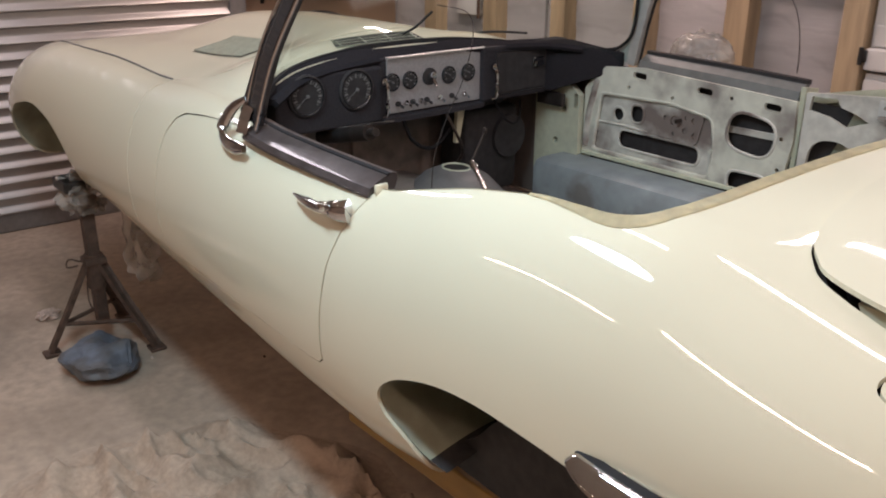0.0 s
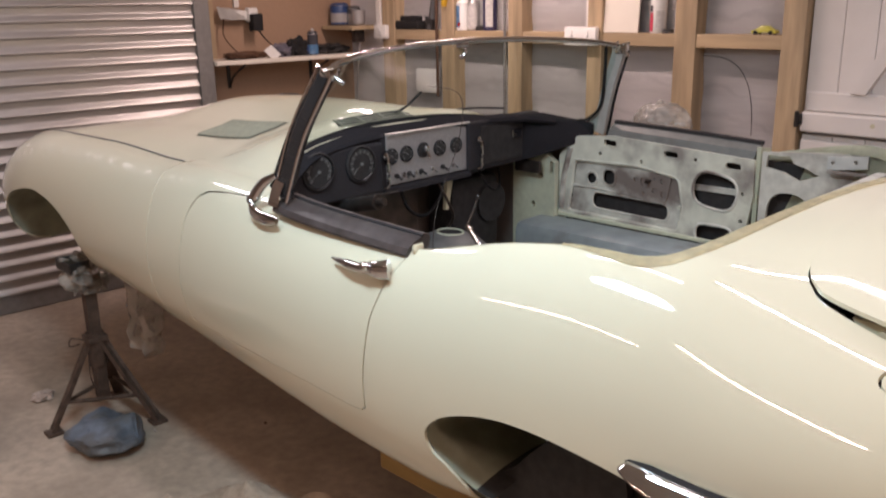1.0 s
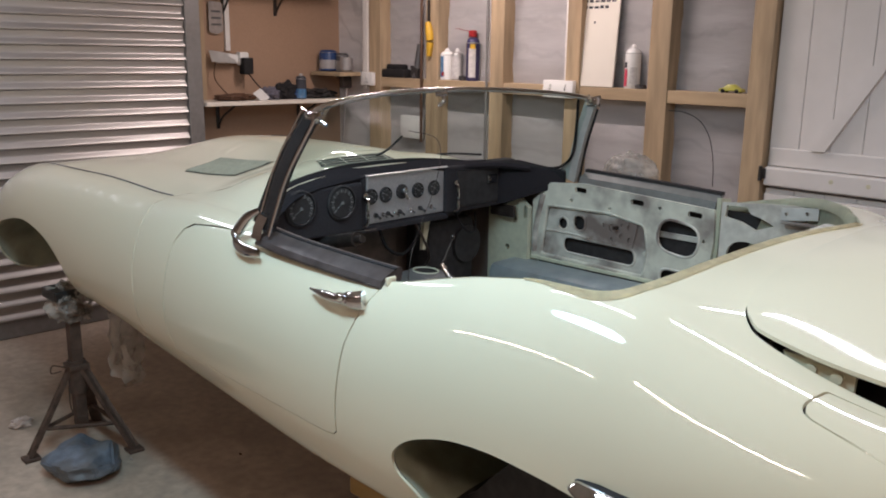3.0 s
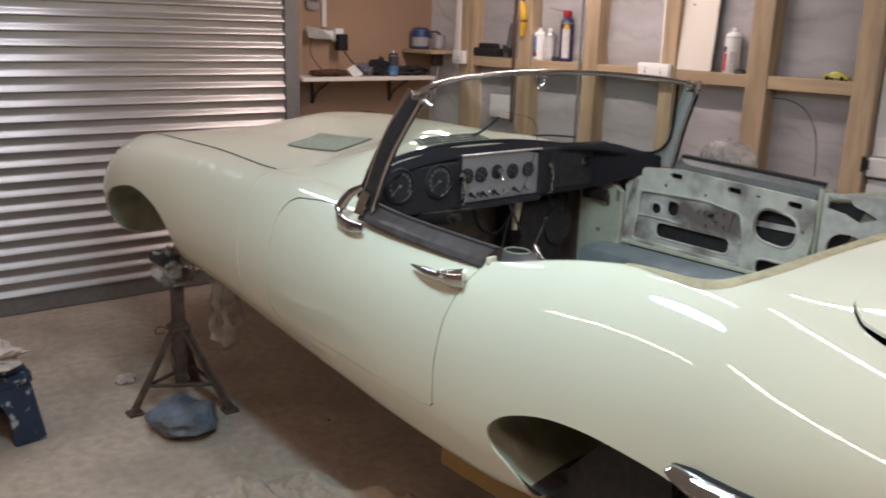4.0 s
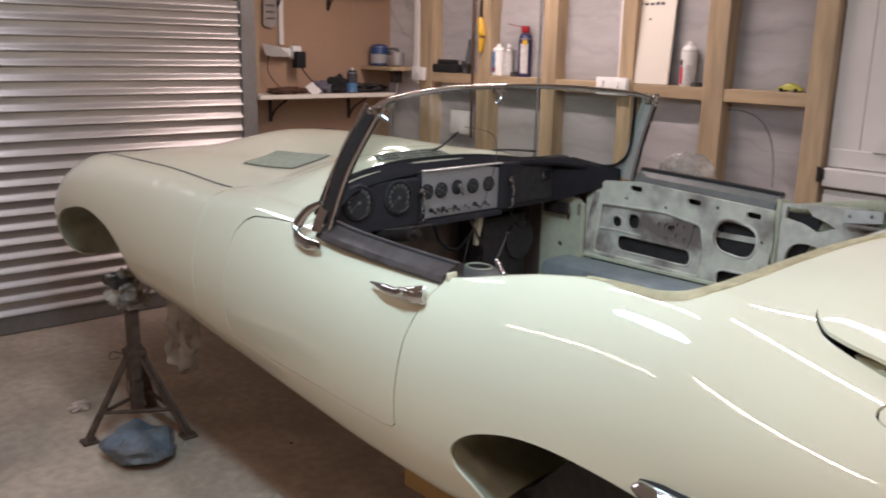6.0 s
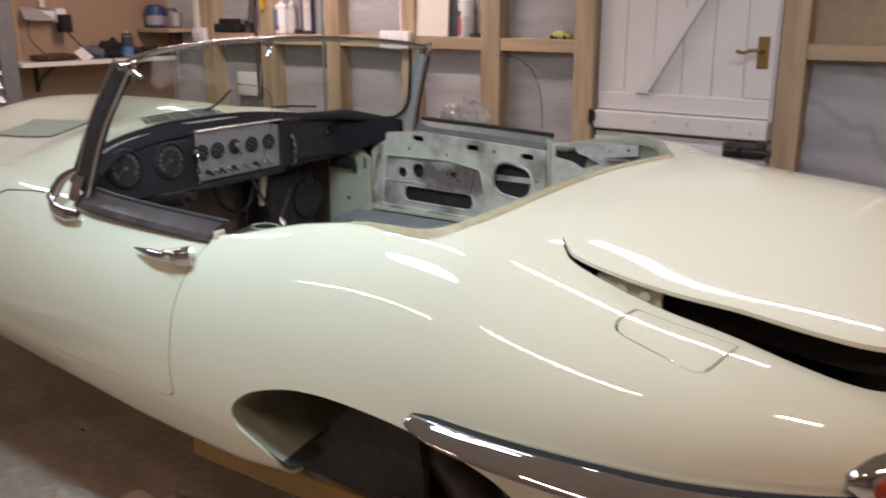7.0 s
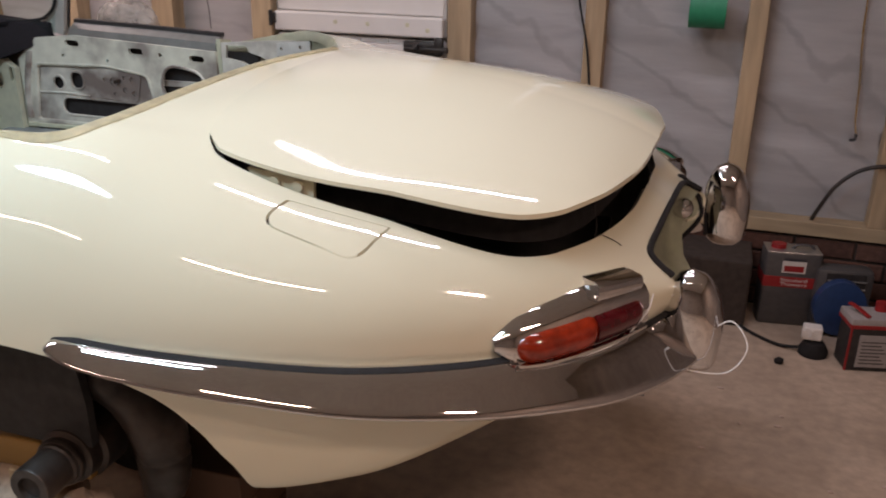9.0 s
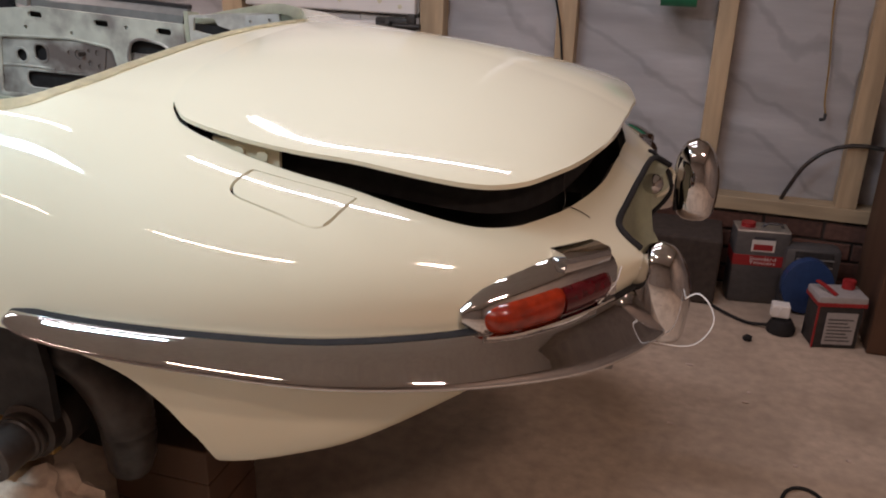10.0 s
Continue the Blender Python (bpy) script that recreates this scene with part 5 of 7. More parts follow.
part("plate_lamp", add_lathe(bmesh.new(), [(0.034, 0.0), (0.034, 0.012), (0.028, 0.026), (0.014, 0.036), (0.002, 0.038)], Matrix.Translation(PLATE_LAMP) @ Matrix.Scale(0.75, 4) @ pose(0, 0, 0, 70, 0, 0)), CHROME, recess, "round chrome plate lamp", smooth=True)
end_wall = [(1.10, 0.885), (1.117, 0.880), (1.149, 0.844), (1.166, 0.806), (1.160, 0.771), (1.123, 0.721), (1.085, 0.690), (1.06, 0.70), (1.06, 0.85)]
part("recess_end", plate(end_wall, [], 0.006, Matrix.Translation((0, 0.266, 0)) @ SIDEWAYS), PRIMER, recess, "pale green end of the recess")
part("recess_end_seal", add_sweep(bmesh.new(), smooth_line([(x, 0.264, z) for x, z in end_wall[:7]], 5), disc_section(0.0055, 8), up=(0, 1, 0)), RUBBER, recess, smooth=True)
part("tail_bracket", box((1.06, -0.30, 0.655), (1.15, -0.25, 0.668), 0.003), STEEL, car)
loom = thing("loose_wire", "thin white loose wire hanging from the tail lamp", "wire", CAR)
part("wire", tube([(1.045, -0.40, 0.79), (1.075, -0.36, 0.845), (1.12, -0.32, 0.80), (1.17, -0.33, 0.76), (1.215, -0.34, 0.785), (1.245, -0.36, 0.745), (1.215, -0.36, 0.69), (1.14, -0.36, 0.685), (1.09, -0.37, 0.70)], 0.0014), WHITE_PLASTIC, loom, smooth=True)
part("wire", tube([(0.90, -0.60, 0.792), (0.96, -0.555, 0.785), (1.02, -0.49, 0.79), (1.06, -0.43, 0.82), (1.07, -0.395, 0.845)], 0.0013), WHITE_PLASTIC, loom, smooth=True)
# hinge bracket glimpsed in the boot opening
part("boot_hinge", joined(prism([(0.375, 1.062), (0.497, 1.056), (0.495, 1.015), (0.40, 1.01)], "y", -0.56, -0.55), add_rod(bmesh.new(), (0.425, -0.567, 1.042), (0.425, -0.55, 1.042), 0.010), add_rod(bmesh.new(), (0.468, -0.567, 1.038), (0.468, -0.55, 1.038), 0.010)), CREAM_DULL, car, "cream boot hinge bracket")
# gutters coloured black for the dark lid gap
for dy in (-0.5, 0.5):
    part("boot_gutter", add_sweep(bmesh.new(), [Vector((x, y * 0.985, on_skin(x, y).z - 0.02)) for x, y in (lid_line if dy < 0 else far_lid_line)], [(-0.012, -0.012), (0.012, -0.012), (0.012, 0.004), (-0.012, 0.004)]), BLACK, car, smooth=True)

# black skirt under the lid, added to block the view out the far side
frame_line = shrunk(lid_outline, 0.055)
inner_frame = bmesh.new()
hung = [[inner_frame.verts.new((x, y, on_skin(x, y).z - d - 0.03 * max(0.0, x - 0.26) * (d > 0.02))) for x, y in frame_line] for d in (0.004, 0.075)]
for k in range(len(frame_line)):
    n = (k + 1) % len(frame_line)
    inner_frame.faces.new((hung[0][k], hung[0][n], hung[1][n], hung[1][k]))
bmesh.ops.solidify(inner_frame, geom=inner_frame.faces[:], thickness=0.004)
part("lid_frame", inner_frame, BLACK, lid, "black frame under the lid closing the view through", smooth=True)
# black skirt hung round the opening in place of the boot's inner shade
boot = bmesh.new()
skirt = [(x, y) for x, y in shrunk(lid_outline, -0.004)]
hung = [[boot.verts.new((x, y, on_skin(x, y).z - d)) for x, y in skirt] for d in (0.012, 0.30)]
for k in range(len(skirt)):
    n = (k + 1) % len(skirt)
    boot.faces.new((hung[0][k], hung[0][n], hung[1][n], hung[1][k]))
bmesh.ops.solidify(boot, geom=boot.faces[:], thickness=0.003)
part("boot_wall", boot, BLACK, car, "black skirt standing in for the dark inside the boot", smooth=True)

# rear hub and suspension in the arch
for side in (-1, 1):
    hub = part("rear_hub", joined(add_lathe(bmesh.new(), [(0.022, 0.012), (0.024, 0.0), (0.040, 0.0), (0.042, 0.004), (0.042, 0.07), (0.046, 0.074), (0.048, 0.10), (0.058, 0.105), (0.060, 0.135), (0.070, 0.14), (0.072, 0.20), (0.045, 0.22)], Matrix.Translation((0.0, side * 0.775, 0.475)) @ pose(0, 0, 0, 90 * (-1 if side < 0 else 1), 0, 0))), STEEL, car, "greasy splined rear hub", smooth=True)
    part("hub_bore", add_rod(bmesh.new(), (0.0, side * 0.766, 0.475), (0.0, side * 0.760, 0.475), 0.024), BLACK, hub)
    part("hub_collar", add_lathe(bmesh.new(), [(0.049, 0.0), (0.051, 0.003), (0.051, 0.012), (0.049, 0.015)], Matrix.Translation((0.0, side * 0.695, 0.475)) @ pose(0, 0, 0, 90 * (-1 if side < 0 else 1), 0, 0)), STEEL, hub, smooth=True)
    carrier = add_sweep(bmesh.new(), smooth_line([(-0.06, side * 0.57, 0.60), (0.02, side * 0.59, 0.63), (0.10, side * 0.59, 0.60), (0.15, side * 0.585, 0.52), (0.155, side * 0.58, 0.42), (0.14, side * 0.57, 0.36)], 7), [[(a, b * 1.0) for a, b in disc_section(0.045 + 0.012 * math.sin(i / 35 * math.pi), 12)] for i in range(36)])
    part("hub_carrier", carrier, STEEL, car, smooth=True)
    part("brake_disc", add_lathe(bmesh.new(), [(0.06, 0.0), (0.135, 0.0), (0.135, 0.012), (0.06, 0.012)], Matrix.Translation((0.03, side * 0.50, 0.475)) @ pose(0, 0, 0, 90, 0, 0)), STEEL, car, smooth=True)
    part("trailing_arm", joined(add_rod(bmesh.new(), (-0.36, side * 0.52, 0.50), (0.02, side * 0.54, 0.44), 0.022), add_rod(bmesh.new(), (-0.02, side * 0.50, 0.46), (0.02, side * 0.49, 0.78), 0.032)), BLACK, car, smooth=True)

# ---- room things ----
BLUE_PLASTIC = material("blue_label", (0.025, 0.06, 0.17), 0.4, vary=0.1)
YELLOW = material("yellow_plastic", (0.62, 0.36, 0.03), 0.4, vary=0.1)
RED_PLASTIC = material("red_plastic", (0.32, 0.02, 0.022), 0.4, vary=0.1)
GREEN = material("green_tape", (0.01, 0.22, 0.11), 0.5, vary=0.1)
GREY_TIN = material("grey_tin", (0.10, 0.097, 0.10), 0.4, 0.3, vary=0.1, stain=0.3)
SILVER = material("bare_tin", (0.5, 0.49, 0.48), 0.3, 0.8, vary=0.1)
STOOL_BLUE = material("paint_splashed_blue_plastic", (0.022, 0.035, 0.07), 0.5, vary=0.2, grain=15, stain=0.9, stain_colour=(0.40, 0.38, 0.37), stain_scale=30, spread=(0.60, 0.65))
SHEET = material("grey_dust_sheet", (0.33, 0.29, 0.27), 0.85, vary=0.15, grain=30, bump=0.3)
CLOTH = material("crumpled_pale_cloth", (0.55, 0.44, 0.38), 0.9, vary=0.12, grain=40, bump=0.2)
DROP = material("stained_canvas_drop_cloth", (0.45, 0.345, 0.265), 0.9, vary=0.14, grain=60, bump=0.25, stain=0.5, stain_colour=(0.56, 0.45, 0.36), stain_scale=4)
BAG_BLUE = material("blue_grey_plastic_bag", (0.135, 0.165, 0.205), 0.45, vary=0.3, grain=22, bump=0.5, stain=0.8, stain_colour=(0.11, 0.108, 0.105), stain_scale=7, spread=(0.45, 0.58))
DARK_WOOD = material("dark_brown_board", (0.085, 0.04, 0.022), 0.6, vary=0.2, grain=14, stretch=(1, 1, 0.15), stain=0.3)
BRASS = material("aged_brass", (0.34, 0.22, 0.09), 0.35, 0.9, vary=0.1)
PAPER = material("paper_notice", (0.66, 0.64, 0.62), 0.8, vary=0.05)
LABEL = material("greyed_printed_label", (0.36, 0.34, 0.34), 0.6, vary=0.08, grain=50)
INK = material("dark_ink", (0.05, 0.05, 0.06), 0.8)
TYRE = material("tyre_rubber", (0.015, 0.015, 0.016), 0.7, vary=0.2)
BOARD = material("off_white_board", (0.72, 0.66, 0.58), 0.5, vary=0.03, grain=6, stain=0.12, stain_colour=(0.6, 0.52, 0.42))
OCHRE = material("yellow_stained_beam", (0.30, 0.17, 0.045), 0.6, vary=0.25, grain=16, stretch=(0.15, 1, 1), stain=0.3, stain_colour=(0.2, 0.1, 0.03))

# stable door in the stud wall
door_1 = thing("door_1", "white painted stable door with ledge and brace", "door", kind="structure")
for k in range(6):
    x = -0.752 + 0.132 * k
    part("board", box((x + 0.001, 1.70, 1.0), (x + 0.131, 1.735, 2.05), 0.003), WHITE, door_1)
    part("board", box((x + 0.001, 1.70, 0.05), (x + 0.131, 1.735, 0.985), 0.003), WHITE, door_1)
part("ledge", box((-0.745, 1.655, 1.0), (0.035, 1.70, 1.082), 0.008), WHITE, door_1)
part("middle_rail", box((-0.74, 1.688, 1.085), (0.03, 1.70, 1.165), 0.006), WHITE, door_1)
part("stile", box((-0.085, 1.688, 1.165), (0.03, 1.70, 2.05), 0.005), WHITE, door_1)
part("brace", prism([(-0.56, 1.165), (-0.50, 1.165), (-0.14, 1.77), (-0.14, 1.87)], "y", 1.675, 1.70), WHITE, door_1)
part("lower_rail", box((-0.745, 1.675, 0.87), (0.035, 1.70, 0.965), 0.006), WHITE, door_1)
lock = part("handle_plate", box((-0.040, 1.680, 1.29), (0.005, 1.689, 1.415), 0.003), BRASS, door_1, "aged brass handle plate")
part("lever", tube([(-0.018, 1.682, 1.36), (-0.018, 1.655, 1.36), (-0.05, 1.645, 1.362), (-0.085, 1.648, 1.352), (-0.115, 1.65, 1.358)], 0.007), BRASS, lock, smooth=True)
bolt = part("bolt", joined(box((-0.14, 1.655, 0.925), (0.03, 1.676, 0.985), 0.006), add_rod(bmesh.new(), (-0.13, 1.65, 0.955), (0.06, 1.65, 0.955), 0.012), add_rod(bmesh.new(), (-0.07, 1.66, 0.955), (-0.07, 1.61, 0.975), 0.010), box((0.0, 1.645, 0.935), (0.04, 1.665, 1.005), 0.006)), STEEL, door_1, "grey iron door bolt", smooth=True)
part("hinge", joined(box((-0.765, 1.645, 1.03), (-0.735, 1.66, 1.075), 0.003), add_rod(bmesh.new(), (-0.755, 1.645, 1.02), (-0.755, 1.645, 1.085), 0.009)), STEEL, door_1, smooth=True)
for x in (-0.45, -0.30, -0.12, -0.03):
    part("knot", add_lathe(bmesh.new(), [(0.010, 0.0), (0.009, 0.002), (0.001, 0.003)], Matrix.Translation((x, 1.656, 1.04 + 0.01 * math.sin(x * 40))) @ pose(0, 0, 0, 90, 0, 0)), CREAM_DULL, door_1)

# wall facing between studs: wrinkled sheet, upper board, plinth
part("upper_board", box((0.15, 1.738, RAIL), (3.2, 1.755, CEILING - 0.004)), material("raw_board", (0.36, 0.27, 0.17), 0.7, vary=0.1, grain=30, stain=0.2), wall_north)
def wrinkled(x0, x1, z0, z1, y, depth, seed, nx=40, nz=30):
    """A loosely stapled sheet with soft folds, level on the long wall and slanting towards the corner."""
    slant = 0.3 if x0 < 0 else 2.2
    bm = bmesh.new()
    rows = []
    for j in range(nz + 1):
        z = z0 + (z1 - z0) * j / nz
        row = []
        for i in range(nx + 1):
            x = x0 + (x1 - x0) * i / nx
            f = noise.noise(Vector((x * 1.2 + seed, z * 8.0 + x * slant, seed))) + 0.4 * noise.noise(Vector((x * 3 + seed, z * 20 + x * slant * 2, 3 + seed)))
            row.append(bm.verts.new((x, y - depth * (0.5 + f), z)))
        rows.append(row)
    for a, b in zip(rows, rows[1:]):
        for i in range(nx):
            bm.faces.new((a[i], a[i + 1], b[i + 1], b[i]))
    bmesh.ops.solidify(bm, geom=bm.faces[:], thickness=0.002)
    bmesh.ops.recalc_face_normals(bm, faces=bm.faces[:])
    return bm


for k, ((x, w), (x2, w2)) in enumerate(zip(STUDS, STUDS[1:])):
    if x == -0.81:
        continue
    part("membrane", wrinkled(x + w / 2, x2 - w2 / 2, 0.38, RAIL - 0.06, 1.752, 0.010 if x < 0 else 0.022, k * 3.7), WRAP_LEVEL if x < 0 else WRAP, wall_north, smooth=80)
    if x < 0:
        part("membrane", wrinkled(x + w / 2, x2 - w2 / 2, RAIL, CEILING - 0.004, 1.752, 0.012, k * 5.1 + 2), WRAP_LEVEL, wall_north, smooth=80)
part("corner_strip", box((-3.60, 1.648, 1.31), (-3.556, 1.664, CEILING), 0.002), WHITE, wall_north)
part("white_batten", box((-1.928, 1.700, RAIL), (-1.888, 1.752, CEILING), 0.002), WHITE, wall_north)
part("conduit", add_rod(bmesh.new(), (-2.451, 1.650, 0.4), (-2.451, 1.650, CEILING), 0.008), GALV_DULL, wall_north, smooth=True)
part("conduit", add_rod(bmesh.new(), (-3.012, 1.648, 1.0), (-3.012, 1.648, CEILING), 0.009), DARK_WOOD, wall_north, smooth=True)
part("plinth_core", box((-4.0, 1.69, 0.0), (-0.86, 1.76, 0.325)), MORTAR, wall_north)
part("plinth_core", box((0.055, 1.68, 0.0), (3.2, 1.76, 0.325)), MORTAR, wall_north)

# sockets and boxes
def socket(name, x, y, z, w, h, rockers, label, plug=False):
    body = tagged(part(name, box((x - w / 2, y - 0.032, z - h / 2), (x + w / 2, y, z + h / 2), 0.005), WHITE_PLASTIC, smooth=True), label, "socket")
    for k in range(rockers):
        cx = x + (k - (rockers - 1) / 2) * w * 0.5
        part("rocker", box((cx - 0.006, y - 0.037, z + h * 0.12), (cx + 0.006, y - 0.031, z + h * 0.32), 0.002), WHITE_PLASTIC, body)
        for dx, dz in ((0, 0.0), (-0.011, -0.02), (0.011, -0.02)):
            part("pin_slot", box((cx + dx - 0.003, y - 0.0335, z + dz - 0.005), (cx + dx + 0.003, y - 0.031, z + dz + 0.003)), INK, body)
    return body


double = socket("wall_socket", 0.625, 1.658, 1.375, 0.165, 0.10, 2, "white double wall socket with a black plug")
plug = part("plug", box((0.575, 1.585, 1.335), (0.620, 1.622, 1.385), 0.010), RUBBER, double, "black mains plug", smooth=True)
part("trunking", box((0.605, 1.635, 1.425), (0.645, 1.66, CEILING), 0.003), WHITE_PLASTIC, double)
lead = tagged(part("mains_lead", tube([(0.598, 1.605, 1.335), (0.60, 1.61, 1.20), (0.64, 1.64, 1.0), (0.665, 1.648, 0.80), (0.69, 1.645, 0.6), (0.69, 1.65, 0.45)], 0.0045), RUBBER, smooth=True), "black mains lead hanging down a stud", "cable")
socket("wall_socket", -1.905, 1.655, 1.372, 0.20, 0.09, 2, "white double socket fixed over the rail")
socket("wall_switch", -3.535, 1.655, 1.377, 0.12, 0.085, 1, "white switch box on the rail")
socket("junction_box", -3.18, 1.735, 1.08, 0.20, 0.145, 0, "white junction box fixed between studs")

# cans, tubes and tools on the rails
def add_patch(bm, r, a0, a1, z0, z1, steps=10):
    """A piece of printed label wrapped round part of a can."""
    rows = [[bm.verts.new((r * math.cos(radians(a0 + (a1 - a0) * k / steps)), r * math.sin(radians(a0 + (a1 - a0) * k / steps)), z)) for k in range(steps + 1)] for z in (z0, z1)]
    for k in range(steps):
        bm.faces.new((rows[0][k], rows[0][k + 1], rows[1][k + 1], rows[1][k]))
    return bm


def can(name, x, y, z, r, h, mats, label, cap=True, nozzle=False, group="cans on the rail", patches=()):
    ob = thing(name, label, "can", pose(x, y, z), group=group)
    part("body", add_lathe(bmesh.new(), [(r * 0.92, 0.0), (r, 0.004), (r, h * 0.82), (r * 0.97, h * 0.85), (r * 0.80, h * 0.91), (r * 0.55, h * 0.94)], seg=24), mats[0], ob, smooth=True)
    part("rim", add_lathe(bmesh.new(), [(r * 1.02, h * 0.815), (r * 1.03, h * 0.825), (r * 1.02, h * 0.835)], seg=24), SILVER, ob, smooth=True)
    if not patches:
        part("label_band", add_lathe(bmesh.new(), [(r * 1.012, h * 0.18), (r * 1.012, h * 0.62)], seg=20), mats[1], ob, smooth=True)
    for k, (mat, a0, a1, z0, z1) in enumerate(patches):
        part("label_patch", add_patch(bmesh.new(), r * (1.012 + 0.006 * k), a0, a1, h * z0, h * z1), mat, ob, smooth=True)
    if cap:
        part("cap", add_lathe(bmesh.new(), [(r * 0.36, h * 0.92), (r * 0.34, h * 1.0), (r * 0.22, h * 1.04), (r * 0.05, h * 1.045)], seg=16), mats[2], ob, smooth=True)
    if nozzle:
        part("nozzle", joined(box((-0.026, -0.016, h * 0.95), (0.020, 0.016, h * 1.10), 0.008), add_rod(bmesh.new(), (-0.02, 0, h * 1.07), (-0.13, -0.02, h * 1.15), 0.002, seg=6)), mats[2], ob, smooth=True)
    return ob


NAVY = material("navy_print", (0.028, 0.024, 0.075), 0.35, vary=0.1)
PALE_PRINT = material("pale_print", (0.60, 0.57, 0.55), 0.4, vary=0.08, grain=60, stain=0.5, stain_colour=(0.30, 0.26, 0.30), stain_scale=40)
SKY_PRINT = material("sky_blue_print", (0.07, 0.20, 0.38), 0.4, vary=0.1, stain=0.4, stain_colour=(0.4, 0.5, 0.6), stain_scale=30)
PINK_PRINT = material("pink_red_print", (0.55, 0.06, 0.10), 0.4, vary=0.1)
can("spray_can", -2.625, 1.71, RAIL, 0.040, 0.265, (NAVY, NAVY, RED_PLASTIC), "navy spray can with yellow label and red trigger nozzle", cap=False, nozzle=True, patches=((PALE_PRINT, -85, -20, 0.08, 0.72), (YELLOW, -70, -25, 0.70, 0.80), (YELLOW, -150, -120, 0.62, 0.82)))
can("spray_can", -2.835, 1.70, RAIL, 0.040, 0.180, (WHITE_PLASTIC, BLUE_PLASTIC, WHITE_PLASTIC), "white and sky blue aerosol can standing on the rail", patches=((SKY_PRINT, -170, -75, 0.10, 0.78), (RED_PLASTIC, -100, -70, 0.14, 0.26)))
can("spray_can", -2.765, 1.715, RAIL, 0.036, 0.18, (SILVER, WHITE_PLASTIC, WHITE_PLASTIC), "silver aerosol can with a pale label", patches=((PALE_PRINT, -120, -10, 0.05, 0.78),))
can("spray_can", -1.50, 1.71, RAIL, 0.039, 0.205, (WHITE_PLASTIC, RED_PLASTIC, WHITE_PLASTIC), "white aerosol can with a pink and black label", patches=((PINK_PRINT, -150, -95, 0.05, 0.46), (INK, -150, -100, 0.48, 0.62), (PALE_PRINT, -75, -20, 0.12, 0.5)))
can("small_tin", -2.70, 1.70, RAIL, 0.022, 0.03, (BLACK, BLACK, BLACK), "small black tin on the rail", cap=False)
can("small_tin", -1.44, 1.70, RAIL, 0.028, 0.022, (BLACK, GREY_TIN, BLACK), "small dark tin on the rail", cap=False)
case = tagged(part("tool_case", joined(box((-3.46, 1.67, RAIL), (-3.21, 1.745, RAIL + 0.055), 0.012), box((-3.40, 1.68, RAIL + 0.05), (-3.24, 1.74, RAIL + 0.085), 0.012)), RUBBER, smooth=True), "black tool case lying on the rail", "tool case")
gun = thing("sealant_gun", "dark sealant gun standing against a stud", "tool", pose(-3.12, 1.70, RAIL))
part("barrel", add_rod(bmesh.new(), (0, 0, 0), (0.005, 0.03, 0.21), 0.026, 0.022), GREY_TIN, gun, smooth=True)
part("rod", add_rod(bmesh.new(), (0.005, 0.03, 0.21), (0.02, 0.03, 0.42), 0.006), STEEL, gun, smooth=True)
part("grip", prism([(-0.03, 0.0), (0.03, 0.0), (0.035, 0.06), (-0.035, 0.08)], "y", -0.02, 0.0), BLACK, gun)
yellow = thing("hand_saw", "yellow-handled tool hanging from a nail", "tool", pose(-2.945, 1.648, 1.53))
part("grip", add_sweep(bmesh.new(), smooth_line([(0, 0, 0.0), (0.01, 0, 0.08), (0.0, 0, 0.16), (-0.012, 0, 0.20)], 6), [[(a, b) for a, b in disc_section(0.016 + 0.008 * math.sin(i / 18 * math.pi), 10)] for i in range(19)]), YELLOW, yellow, smooth=True)
part("blade", prism([(-0.012, 0.18), (0.006, 0.18), (0.0, 0.42), (-0.010, 0.42)], "y", -0.003, 0.003), STEEL, yellow)
board = thing("white_board", "off-white board with faint handwriting leaning on the rail", "board", pose(-1.735, 1.672, RAIL + 0.002, -4.0))
part("sheet", box((-0.135, 0, 0), (0.145, 0.010, 0.60), 0.002), BOARD, board)
for k, (z, w) in enumerate(((0.45, 0.20), (0.418, 0.22), (0.388, 0.19), (0.485, 0.21), (0.52, 0.19))):
    x = -0.11
    while x < -0.11 + w:
        step = 0.018 + 0.014 * noise.random()
        part("writing_bar", box((x, -0.0015, z), (min(x + step, 0.12), 0.0, z + 0.008 + 0.007 * noise.random())), INK, board)
        x += step + 0.010
part("nail_hole", add_rod(bmesh.new(), (0.0, -0.001, 0.32), (0.0, 0.002, 0.32), 0.006, seg=10), INK, board)
toy = thing("toy_car", "small lime-yellow model car on the rail", "toy car", pose(-0.955, 1.70, RAIL))
part("body", add_sweep(bmesh.new(), [(-0.055, 0, 0.012), (-0.035, 0, 0.014), (-0.015, 0, 0.016), (0.015, 0, 0.016), (0.035, 0, 0.014), (0.055, 0, 0.012)], [[(-0.019, -0.006), (0.019, -0.006), (0.018, h * 0.6), (0.012, h), (-0.012, h), (-0.018, h * 0.6)] for h in (0.006, 0.010, 0.022, 0.022, 0.010, 0.006)]), material("lime_yellow_paint", (0.50, 0.46, 0.08), 0.35, vary=0.08), toy, smooth=True)
for x in (-0.034, 0.034):
    for y in (-0.019, 0.019):
        part("wheel", add_rod(bmesh.new(), (x, y - 0.004, 0.009), (x, y + 0.004, 0.009), 0.009, seg=12), RUBBER, toy)

# bench and shelf on the hardboard wall
bench = thing("wall_bench", "narrow white-edged wall bench on brackets", "bench", kind="")
part("top", box((-4.02, 0.58, 1.215), (-3.75, 1.62, 1.24), 0.003), BOARD, bench)
shelf = thing("wall_shelf", "narrow shelf on brackets full of bottles and cans", "shelf")
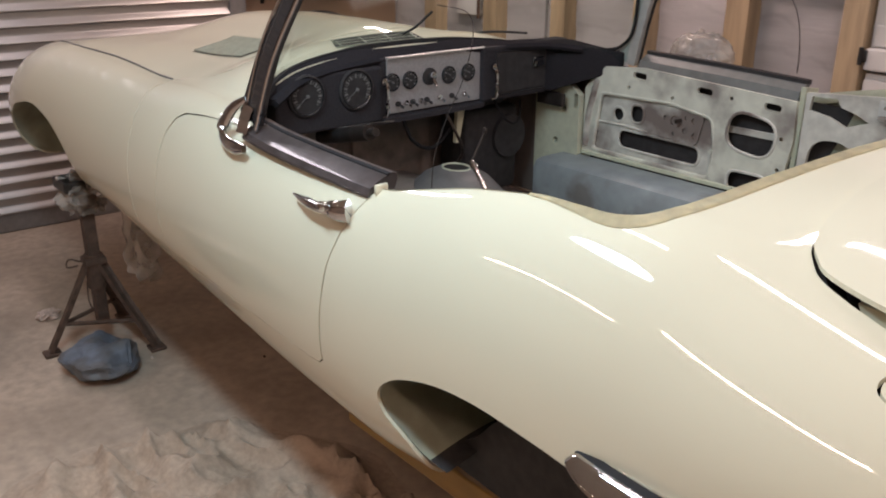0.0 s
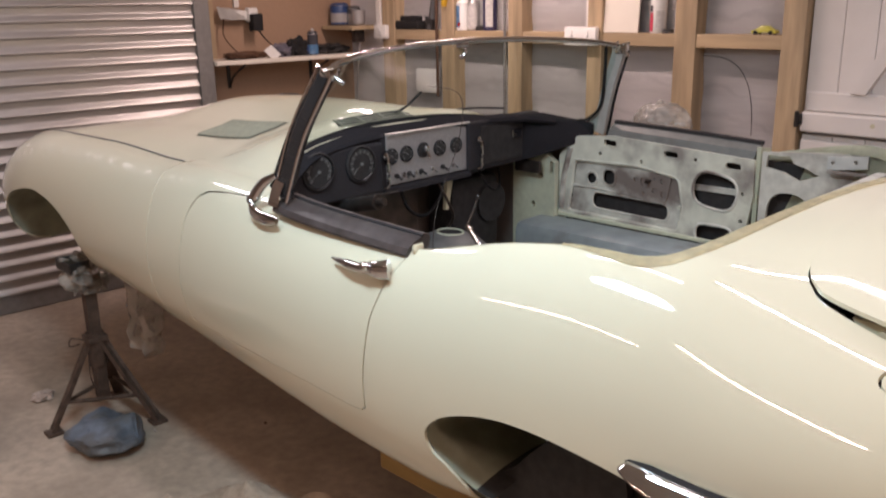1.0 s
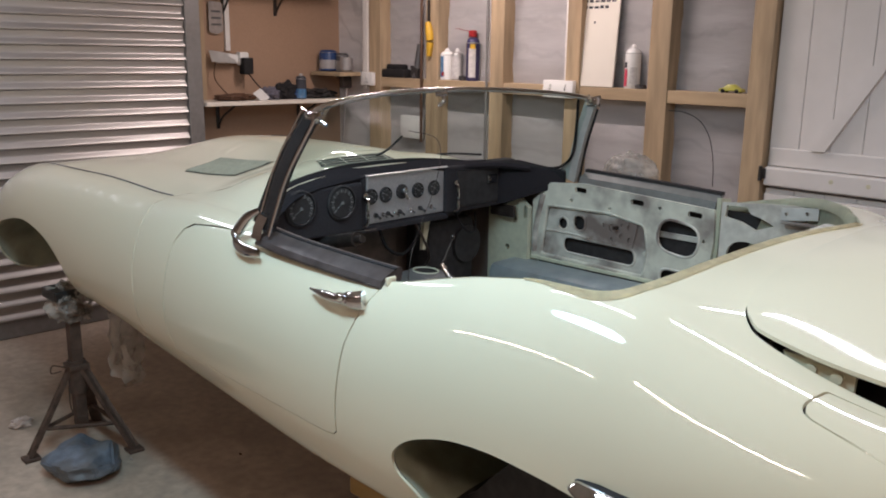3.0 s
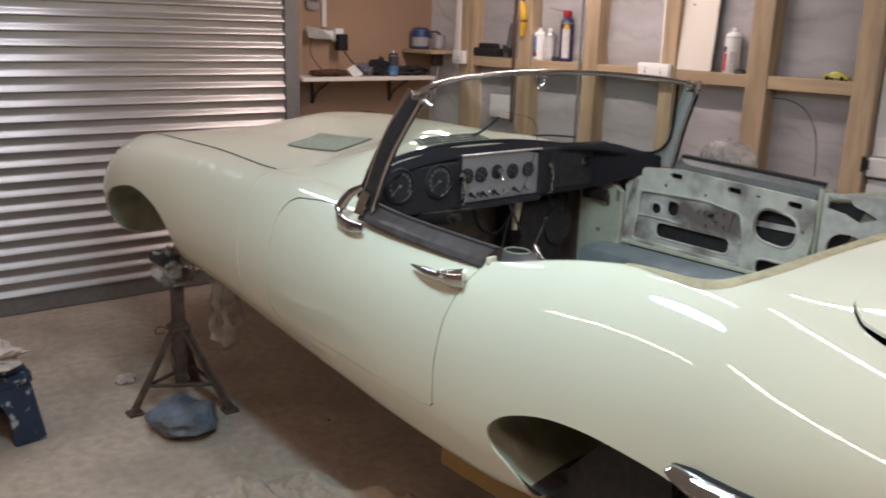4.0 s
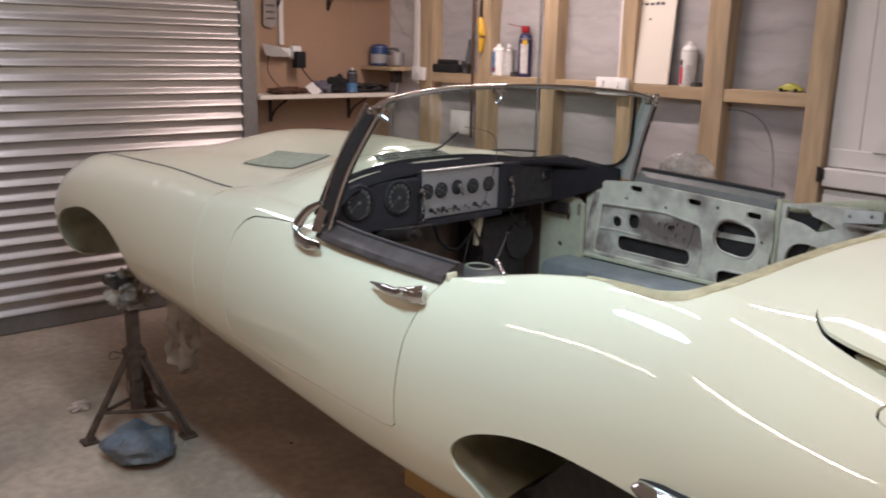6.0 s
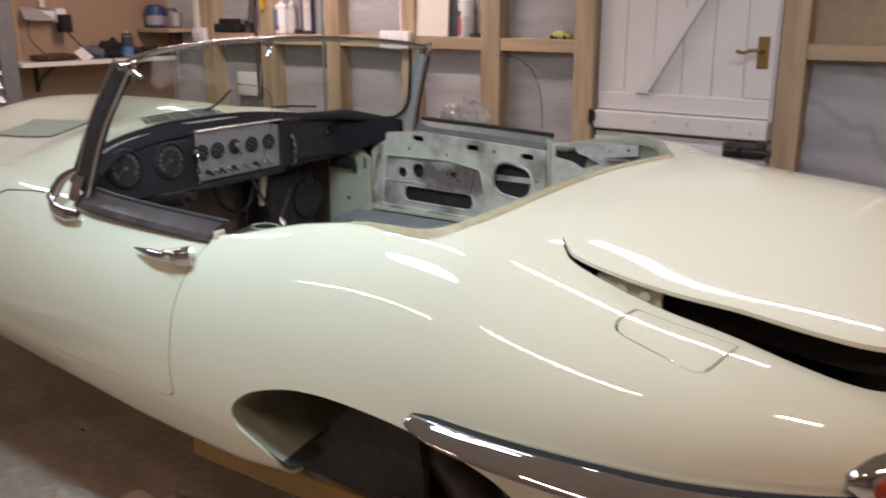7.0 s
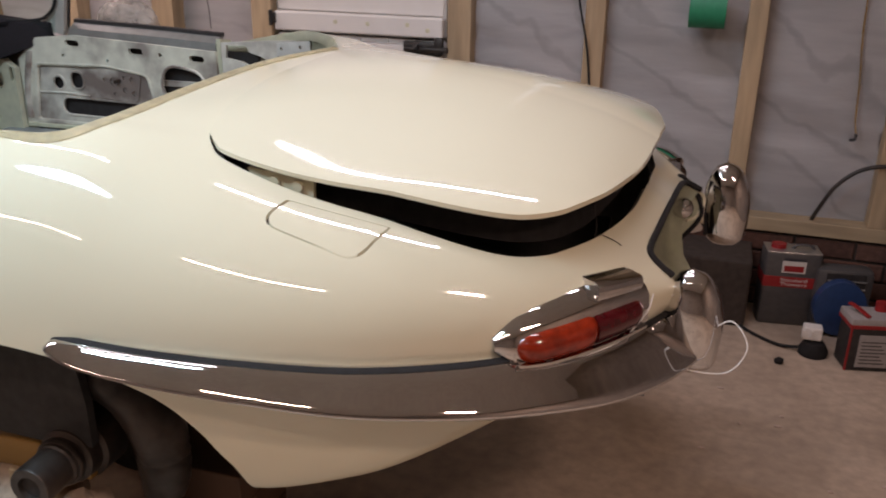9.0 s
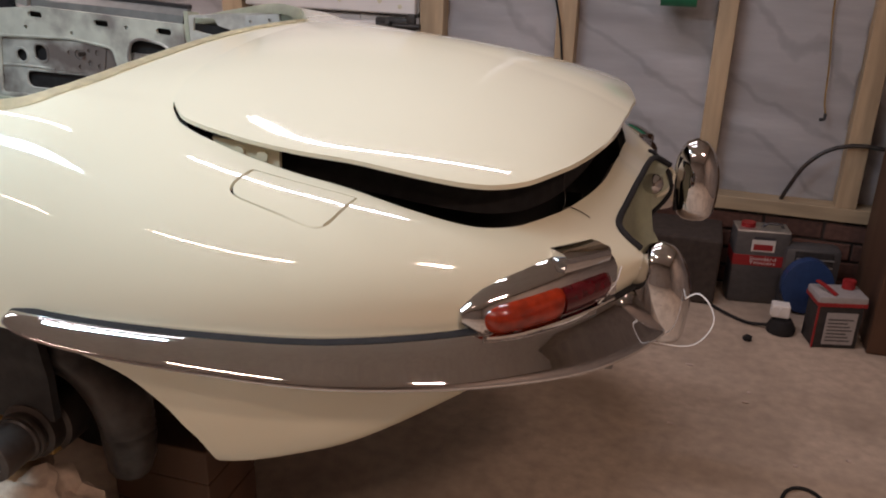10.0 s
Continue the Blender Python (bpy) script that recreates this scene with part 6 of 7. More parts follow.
part("top", box((-4.02, 0.60, 1.935), (-3.80, 1.60, 1.955), 0.003), PINE_X, shelf)
for owner, x, ys, z in ((bench, -3.80, (0.79, 1.40), 1.215), (shelf, -3.85, (0.86, 1.24), 1.935)):
    for y in ys:
        part("bracket", joined(box((-4.018, y - 0.012, z - 0.16), (-4.010, y + 0.012, z - 0.002), 0.002), add_sweep(bmesh.new(), smooth_line([(-4.012, y, z - 0.15), (-3.95, y, z - 0.08), (x, y, z - 0.008)], 6), disc_section(0.007, 6))), STEEL, owner)
part("batten", box((-4.019, 0.685, 1.24), (-3.998, 0.715, CEILING), 0.002), PINE, wall_west)
part("batten", box((-4.019, 0.860, 1.545), (-4.0, 0.893, CEILING), 0.002), WHITE, wall_west)
notice = tagged(part("notice", prism([tuple(p)[:2] for p in rounded([(0.747, 1.66, 0), (0.800, 1.645, 0), (0.847, 1.668, 0), (0.842, 1.84, 0), (0.75, 1.85, 0)], 0.016)], "x", -3.999, -3.997), SHEET), "curled paper notice pinned between battens", "notice")
for z in (1.70, 1.74, 1.78):
    part("print_bar", box((-3.9968, 0.765, z), (-3.9962, 0.83, z + 0.012)), GREY_TIN, notice)
leaflet = tagged(part("wall_charger", joined(box((-3.998, 0.78, 1.468), (-3.965, 0.925, 1.525), 0.006), box((-3.998, 0.925, 1.455), (-3.94, 0.99, 1.54), 0.010)), (WHITE_PLASTIC,), smooth=True), "white wall socket with a black adaptor plugged in", "socket")
part("adaptor", box((-3.965, 0.928, 1.40), (-3.90, 0.998, 1.505), 0.008), RUBBER, leaflet, "black power adaptor", smooth=True)
part("lead", tube([(-3.93, 0.97, 1.41), (-3.91, 1.02, 1.34), (-3.86, 1.07, 1.27), (-3.80, 1.09, 1.245)], 0.004), RUBBER, leaflet, smooth=True)
part("lead", tube([(-3.96, 0.76, 1.48), (-3.95, 0.745, 1.38), (-3.92, 0.80, 1.29), (-3.85, 0.84, 1.248)], 0.0035), DARK_WOOD, leaflet, smooth=True)
curl = bmesh.new()
rows = [[curl.verts.new((-3.945 + 0.016 * math.sin(3.6 * u) * (0.4 + 0.6 * v) - 0.036 * v, 0.728 + 0.175 * u, 1.478 + 0.072 * v - 0.014 * u * v - 0.010 * u)) for v in np.linspace(0, 1, 7)] for u in np.linspace(0, 1, 17)]
for a, b in zip(rows, rows[1:]):
    for k in range(6):
        curl.faces.new((a[k], a[k + 1], b[k + 1], b[k]))
bmesh.ops.solidify(curl, geom=curl.faces[:], thickness=0.0015)
tagged(part("leaflet", curl, PAPER, smooth=50), "white leaflet curling over the wall socket", "leaflet")


def lump(cx, cy, cz, rx, ry, rz, seed, rough=0.25, n=3):
    """A crumpled soft lump lying on its support."""
    bm = bmesh.new()
    bmesh.ops.create_icosphere(bm, subdivisions=n, radius=1.0)
    for v in bm.verts:
        d = v.co.normalized()
        k = 1 + rough * (noise.noise(d * 2.3 + Vector((seed, 0, 0))) + 0.6 * noise.noise(d * 5.5 + Vector((0, seed, 0))))
        v.co = Vector((cx + d.x * rx * k, cy + d.y * ry * k, cz + max(d.z, -0.75) * rz * k + rz * 0.75))
    return bm


RAG = material("violet_grey_cloth", (0.13, 0.12, 0.15), 0.85, vary=0.25, grain=30, bump=0.3)
for args, mat, name, label in (((-3.87, 1.09, 1.24, 0.06, 0.075, 0.046, 1.0, 0.4, 4), RAG, "rag", "violet-grey bundled cloth on the bench"), ((-3.86, 1.20, 1.24, 0.05, 0.08, 0.060, 2.0, 0.5, 4), RUBBER, "glove", "black glove on the bench"), ((-3.86, 0.83, 1.24, 0.06, 0.14, 0.025, 3.0, 0.4, 4), DARK_WOOD, "leather_pouch", "brown pouch on the bench"), ((-3.88, 1.47, 1.24, 0.07, 0.13, 0.035, 4.0, 0.5, 4), BLACK, "cable_coil", "coiled black cable on the bench"), ((-3.84, 1.29, 1.24, 0.03, 0.05, 0.04, 5.0), BLUE_PLASTIC, "cloth", "small blue cloth on the bench")):
    tagged(part(name, lump(*args), mat, smooth=True), label, name.replace("_", " "))
tagged(part("paper", box((-0.0008, -0.040, 0.0), (0.0008, 0.040, 0.085)), PAPER, at=pose(-3.80, 1.02, 1.240, 28, -38, 0)), "folded white paper leaning on the bench clutter", "paper")
can("spray_can", -3.82, 1.30, 1.24, 0.034, 0.16, (INK, BLUE_PLASTIC, SILVER), "black and blue aerosol can standing on the bench", group="cans on the bench", patches=((SKY_PRINT, -150, 60, 0.05, 0.42),))
for k, (y, r, h, mats) in enumerate(((0.66, 0.035, 0.15, (BLACK, SILVER, BLACK)), (0.74, 0.038, 0.18, (GREY_TIN, GREY_TIN, BLACK)), (0.83, 0.036, 0.20, (GREY_TIN, BLUE_PLASTIC, BLACK)), (0.92, 0.040, 0.19, (GREY_TIN, WHITE_PLASTIC, BLACK)), (1.02, 0.034, 0.19, (YELLOW, BLACK, BLACK)), (1.11, 0.032, 0.20, (SILVER, WHITE_PLASTIC, SILVER)), (1.18, 0.030, 0.20, (WHITE_PLASTIC, SILVER, WHITE_PLASTIC)), (1.36, 0.040, 0.13, (SILVER, GREY_TIN, SILVER)))):
    can("bottle", -3.90, y, 1.955, r, h, mats, ("dark bottle", "grey tin", "grey and blue can", "grey can with a pale label", "yellow can", "silver can", "white bottle", "squat silver tin")[k] + " on the wall shelf", group="cans on the shelf")
can("paint_tin", -3.93, 1.60, 1.42, 0.062, 0.15, (BLUE_PLASTIC, BLUE_PLASTIC, WHITE_PLASTIC), "blue and white tub on the corner shelf", cap=False, group="tins in the corner", patches=((LABEL, -110, 45, 0.10, 0.50),))
can("paint_tin", -3.85, 1.66, 1.39, 0.045, 0.16, (GREY_TIN, SILVER, GREY_TIN), "grey tin in the corner", cap=False, group="tins in the corner")
corner = tagged(part("corner_shelf", box((-4.0, 1.50, 1.39), (-3.66, 1.745, 1.415), 0.003), PINE_X), "small pine shelf in the corner", "shelf")
sprayer = thing("spray_gun", "metal spray gun hanging in the corner", "spray gun", pose(-3.72, 1.60, 1.40))
part("cup", add_lathe(bmesh.new(), [(0.015, 0.0), (0.042, 0.03), (0.045, 0.11), (0.040, 0.115)], seg=18), ALLOY, sprayer, smooth=True)
part("body", joined(box((-0.02, -0.05, -0.09), (0.02, 0.03, 0.005), 0.008), add_rod(bmesh.new(), (0, -0.08, -0.01), (0, 0.03, -0.01), 0.014)), STEEL, sprayer, smooth=True)
part("hose", tube([(0.0, 0.0, -0.09), (-0.03, 0.0, -0.25), (-0.08, 0.02, -0.42), (-0.11, 0.03, -0.70)], 0.007), ALLOY, sprayer, smooth=True)
tyre = tagged(part("tyre", add_sweep(bmesh.new(), [(-3.68, 0.97 + 0.27 * math.cos(a), 0.70 + 0.27 * math.sin(a)) for a in np.linspace(0, 2 * math.pi, 37)], [(0.03, -0.06), (0.06, -0.03), (0.065, 0.04), (0.045, 0.068), (-0.045, 0.068), (-0.065, 0.04), (-0.06, -0.03), (-0.03, -0.06)], up=(1, 0, 0), caps=False), TYRE, smooth=True), "black tyre standing on a crate by the wall", "tyre")
crate = tagged(part("crate", box((-3.80, 0.66, 0.0), (-3.50, 1.28, 0.37), 0.01), DARK_WOOD), "dark wooden crate under the tyre", "crate")

# axle stand with wrapped top, bag and plastic
stand = thing("axle_stand", "rusty tripod axle stand holding up the car's front", "axle stand", pose(-2.235, -0.82, 0))
part("post", joined(box((-0.022, -0.022, 0.10), (0.022, 0.022, 0.56), 0.004)), RUST, stand, "dark steel post")
part("saddle", prism([(-0.05, 0.56), (0.05, 0.56), (0.06, 0.615), (0.03, 0.595), (-0.03, 0.595), (-0.06, 0.615)], "y", -0.03, 0.03), RUST, stand)
part("collar", joined(add_rod(bmesh.new(), (0, 0, 0.24), (0, 0, 0.37), 0.034), box((-0.038, -0.038, 0.335), (0.038, 0.038, 0.360), 0.004)), RUST, stand, smooth=True)
feet = [(-0.025, -0.190, 0.0), (0.158, 0.139, 0.0), (-0.19, 0.129, 0.0)]
for f in feet:
    part("leg", add_sweep(bmesh.new(), [(f[0] * 0.12, f[1] * 0.12, 0.335), (f[0] * 0.55, f[1] * 0.55, 0.172), (f[0], f[1], 0.012)], [(-0.020, -0.004), (0.020, -0.004), (0.020, 0.012), (0.012, 0.004), (-0.012, 0.004), (-0.020, 0.012)]), RUST, stand)
    part("foot", box((f[0] - 0.03, f[1] - 0.03, 0.0), (f[0] + 0.03, f[1] + 0.03, 0.014), 0.004), RUST, stand)
for a, b in zip(feet, feet[1:] + feet[:1]):
    part("brace", add_rod(bmesh.new(), (a[0] * 0.72, a[1] * 0.72, 0.115), (b[0] * 0.72, b[1] * 0.72, 0.115), 0.008), RUST, stand)
part("pin", tube([(0.03, -0.02, 0.345), (0.0, -0.05, 0.352), (-0.01, -0.085, 0.362), (0.0, -0.095, 0.338), (0.01, -0.06, 0.340)], 0.003), RUST, stand, "wire locking pin", smooth=True)
part("pin_chain", tube([(0.0, -0.035, 0.27), (0.03, -0.045, 0.20), (0.05, -0.03, 0.16), (0.05, 0.01, 0.15)], 0.0025), RUST, stand, smooth=True)
tagged(part("plastic_wrap", lump(-2.235, -0.82, 0.545, 0.075, 0.075, 0.08, 7.0, 0.45, 5), PLASTIC_FILM, smooth=True), "clear plastic wrapped round the stand's top", "plastic wrap")
hang = bmesh.new()
rows = []
for j in range(13):
    t = j / 12
    row = []
    for i in range(15):
        s = i / 14 - 0.5
        row.append(hang.verts.new((-2.02 + 0.16 * s + 0.03 * noise.noise(Vector((s * 7, t * 4, 2))), -0.70 + 0.05 * math.sin(s * 9 + t * 2) + 0.02 * noise.noise(Vector((s * 9, t * 6, 5))), 0.62 - t * (0.32 - 0.25 * s * s) + 0.01 * noise.noise(Vector((s * 5, t, 1))))))
    rows.append(row)
for a, b in zip(rows, rows[1:]):
    for i in range(14):
        hang.faces.new((a[i], a[i + 1], b[i + 1], b[i]))
tagged(part("plastic_sheet", hang, PLASTIC_FILM, smooth=80), "torn clear plastic hanging below the wing", "plastic sheet")


def crumpled(outline_r, m, height, seed, mat, name, label, category, n=44, folds=3.0, edge=0.25, crease=0.14):
    """A limp cloth or bag lying on the floor in folds, with an uneven edge."""
    bm = bmesh.new()
    rings = 40
    grid = []
    for j in range(rings + 1):
        t = j / rings
        row = []
        for i in range(n):
            a = 2 * math.pi * i / n
            r = t * (1 + edge * noise.noise(Vector((math.cos(a) * 1.6 + seed, math.sin(a) * 1.6, seed))))
            x, y = r * math.cos(a) * outline_r[0], r * math.sin(a) * outline_r[1]
            warp = 0.8 * noise.noise(Vector((x * 1.5 / outline_r[0], y * 1.5 / outline_r[1], seed + 4)))
            ridge = (0.5 + 0.5 * math.sin((x / outline_r[0] * 0.9 + y / outline_r[1] * 0.5 + warp) * folds * 2.2 + seed)) ** 2 + 0.9 * (1 - abs(2 * noise.noise(Vector((x * folds / outline_r[0] + seed, y * folds / outline_r[1], seed * 2))))) ** 2 + crease * (1 - abs(2 * noise.noise(Vector((x * folds * 2.3 / outline_r[0], y * folds * 2.3 / outline_r[1] + seed, seed)))))
            fall = min((1 - t) * 5, 1)
            row.append(bm.verts.new((x, y, 0.006 + height * (ridge * (0.3 + 0.7 * fall) * fall + 0.15 * (1 - t * t)))))
        grid.append(row)
    for a, b in zip(grid, grid[1:]):
        for i in range(n):
            bm.faces.new((a[i], a[(i + 1) % n], b[(i + 1) % n], b[i]))
    bmesh.ops.remove_doubles(bm, verts=bm.verts[:], dist=0.0002)
    return tagged(part(name, bm, mat, smooth=70, at=m), label, category)


# a half-empty bag slumped on its side, sharp creases, its mouth torn open
bag = bmesh.new()
bmesh.ops.create_icosphere(bag, subdivisions=5, radius=1.0)
for v in bag.verts:
    p = v.co.copy()
    near_crease = noise.voronoi(p * 1.5 + Vector((3.1, 0.4, 7.7)))[0]
    fine_crease = noise.voronoi(p * 3.4 + Vector((0.3, 5.4, 1.7)))[0]
    push = 0.74 + 0.42 * near_crease[0] + 0.06 * fine_crease[0] - 0.07 * math.exp(-((near_crease[1] - near_crease[0]) / 0.10) ** 2)
    q = p * push
    peak = 0.030 * math.exp(-((p.x - 0.35) / 0.28) ** 2 - ((p.y - 0.55) / 0.35) ** 2) + 0.022 * math.exp(-((p.x + 0.62) / 0.22) ** 2 - ((p.y - 0.30) / 0.30) ** 2)
    mouth = 0.052 * math.exp(-((p.x + 0.10) / 0.30) ** 2 - ((p.y - 0.55) / 0.30) ** 2) if p.z > 0 else 0
    v.co = (0.150 * q.x, 0.125 * q.y, max(0.002, 0.052 + 0.062 * q.z + (peak - mouth if p.z > 0 else 0)))
bmesh.ops.recalc_face_normals(bag, faces=bag.faces[:])
tagged(part("plastic_bag", bag, BAG_BLUE, smooth=24, at=pose(-2.02, -0.895, 0.0, 0, 0, 8)), "crumpled blue-grey plastic bag at the stand's foot", "bag")
tagged(part("tissue", lump(-2.60, -0.94, 0.0, 0.028, 0.040, 0.022, 8.1, 0.55, 4), CLOTH, smooth=True), "crumpled pale tissue on the floor", "tissue")
crumpled((0.62, 0.36), pose(-1.02, -0.86, 0.0, 0, 0, 28), 0.05, 5.3, DROP, "drop_cloth", "stained beige canvas drop cloth in folds on the floor", "drop cloth", n=140, folds=4.2, edge=0.4)

# step stool with sheet
stool = thing("step_stool", "blue plastic step stool splashed with pale paint", "stool", pose(-2.39, -1.57, 0, 0, 0, 8) @ Matrix.Diagonal((0.96, 1.04, 1.15, 1)))
part("seat", box((-0.15, -0.19, 0.235), (0.15, 0.155, 0.262), 0.010), STOOL_BLUE, stool, smooth=True)
for turn, reach, half in ((0, 0.165, 0.140), (180, 0.140, 0.140), (90, 0.135, 0.150), (-90, 0.135, 0.150)):
    arch = [(-half * 0.55, 0.0), (-half * 0.50, 0.10), (-half * 0.34, 0.150), (0.0, 0.165), (half * 0.34, 0.150), (half * 0.50, 0.10), (half * 0.55, 0.0)]
    flank = prism([(-half - 0.038, 0.0)] + arch + [(half + 0.038, 0.0), (half, 0.238), (-half, 0.238)], "y", -0.020, 0.0)
    at = pose(0, 0, 0, 0, 0, turn) @ Matrix.Translation((0, -reach - 0.034, 0)) @ pose(0, 0, 0, -8.5, 0, 0)
    bmesh.ops.transform(flank, matrix=at, verts=flank.verts[:])
    part("side", flank, STOOL_BLUE, stool)
    lip = box((-half - 0.010, -0.028, 0.200), (half + 0.010, -0.018, 0.238), 0.004)
    bmesh.ops.transform(lip, matrix=at, verts=lip.verts[:])
    part("side_lip", lip, STOOL_BLUE, stool, smooth=True)
tagged(part("dust_sheet", lump(-2.45, -1.65, 0.304, 0.16, 0.15, 0.20, 11.0, 0.34, 5), SHEET, smooth=True), "grey dust sheet bundled on the stool", "dust sheet")
tagged(part("rag", lump(-2.31, -1.58, 0.304, 0.14, 0.16, 0.055, 12.5, 0.4, 5), CLOTH, smooth=True), "pale crumpled rag on the stool", "rag")

# beam and supports under the sill
beam = tagged(part("timber_beam", box((-0.67, -0.66, 0.42), (0.04, -0.585, 0.486), 0.004), OCHRE, at=CAR), "yellow stained timber beam under the car's sill", "beam")
for x in (-0.07,):
    block = thing("timber_block", "stack of timber blocks under the beam", "timber block", pose(x, -0.645 + 0.05 * x, 0), group="blocks under the car")
    for k in range(4):
        part("block", box((-0.055 + 0.004 * k, -0.03, 0.105 * k), (0.05 - 0.003 * k, 0.06, 0.105 * k + 0.104), 0.004), PINE_X, block)
for y in (0.62,):
    block = thing("timber_block", "stack of timber blocks under the far sill", "timber block", pose(-0.35, y, 0), group="blocks under the car")
    for k in range(5):
        part("block", box((-0.25, -0.07, 0.095 * k), (0.25, 0.09, 0.095 * k + 0.094), 0.004), PINE_X, block)
tagged(part("drop_cloth", lump(-0.10, -0.68, 0.0, 0.25, 0.17, 0.215, 21.0, 0.34, 5), DROP, smooth=True), "beige canvas cloth heaped over the blocks under the beam", "drop cloth")
trestle = thing("timber_block", "ochre blocks under the rear suspension", "timber block", pose(0.16, -0.36, 0), group="blocks under the car")
for k in range(4):
    part("block", box((-0.12, -0.10, 0.085 * k), (0.12, 0.10, 0.085 * k + 0.084), 0.004), DARK_WOOD, trestle)

# wrapped mirror and wire by the far door
tagged(part("wrapped_mirror", lump(-0.85, 0.80, 1.05, 0.11, 0.07, 0.08, 14.0, 0.16, 5), PLASTIC_FILM, smooth=True), "door mirror wrapped in cloudy plastic", "mirror")
tagged(part("bent_wire", tube([(-0.64, 0.70, 1.365), (-0.58, 0.705, 1.362), (-0.52, 0.71, 1.335), (-0.48, 0.71, 1.28), (-0.46, 0.71, 1.20), (-0.455, 0.71, 1.12)], 0.0016), STEEL, smooth=True), "thin bent wire standing up from the door", "wire")

# north-east corner
tin = thing("solvent_tin", "grey five-litre solvent tin with a red band", "tin", pose(1.502, 1.554, 0, 0, 0, 8) @ Matrix.Diagonal((1.165, 1.0, 0.80, 1.0)))
part("body", box((-0.088, -0.055, 0.0), (0.088, 0.055, 0.375), 0.012), GREY_TIN, tin, smooth=True)
part("red_band", box((-0.0885, -0.0562, 0.20), (0.0885, 0.0562, 0.255), 0.002), RED_PLASTIC, tin)


def lettering(words, size, m):
    """Flat raised letters in the built-in font."""
    curve = bpy.data.curves.new("letters", "FONT")
    curve.body, curve.size, curve.align_x, curve.extrude = words, size, "CENTER", 0.0004
    ob = new("tmp", curve)
    bpy.context.view_layer.update()
    mesh = bpy.data.meshes.new_from_object(ob.evaluated_get(bpy.context.evaluated_depsgraph_get()))
    bm = bmesh.new()
    bm.from_mesh(mesh)
    bmesh.ops.transform(bm, matrix=m, verts=bm.verts[:])
    bpy.data.objects.remove(ob)
    bpy.data.curves.remove(curve)
    bpy.data.meshes.remove(mesh)
    return bm


part("lettering", lettering("Standard", 0.024, pose(0.008, -0.0568, 0.231, 90, 0, 0)), PAPER, tin)
part("lettering", lettering("Thinners", 0.024, pose(0.008, -0.0568, 0.209, 90, 0, 0)), PAPER, tin)
part("top_bar", box((-0.03, -0.0568, 0.338), (0.036, -0.0560, 0.350)), INK, tin)
part("label_patch", box((-0.035, -0.0565, 0.275), (0.040, -0.0555, 0.335)), PAPER, tin)
part("label_spot", box((-0.028, -0.0575, 0.282), (0.033, -0.0565, 0.312)), RED_PLASTIC, tin)
part("cap", joined(add_rod(bmesh.new(), (-0.045, 0, 0.375), (-0.045, 0, 0.400), 0.024)), RED_PLASTIC, tin, smooth=True)
part("handle", tube([(0.0, 0.0, 0.375), (0.015, 0.0, 0.395), (0.055, 0.0, 0.395), (0.07, 0.0, 0.375)], 0.006), GREY_TIN, tin, smooth=True)
part("rim", box((-0.086, -0.053, 0.372), (0.086, 0.053, 0.379), 0.003), SILVER, tin)
reel = thing("cable_reel", "blue cable reel in a dark plastic case", "cable reel", pose(1.70, 1.50, 0, 0, 0, 8) @ Matrix.Diagonal((0.82, 1.0, 0.95, 1.0)))
part("case", joined(box((-0.13, 0.0, 0.0), (0.13, 0.10, 0.27), 0.03)), GREY_TIN, reel, smooth=True)
part("drum", add_lathe(bmesh.new(), [(0.11, 0.0), (0.115, 0.01), (0.115, 0.05), (0.05, 0.055)], Matrix.Translation((-0.02, 0.0, 0.125)) @ pose(0, 0, 0, 90, 0, 0)), BLUE_PLASTIC, reel, smooth=True)
part("grille", box((-0.085, -0.004, 0.188), (0.085, 0.004, 0.256), 0.002), BLACK, reel, "black recessed panel")
for z in (0.192, 0.224):
    part("grille_bar", box((-0.080, -0.010, z), (0.088, -0.003, z + 0.006), 0.002), SILVER, reel)
charger = thing("battery_charger", "red and black battery charger on the floor", "charger", pose(1.757, 1.243, 0, 0, 0, 14) @ Matrix.Diagonal((0.90, 0.72, 0.85, 1.0)))
part("case", box((-0.080, -0.06, 0.0), (0.095, 0.09, 0.225), 0.008), BLACK, charger, smooth=True)
part("lid", box((-0.088, -0.066, 0.20), (0.103, 0.096, 0.238), 0.008), LABEL, charger, "pale lid with red edge", smooth=True)
part("red_edge", joined(box((-0.089, -0.067, 0.192), (0.104, 0.097, 0.212), 0.004), box((-0.083, -0.063, 0.0), (-0.076, -0.05, 0.20), 0.003)), RED_PLASTIC, charger)
part("front_label", box((-0.045, -0.0630, 0.02), (0.075, -0.060, 0.165)), LABEL, charger)
for k in range(7):
    part("print_bar", box((-0.035, -0.0642, 0.035 + 0.016 * k), (0.062 - 0.01 * (k % 3), -0.0630, 0.041 + 0.016 * k)), GREY_TIN, charger)
part("terminal", joined(add_rod(bmesh.new(), (0.055, 0.05, 0.236), (0.055, 0.05, 0.275), 0.026), add_sweep(bmesh.new(), [(-0.02, -0.05, 0.241), (-0.05, 0.0, 0.262), (-0.07, 0.05, 0.268)], [(-0.008, -0.004), (0.008, -0.004), (0.008, 0.004), (-0.008, 0.004)])), RED_PLASTIC, charger, smooth=True)
adapter = thing("power_adaptor", "small black adaptor with its lead on the floor", "adaptor", pose(1.60, 1.28, 0))
part("plug_body", add_lathe(bmesh.new(), [(0.05, 0.0), (0.052, 0.02), (0.035, 0.05), (0.01, 0.055)], seg=20), RUBBER, adapter, smooth=True)
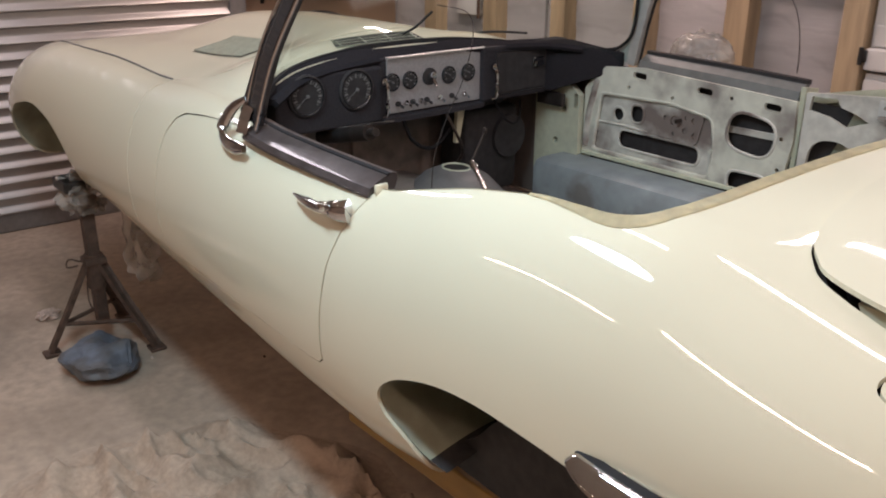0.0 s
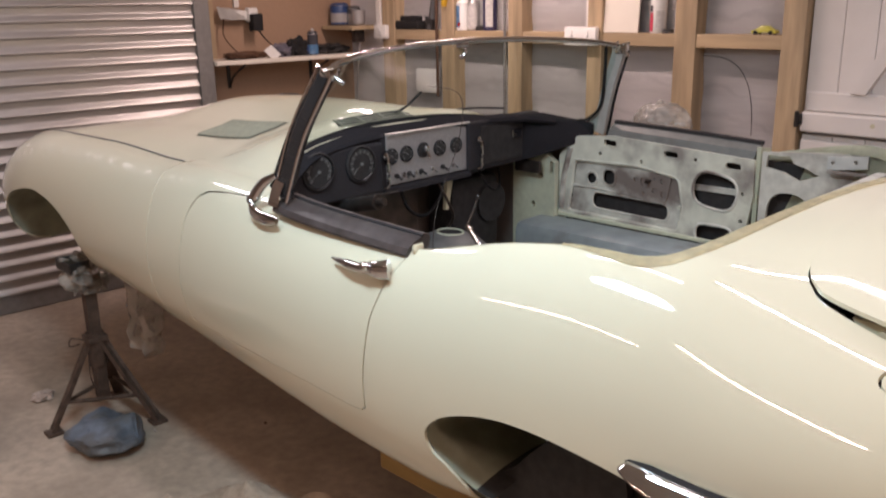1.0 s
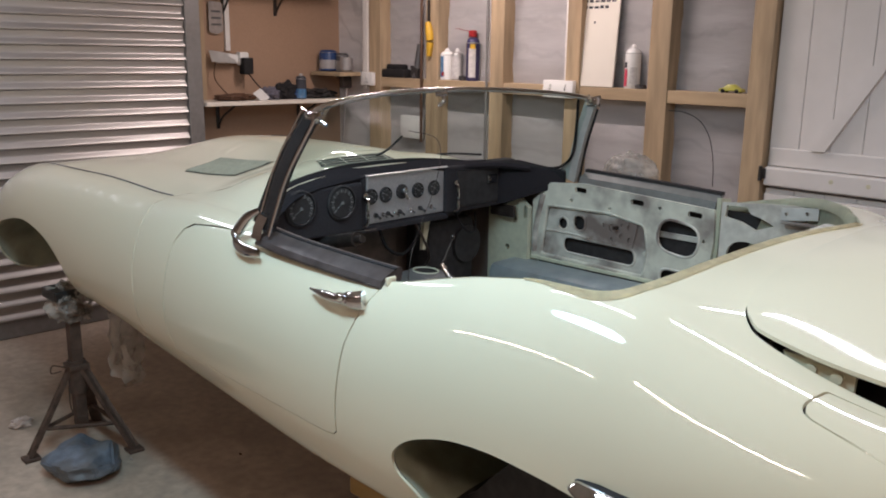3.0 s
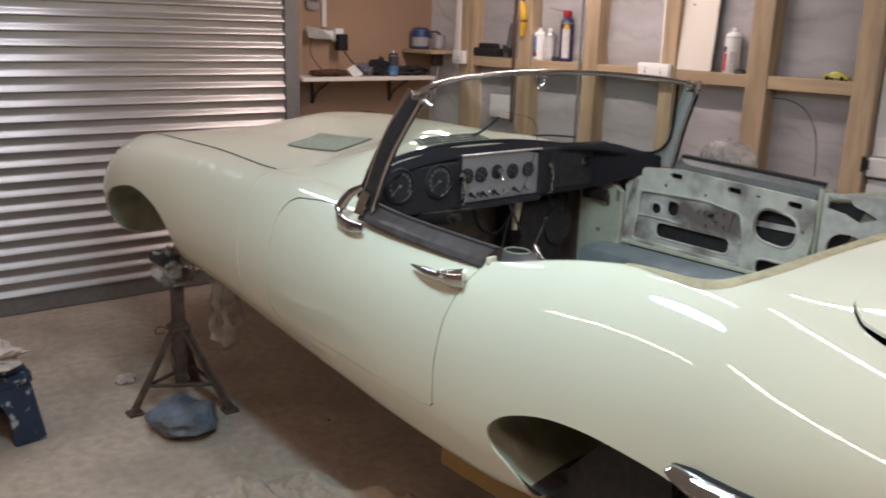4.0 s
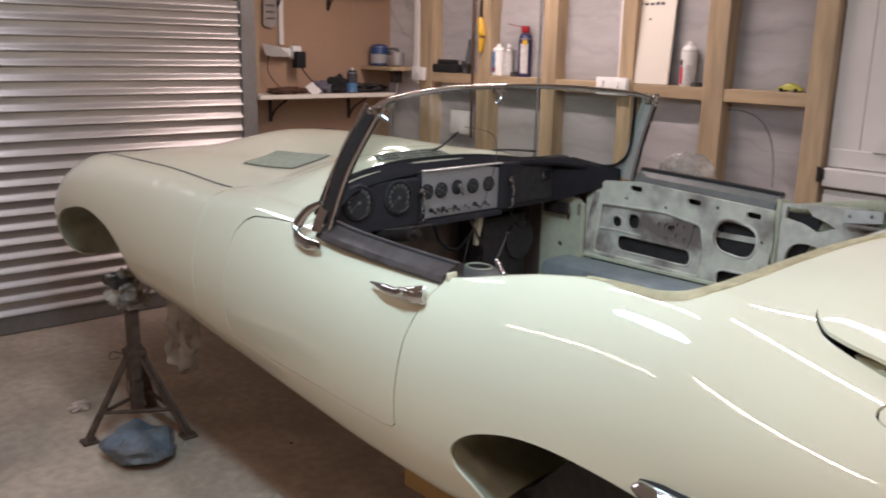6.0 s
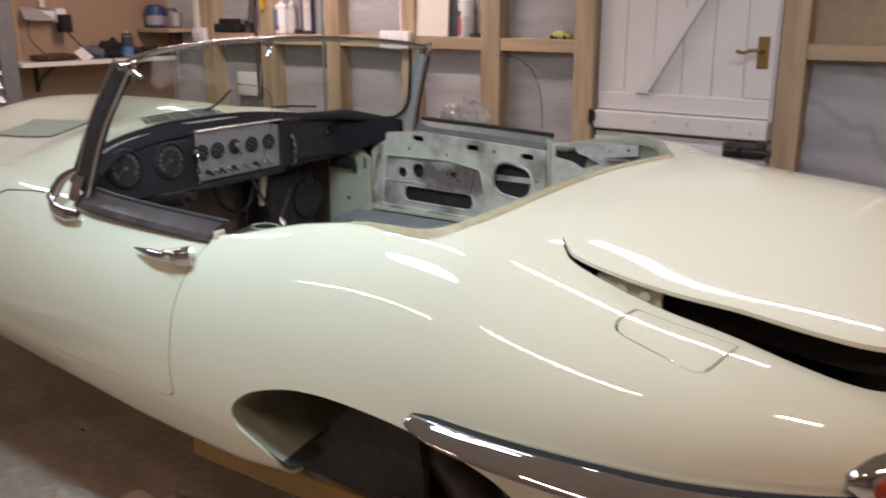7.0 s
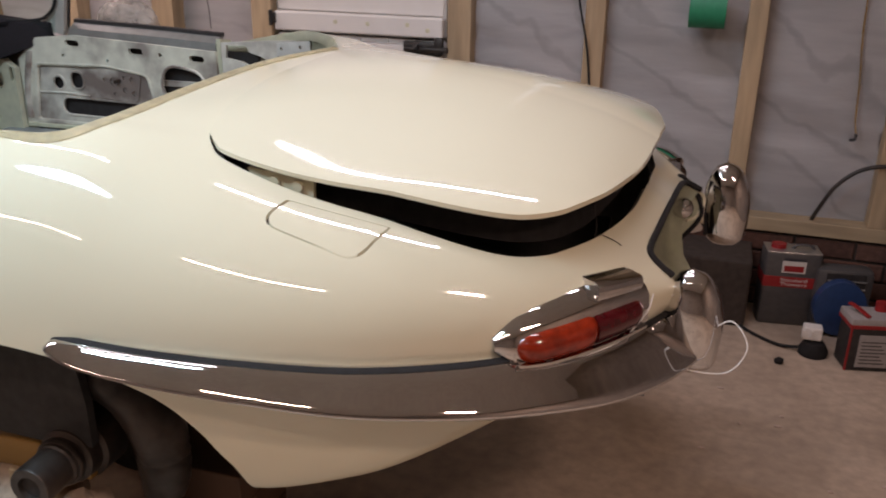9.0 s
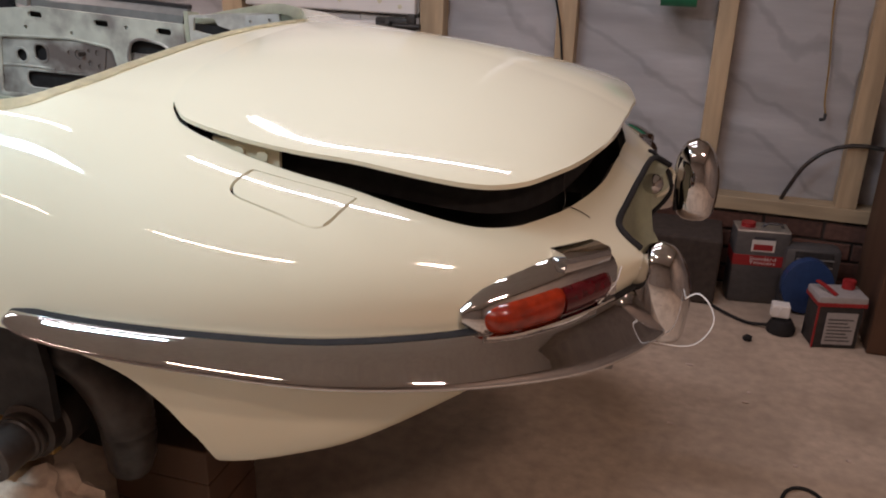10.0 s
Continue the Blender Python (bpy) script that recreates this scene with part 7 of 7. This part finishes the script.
part("pins", joined(box((-0.045, -0.02, 0.06), (0.02, 0.03, 0.11), 0.006), box((-0.05, -0.028, 0.075), (-0.04, -0.02, 0.10), 0.001), box((-0.02, -0.028, 0.075), (-0.012, -0.02, 0.10), 0.001)), WHITE_PLASTIC, adapter)
part("lead", tube([(-0.04, 0.0, 0.02), (-0.12, 0.02, 0.008), (-0.22, 0.10, 0.008), (-0.29, 0.20, 0.008), (-0.33, 0.32, 0.008)], 0.006), RUBBER, adapter, smooth=True)
tagged(part("rubber_bung", lump(1.48, 1.16, 0.0, 0.016, 0.012, 0.014, 21.0), RUBBER, smooth=True), "small black bung on the floor", "bung")
tagged(part("floor_cable", tube([(1.52, 0.16, 0.006), (1.55, 0.28, 0.006), (1.60, 0.31, 0.006), (1.64, 0.27, 0.006), (1.62, 0.18, 0.006), (1.66, 0.10, 0.006)], 0.005), RUBBER, smooth=True), "short black cable lying on the floor", "cable")
tagged(part("tape_roll", add_lathe(bmesh.new(), [(0.025, 0.0), (0.075, 0.0), (0.075, 0.13), (0.025, 0.13), (0.025, 0.06)], Matrix.Translation((1.015, 1.62, 1.175)) @ pose(0, 0, 0, 0, 90, 0)), GREEN, smooth=True), "wide green tape roll hung on the wall", "tape roll")
strap = thing("yellow_cord", "yellow cord hanging down the wall", "cord")
part("cord", tube([(1.62, 1.715, 1.30), (1.628, 1.718, 1.10), (1.648, 1.718, 0.92), (1.658, 1.718, 0.78), (1.668, 1.71, 0.73)], 0.0032), OCHRE, strap, smooth=True)
part("hook", tube([(1.668, 1.71, 0.73), (1.665, 1.70, 0.712), (1.648, 1.70, 0.708)], 0.006), BLACK, strap, smooth=True)
tagged(part("wall_hose", tube([(1.565, 1.70, 0.375), (1.58, 1.66, 0.44), (1.625, 1.645, 0.54), (1.70, 1.64, 0.61), (1.80, 1.64, 0.635), (1.92, 1.64, 0.625), (2.05, 1.64, 0.60)], 0.008), STEEL, smooth=True), "dark flexible conduit looping across the studs", "conduit")
cupboard = thing("cupboard", "dark brown board cupboard in the corner", "cupboard", pose(2.10, 1.40, 0))
part("carcass", box((-0.22, -0.20, 0.0), (0.40, 0.22, 0.80), 0.006), DARK_WOOD, cupboard)
part("top", box((-0.235, -0.22, 0.80), (0.42, 0.23, 0.825), 0.004), DARK_WOOD, cupboard)
tagged(part("rag", lump(1.96, 1.40, 0.825, 0.08, 0.10, 0.05, 31.0, 0.4), CLOTH, smooth=True), "pale rag on the cupboard", "rag")
shelf_block = tagged(part("concrete_step", box((0.62, 1.42, 0.0), (1.36, 1.68, 0.27), 0.01), MORTAR), "low dark concrete ledge along the wall", "ledge", kind="structure")

# ceiling lights, all out of view; the north wall and shutter ones are added fill
for lamp_x, lamp_y, lamp_l, lamp_w, power, colour in BATTENS:
    batten = thing("ceiling_batten", "unseen slim ceiling batten placed to light the room", "ceiling light", pose(lamp_x, lamp_y, CEILING), group="ceiling lights")
    part("housing", box((-lamp_l / 2 - 0.03, -lamp_w / 2 - 0.02, -0.09), (lamp_l / 2 + 0.03, lamp_w / 2 + 0.02, 0.0), 0.008), WHITE_PLASTIC, batten)

# floor litter
for k in range(34):
    x, y = -2.6 + 4.2 * noise.random(), -1.7 + 1.9 * noise.random()
    if k > 26:
        x, y = 0.9 + 0.9 * noise.random(), 0.2 + 0.8 * noise.random()
    tagged(part("debris", lump(x, y, 0.0, 0.006 + 0.010 * noise.random(), 0.006, 0.004, k * 1.3, 0.3, 1), (RUBBER, DARK_WOOD, CLOTH)[k % 3] if k <= 26 else CLOTH), "small crumb of dirt on the floor", "debris", group="floor dirt")

# bricks of the plinth, last
brick_mesh = None
for row in range(4):
    for k in range(16):
        x = 0.06 + 0.225 * k + (0.11 if row % 2 else 0)
        if brick_mesh is None:
            first = part("brick", box((0, 0, 0), (0.215, 0.05, 0.066), 0.004), BRICK, wall_north)
            brick_mesh = first.data
            ob = first
        else:
            ob = new("brick", brick_mesh)
            ob.parent = wall_north
        ob.location = (x, 1.668 + 0.003 * noise.random(), 0.008 + 0.078 * row)
